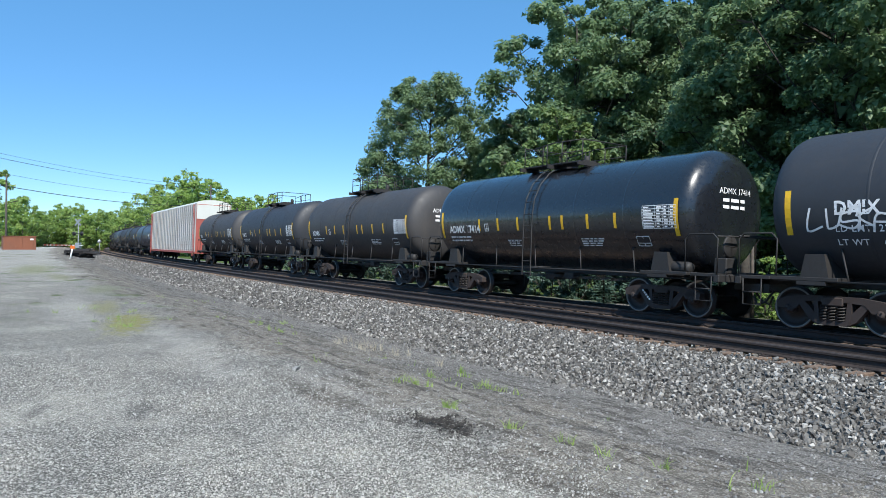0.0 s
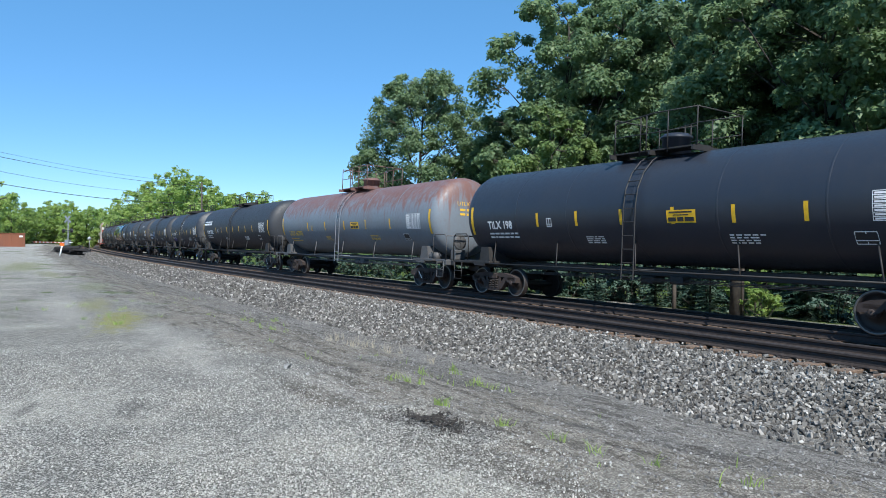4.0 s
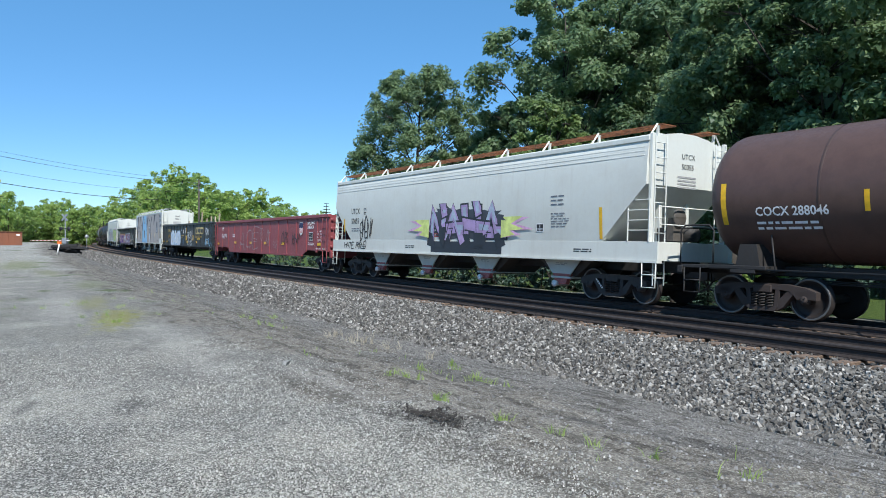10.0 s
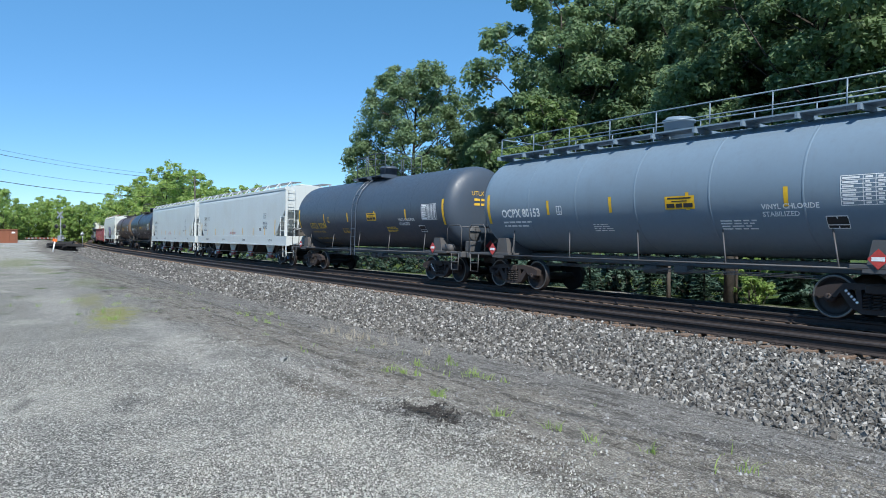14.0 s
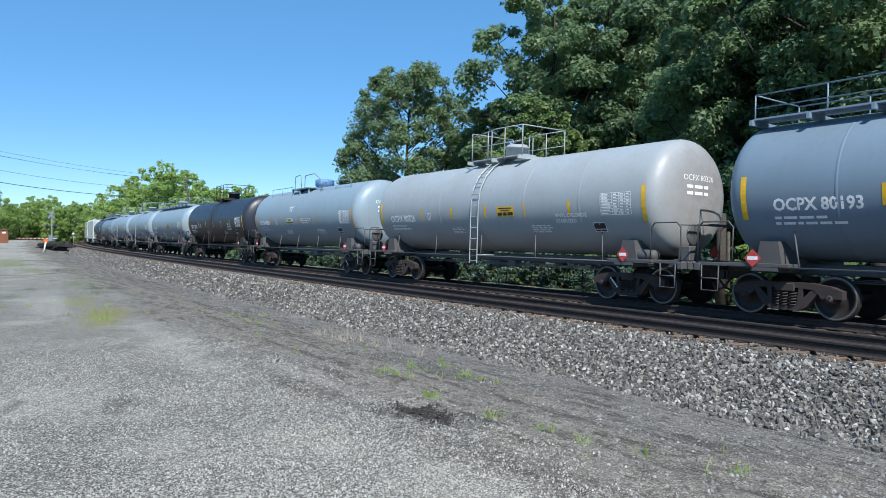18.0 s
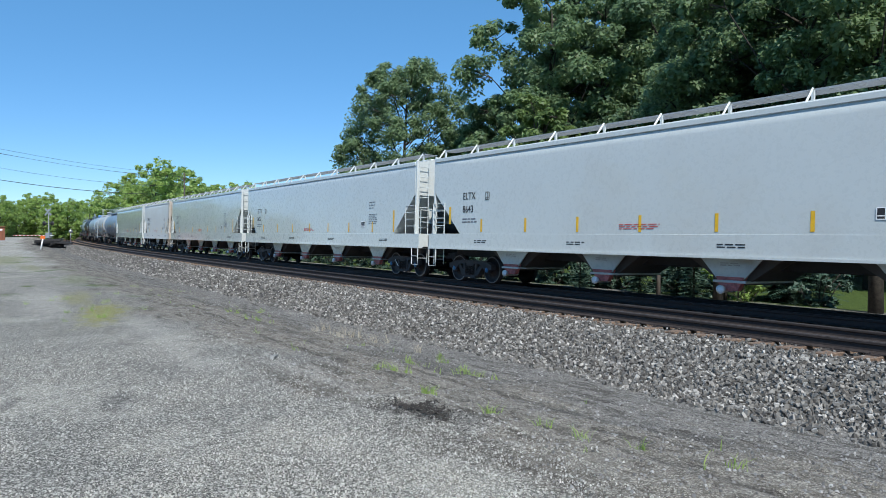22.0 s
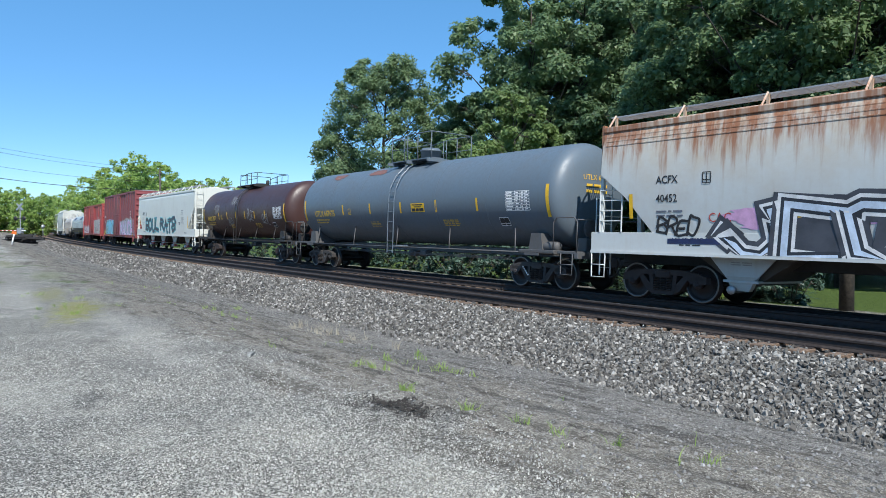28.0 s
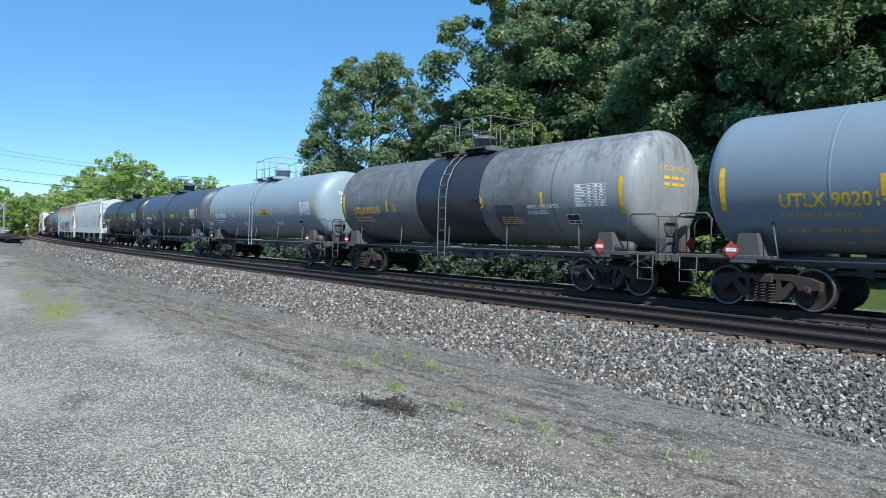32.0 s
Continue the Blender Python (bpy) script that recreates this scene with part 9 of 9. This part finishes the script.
def box2(car, xe, wall):
    letters(car, "AOK", 0.36, xe - 0.7, wall(2.75), "white", 0.004)
    letters(car, "726452", 0.36, xe - 0.65, wall(2.25), "white", 0.004, 0.9)
    blob(car, xe - 1.7, wall, 1.2, 7.6, 1.5, "sp_lilac", rt)
    graffiti(car, "ORCO", 6.6, 0.6, 0.85, 2.35, wall, "sp_teal", "sp_ink", rt, "sp_mint", fat=0.15, accent="sp_sky", low=0.98)
    blob(car, -1.3, wall, 1.05, 7.3, 1.6, "sp_grey", rt)
    graffiti(car, "MAUCH", -1.4, -8.3, 0.85, 2.3, wall, "sp_bluewhite", "sp_ink", rt, "sp_pale", fat=0.15, accent="sp_pink", low=0.98)
    for k in range(34):
        x, zz, r_ = rt.uniform(-8.0, -1.6), rt.uniform(1.1, 2.1), rt.uniform(0.03, 0.09)
        shape(car, [(x + r_ * math.cos(a * 1.0472), zz + r_ * math.sin(a * 1.0472)) for a in range(6)], 1.5585 + 0.0001 * k, ("sp_lime", "sp_lilac", "sp_mint")[k % 3])
    tag(car, "HERONE", xe - 0.4, wall(1.15), 1.4, 0.3, "sp_lime", rt, 0.025)
    tag(car, "JERO", 1.3, wall(3.2), 0.8, 0.8, "sp_cream", rt, 0.018)
    small_print(car, 1.2, wall(4.4), 2, 1.4, "white", rt, 0.08, 0.14)
    small_print(car, -xe + 2.2, wall(3.2), 5, 0.6, "white", rt, 0.05, 0.14)


put(boxcar("tall maroon boxcar with teal and lilac sprayed lettering", 19.1, M["bxmaroon"], M["bxmaroon"], rt, 5.2, extra=box2, door_x=0.3, door_w=3.3, ribs=16), 622.3, 641.5)


def graf6(car, xe, wall):
    graffiti(car, "SOUL", 5.9, 1.2, 1.5, 2.5, wall, "sp_dark", "sp_teal", rt, fat=0.13)
    graffiti(car, "RATS", 0.7, -4.0, 1.5, 2.5, wall, "sp_dark", "sp_teal", rt, fat=0.13)


put(hopper_car("white covered hopper with dark sprayed lettering", 19.1, M["hw"], "CEFX 30", "black", rt, extra=graf6, stripes=0, tone="truck", blue=False), 641.5, 660.7)


def tag_d(car, h, r, zc):
    for x, z in ((h * 0.62, zc - 0.1), (h * 0.2, zc + 0.4), (-h * 0.2, zc - 0.5), (-h * 0.5, zc - 0.7), (h * 0.3, zc - 0.8)):
        tag(car, ("SKETL", "NOVA", "RUDE", "WEX", "JAKO")[int(abs(z * 10)) % 5], x, on_tank(r, zc, z), 0.9, 0.5, "grey_txt", rt, 0.016)


put(tank_car("dark maroon tank car with scribbled tags", 15.9, 1.5, M["maroon"], "AHRX 3077", "gold", rt, stripes=6, tone="truck_red", extra=tag_d), 660.7, 676.5)


def rustspots(car, h, r, zc):
    for x, w_ in ((h * 0.72, 1.1), (h * 0.35, 1.3)):
        blob(car, x, lambda z: on_tank(r, zc, z, 0.012), zc + r * 0.72, w_, 0.42, "rustcap", rt, "rust_patch")


put(tank_car("long blue-grey tank car with rust patches on top", 18.7, 1.55, M["slate2"], "UTLX 667675", "gold", rt, stripes=5, gear="gear_grey", dome="tall", phone="y", tone="truck", extra=rustspots), 676.5, 695.2)


def graf7(car, xe, wall):
    patch(car, xe - 2.0, xe - 3.6, on_flat(1.528, 1.4), 0, 0.12, "navy", "emblem", "dark maker's emblem bar", 1)
    for x, w_ in ((5.8, 3.4), (0.6, 6.6)):
        blob(car, x, wall, 1.7, w_, 0.55, "sp_pink", rt)
    graffiti(car, "JEGK", 5.9, 0.5, 1.0, 2.35, wall, "sp_ink", "sp_white", rt, "sp_dark", fat=0.10, accent="sp_bluewhite", wild=0.11)
    graffiti(car, "VOCAB", 0.3, -5.2, 1.1, 2.35, wall, "sp_ink", "sp_white", rt, None, fat=0.135, wild=0.03, arrows=False)
    tag(car, "CUDE", -5.45, wall(1.75), 1.0, 0.45, "sp_white", rt, 0.028)
    tag(car, "DETS", -6.0, wall(1.22), 0.9, 0.4, "sp_white", rt, 0.028)
    tag(car, "BRED", xe - 1.7, wall(1.62), 1.1, 0.4, "black", rt, 0.03)
    letters(car, "ACF CENTERFLOW", 0.13, xe - 2.1, on_flat(1.53, 1.45), "navy", 0.002)
    letters(car, "CAC", 0.3, 6.2, wall(1.9), "red", 0.0, 0.9, "sprayed_letter")
    for x in (4.2, 2.0, -1.2, -5.1):
        patch(car, x, x - 0.1, wall(1.6), 0, 0.45 if abs(x) < 7 else 0.9, "gold", "reflector_stripe", steps=3)


put(hopper_car("white covered hopper with rust streaks and sprayed lettering", 20.0, M["hrust"], "ACFX 40452", "black", rt, round_side=0.9, bays=4, stripes=0, extra=graf7, tone="truck_red", blue=False, gates="hbuff", big_mark=0.26), 695.2, 715.2)
put(hopper_car("pale grey curved-side covered hopper", 20.3, M["hw2"], "ROIX 59211", "black", rt, round_side=0.7, tone="truck", blue=False, gates="hw2", stripes=6), 715.2, 735.5)
put(tank_car("black tank car with chemical lettering and red placards", 16.8, 1.55, M["blk3"], "GATX 32858", "white", rt, stripes=5, placard=True, phone="y", chem="DOT-SP 21134|VINYL CHLORIDE|STABILIZED", dome="tall"), 735.5, 752.3)
put(tank_car("charcoal tank car with repainted patches and red placards", 16.8, 1.55, M["char"], "GATX 95141", "white", rt, stripes=6, placard=True, phone="y", chem="VINYL CHLORIDE|STABILIZED", dome="tall", gear="char", panel=[(2.2, -0.35, 0.6, 0.6, "black")]), 752.3, 769.1)
put(tank_car("light blue-grey tank car with rusty rear end", 16.6, 1.55, M["grey"], "TILX 402022", "white", rt, stripes=5, placard=True, phone="y", dome="tall", gear="gear_grey"), 769.1, 785.7)
put(tank_car("patched grey tank car with a black band and red placards", 16.8, 1.55, M["uramp"], "UTLX 903215", "gold", rt, stripes=4, placard=True, phone="y", chem="VINYL CHLORIDE|STABILIZED", dome="tall", gear="gear_grey", band=(-1.64, 1.81, "blk3"), panel=[(-2.3, -1.0, 0.8, 0.7, "char"), (-1.0, -1.0, 0.6, 0.6, "char")]), 785.7, 802.5)
put(tank_car("blue-grey tank car with yellow lettering", 16.7, 1.55, M["slate"], "UTLX 902014", "gold", rt, mark_size=0.40, mark_z=-0.62, mark_x=5.7, words=(("THE TANK CAR PEOPLE", -0.2, 0.14), ("LD LMT  180400 LB   81890 KG", -0.5, 0.15), ("LT  WT   82600 LB   37450 KG", -0.72, 0.15)),  stripes=5, placard=True, dome="tall", gear="gear_grey"), 802.5, 819.2)


# ---------- along the line ----------
def far_left():
    # crossing road and its signal
    b = Build()
    rings = []
    for w in [10.0 + i * 2 for i in range(38)]:
        k_ = smooth(5.6, 13.0, w)
        z = (ground_z(108, w) + 0.04) * k_ + 0.0 * (1 - k_)
        rings.append([arc(104.5, w, z - 0.2), arc(104.5, w, z), arc(112.0, w, z), arc(112.0, w, z - 0.2)])
    b.loft(rings, True, True, True)
    solid("road", b, M["asphalt"], "grey asphalt road that crosses the line", "road", "structure")
    p = arc(106.0, 8.6)
    z0 = ground_z(106, 8.6)
    sig = thing("crossing_signal", "silver level-crossing signal with crossbuck, lamps and striped gate arm", "crossing signal", Matrix.Translation((p[0], p[1], z0)) @ Matrix.Rotation(radians(-48), 4, "Z"))
    part("mast", Build().lathe([(0, 0.3), (0.06, 0.3), (0.08, 0.07), (4.9, 0.06)], "z", n=12), M["alu"], sig)
    for a in (0.75, -0.75):
        part("crossbuck_blade", Build().box(-0.02, 0.02, -0.62, 0.62, -0.115, 0.115), M["alu"], sig, "", Matrix.Translation((0.09 + 0.03 * a, 0, 4.5)) @ Matrix.Rotation(a, 4, "X"))
    part("lamp_bar", Build().box(-0.05, 0.05, -0.75, 0.75, 2.95, 3.05), M["black"], sig)
    for y in (-0.62, 0.62):
        lp = part("lamp_disc", Build().lathe([(0.08, 0.3), (0.1, 0.3), (0.1, 0.01)], "x", (0, y, 2.98), 18), M["black"], sig)
        part("lamp_lens", Build().lathe([(0.1, 0.15), (0.16, 0.13), (0.17, 0.01)], "x", (0, y, 2.98), 14), M["hole"], lp)
    part("gate_motor", Build().box(-0.25, 0.3, -0.3, 0.3, 1.0, 1.75, 0.03), M["alu"], sig)
    arm = part("gate_arm", Build().box(0.10, 0.13, -5.6, 0.9, 1.37, 1.44), M["white"], sig, "white gate arm with dark stripes")
    for i in range(9):
        part("arm_stripe", Build().box(0.095, 0.135, -5.5 + 0.62 * i, -5.5 + 0.62 * i + 0.31, 1.365, 1.445), M["red"], arm)
    p2 = arc(118.0, 5.4)
    sg2 = thing("crossing_signal", "small far level-crossing signal post", "crossing signal", Matrix.Translation((p2[0], p2[1], 0.0)))
    part("mast", Build().lathe([(0, 0.06), (2.3, 0.05)], "z", n=8), M["alu"], sg2)
    part("lamp_disc", Build().lathe([(0.0, 0.28), (0.06, 0.28)], "x", (0, 0, 1.9), 14), M["alu"], sg2)
    # steel equipment shed
    q = bearing(88.0, 112)
    sh = thing("equipment_shed", "rust-brown steel equipment shed beside the road", "shed", Matrix.Translation((q[0], q[1], 0.50)) @ Matrix.Rotation(radians(4), 4, "Z"))
    body = part("wall", Build().box(-1.3, 1.3, -1.9, 1.9, 0, 1.95, 0.02), M["shed"], sh)
    for i in range(6):
        part("wall_rib", Build().box(1.3, 1.34, -1.8 + 0.66 * i, -1.7 + 0.66 * i, 0.1, 1.85), M["shed"], body)
    part("roof", Build().box(-1.38, 1.38, -1.98, 1.98, 1.95, 2.05, 0.02), M["shed"], sh)
    part("sign_plate", Build().box(1.345, 1.36, 1.2, 1.6, 1.5, 1.72), M["white"], sh)
    # marker post and pile of scrap
    q = (-69.7, 6.3)
    po = thing("marker_post", "white leaning marker post with an orange top", "marker post", Matrix.Translation((q[0], q[1], ground_z(69.3, 10.9) - 0.05)) @ Matrix.Rotation(radians(-11), 4, "X"))
    part("post", Build().lathe([(0, 0.06), (0.95, 0.06)], "z", n=12), M["white"], po)
    part("cap", Build().box(-0.03, 0.03, -0.2, 0.16, 0.95, 1.2, 0.02), M["orange"], po, "orange plate")
    q = (-84.0, 8.6)
    rnd = random.Random(2)
    pile = thing("scrap_pile", "low heap of old black ties and rubber", "scrap pile", Matrix.Translation((q[0], q[1], ground_z(83.6, 9.4) - 0.05)))
    for i in range(30):
        b = Build().box(-rnd.uniform(0.6, 1.35), rnd.uniform(0.6, 1.35), -0.11, 0.11, 0, 0.18, 0.02)
        part("old_tie", b, M["rubber"], pile, "", Matrix.Translation((rnd.gauss(0, 0.6), rnd.gauss(0, 1.0 - 0.02 * i), 0.02 + 0.026 * i)) @ Matrix.Rotation(rnd.uniform(0.9, 2.2), 4, "Z") @ Matrix.Rotation(rnd.uniform(-0.12, 0.12), 4, "Y"))
    # thin posts just beyond the line, and tree trunks coloured dark for the shade
    for deg, dist, h, r in ((38.0, 25.5, 1.6, 0.075), (33.65, 24.5, 3.2, 0.17), (33.15, 24.7, 2.6, 0.06), (23.4, 22.6, 3.4, 0.20)):
        q = bearing(deg, dist)
        solid("timber_post", Build().lathe([(0, r), (h, r * 0.85), (h + 0.02, 0.02)], "z", n=10), M["pole" if r < 0.1 else "bark"], "thin grey timber post beyond the line" if r < 0.1 else "thick tree trunk beyond the line, coloured dark for the shade there", "post", at=Matrix.Translation((q[0], q[1], -0.7)))
    # poles and wires
    tops = []
    for deg, dist, h in ((75.2, 118, 11.2), (97.0, 78, 12.5), (88.75, 118, 11.5)):
        q = bearing(deg, dist)
        po = thing("utility_pole", "weathered timber utility pole with a crossarm", "utility pole", Matrix.Translation((q[0], q[1], -0.2)))
        part("shaft", Build().lathe([(0, 0.17), (h, 0.11), (h + 0.02, 0.02)], "z", n=10), M["pole"], po)
        part("crossarm", Build().box(-1.2, 1.2, -0.06, 0.06, h - 0.9, h - 0.75), M["pole"], po)
        tops.append((Vector((q[0], q[1], -0.2)), h))
    for dx, dz, sag, r in ((-1.0, -0.6, 0.9, 0.014), (1.0, -0.6, 1.1, 0.014), (0.0, -0.1, 1.0, 0.014), (0.0, -1.9, 1.3, 0.016), (0.0, -3.2, 1.3, 0.034)):
        a = tops[0][0] + Vector((dx, 0, tops[0][1] + dz))
        c_ = tops[1][0] + Vector((dx, 0, tops[1][1] + dz))
        pts = [tuple(a.lerp(c_, i / 16) - Vector((0, 0, sag * 4 * (i / 16) * (1 - i / 16)))) for i in range(17)]
        solid("overhead_wire", Build().tube(pts, r, 5), M["wire"], "dark overhead wire sagging between poles", "wire", group="wires")


far_left()


# ---------- what moves ----------
def motions():
    for car, back in TRAIN:
        walk(car, [(t, arc_pose(run_of(t) - back, 0.0, 0.0, CANT)) for t in [0, 1, 2, 3, 4] + [2 * i for i in range(3, 17)]])


motions()
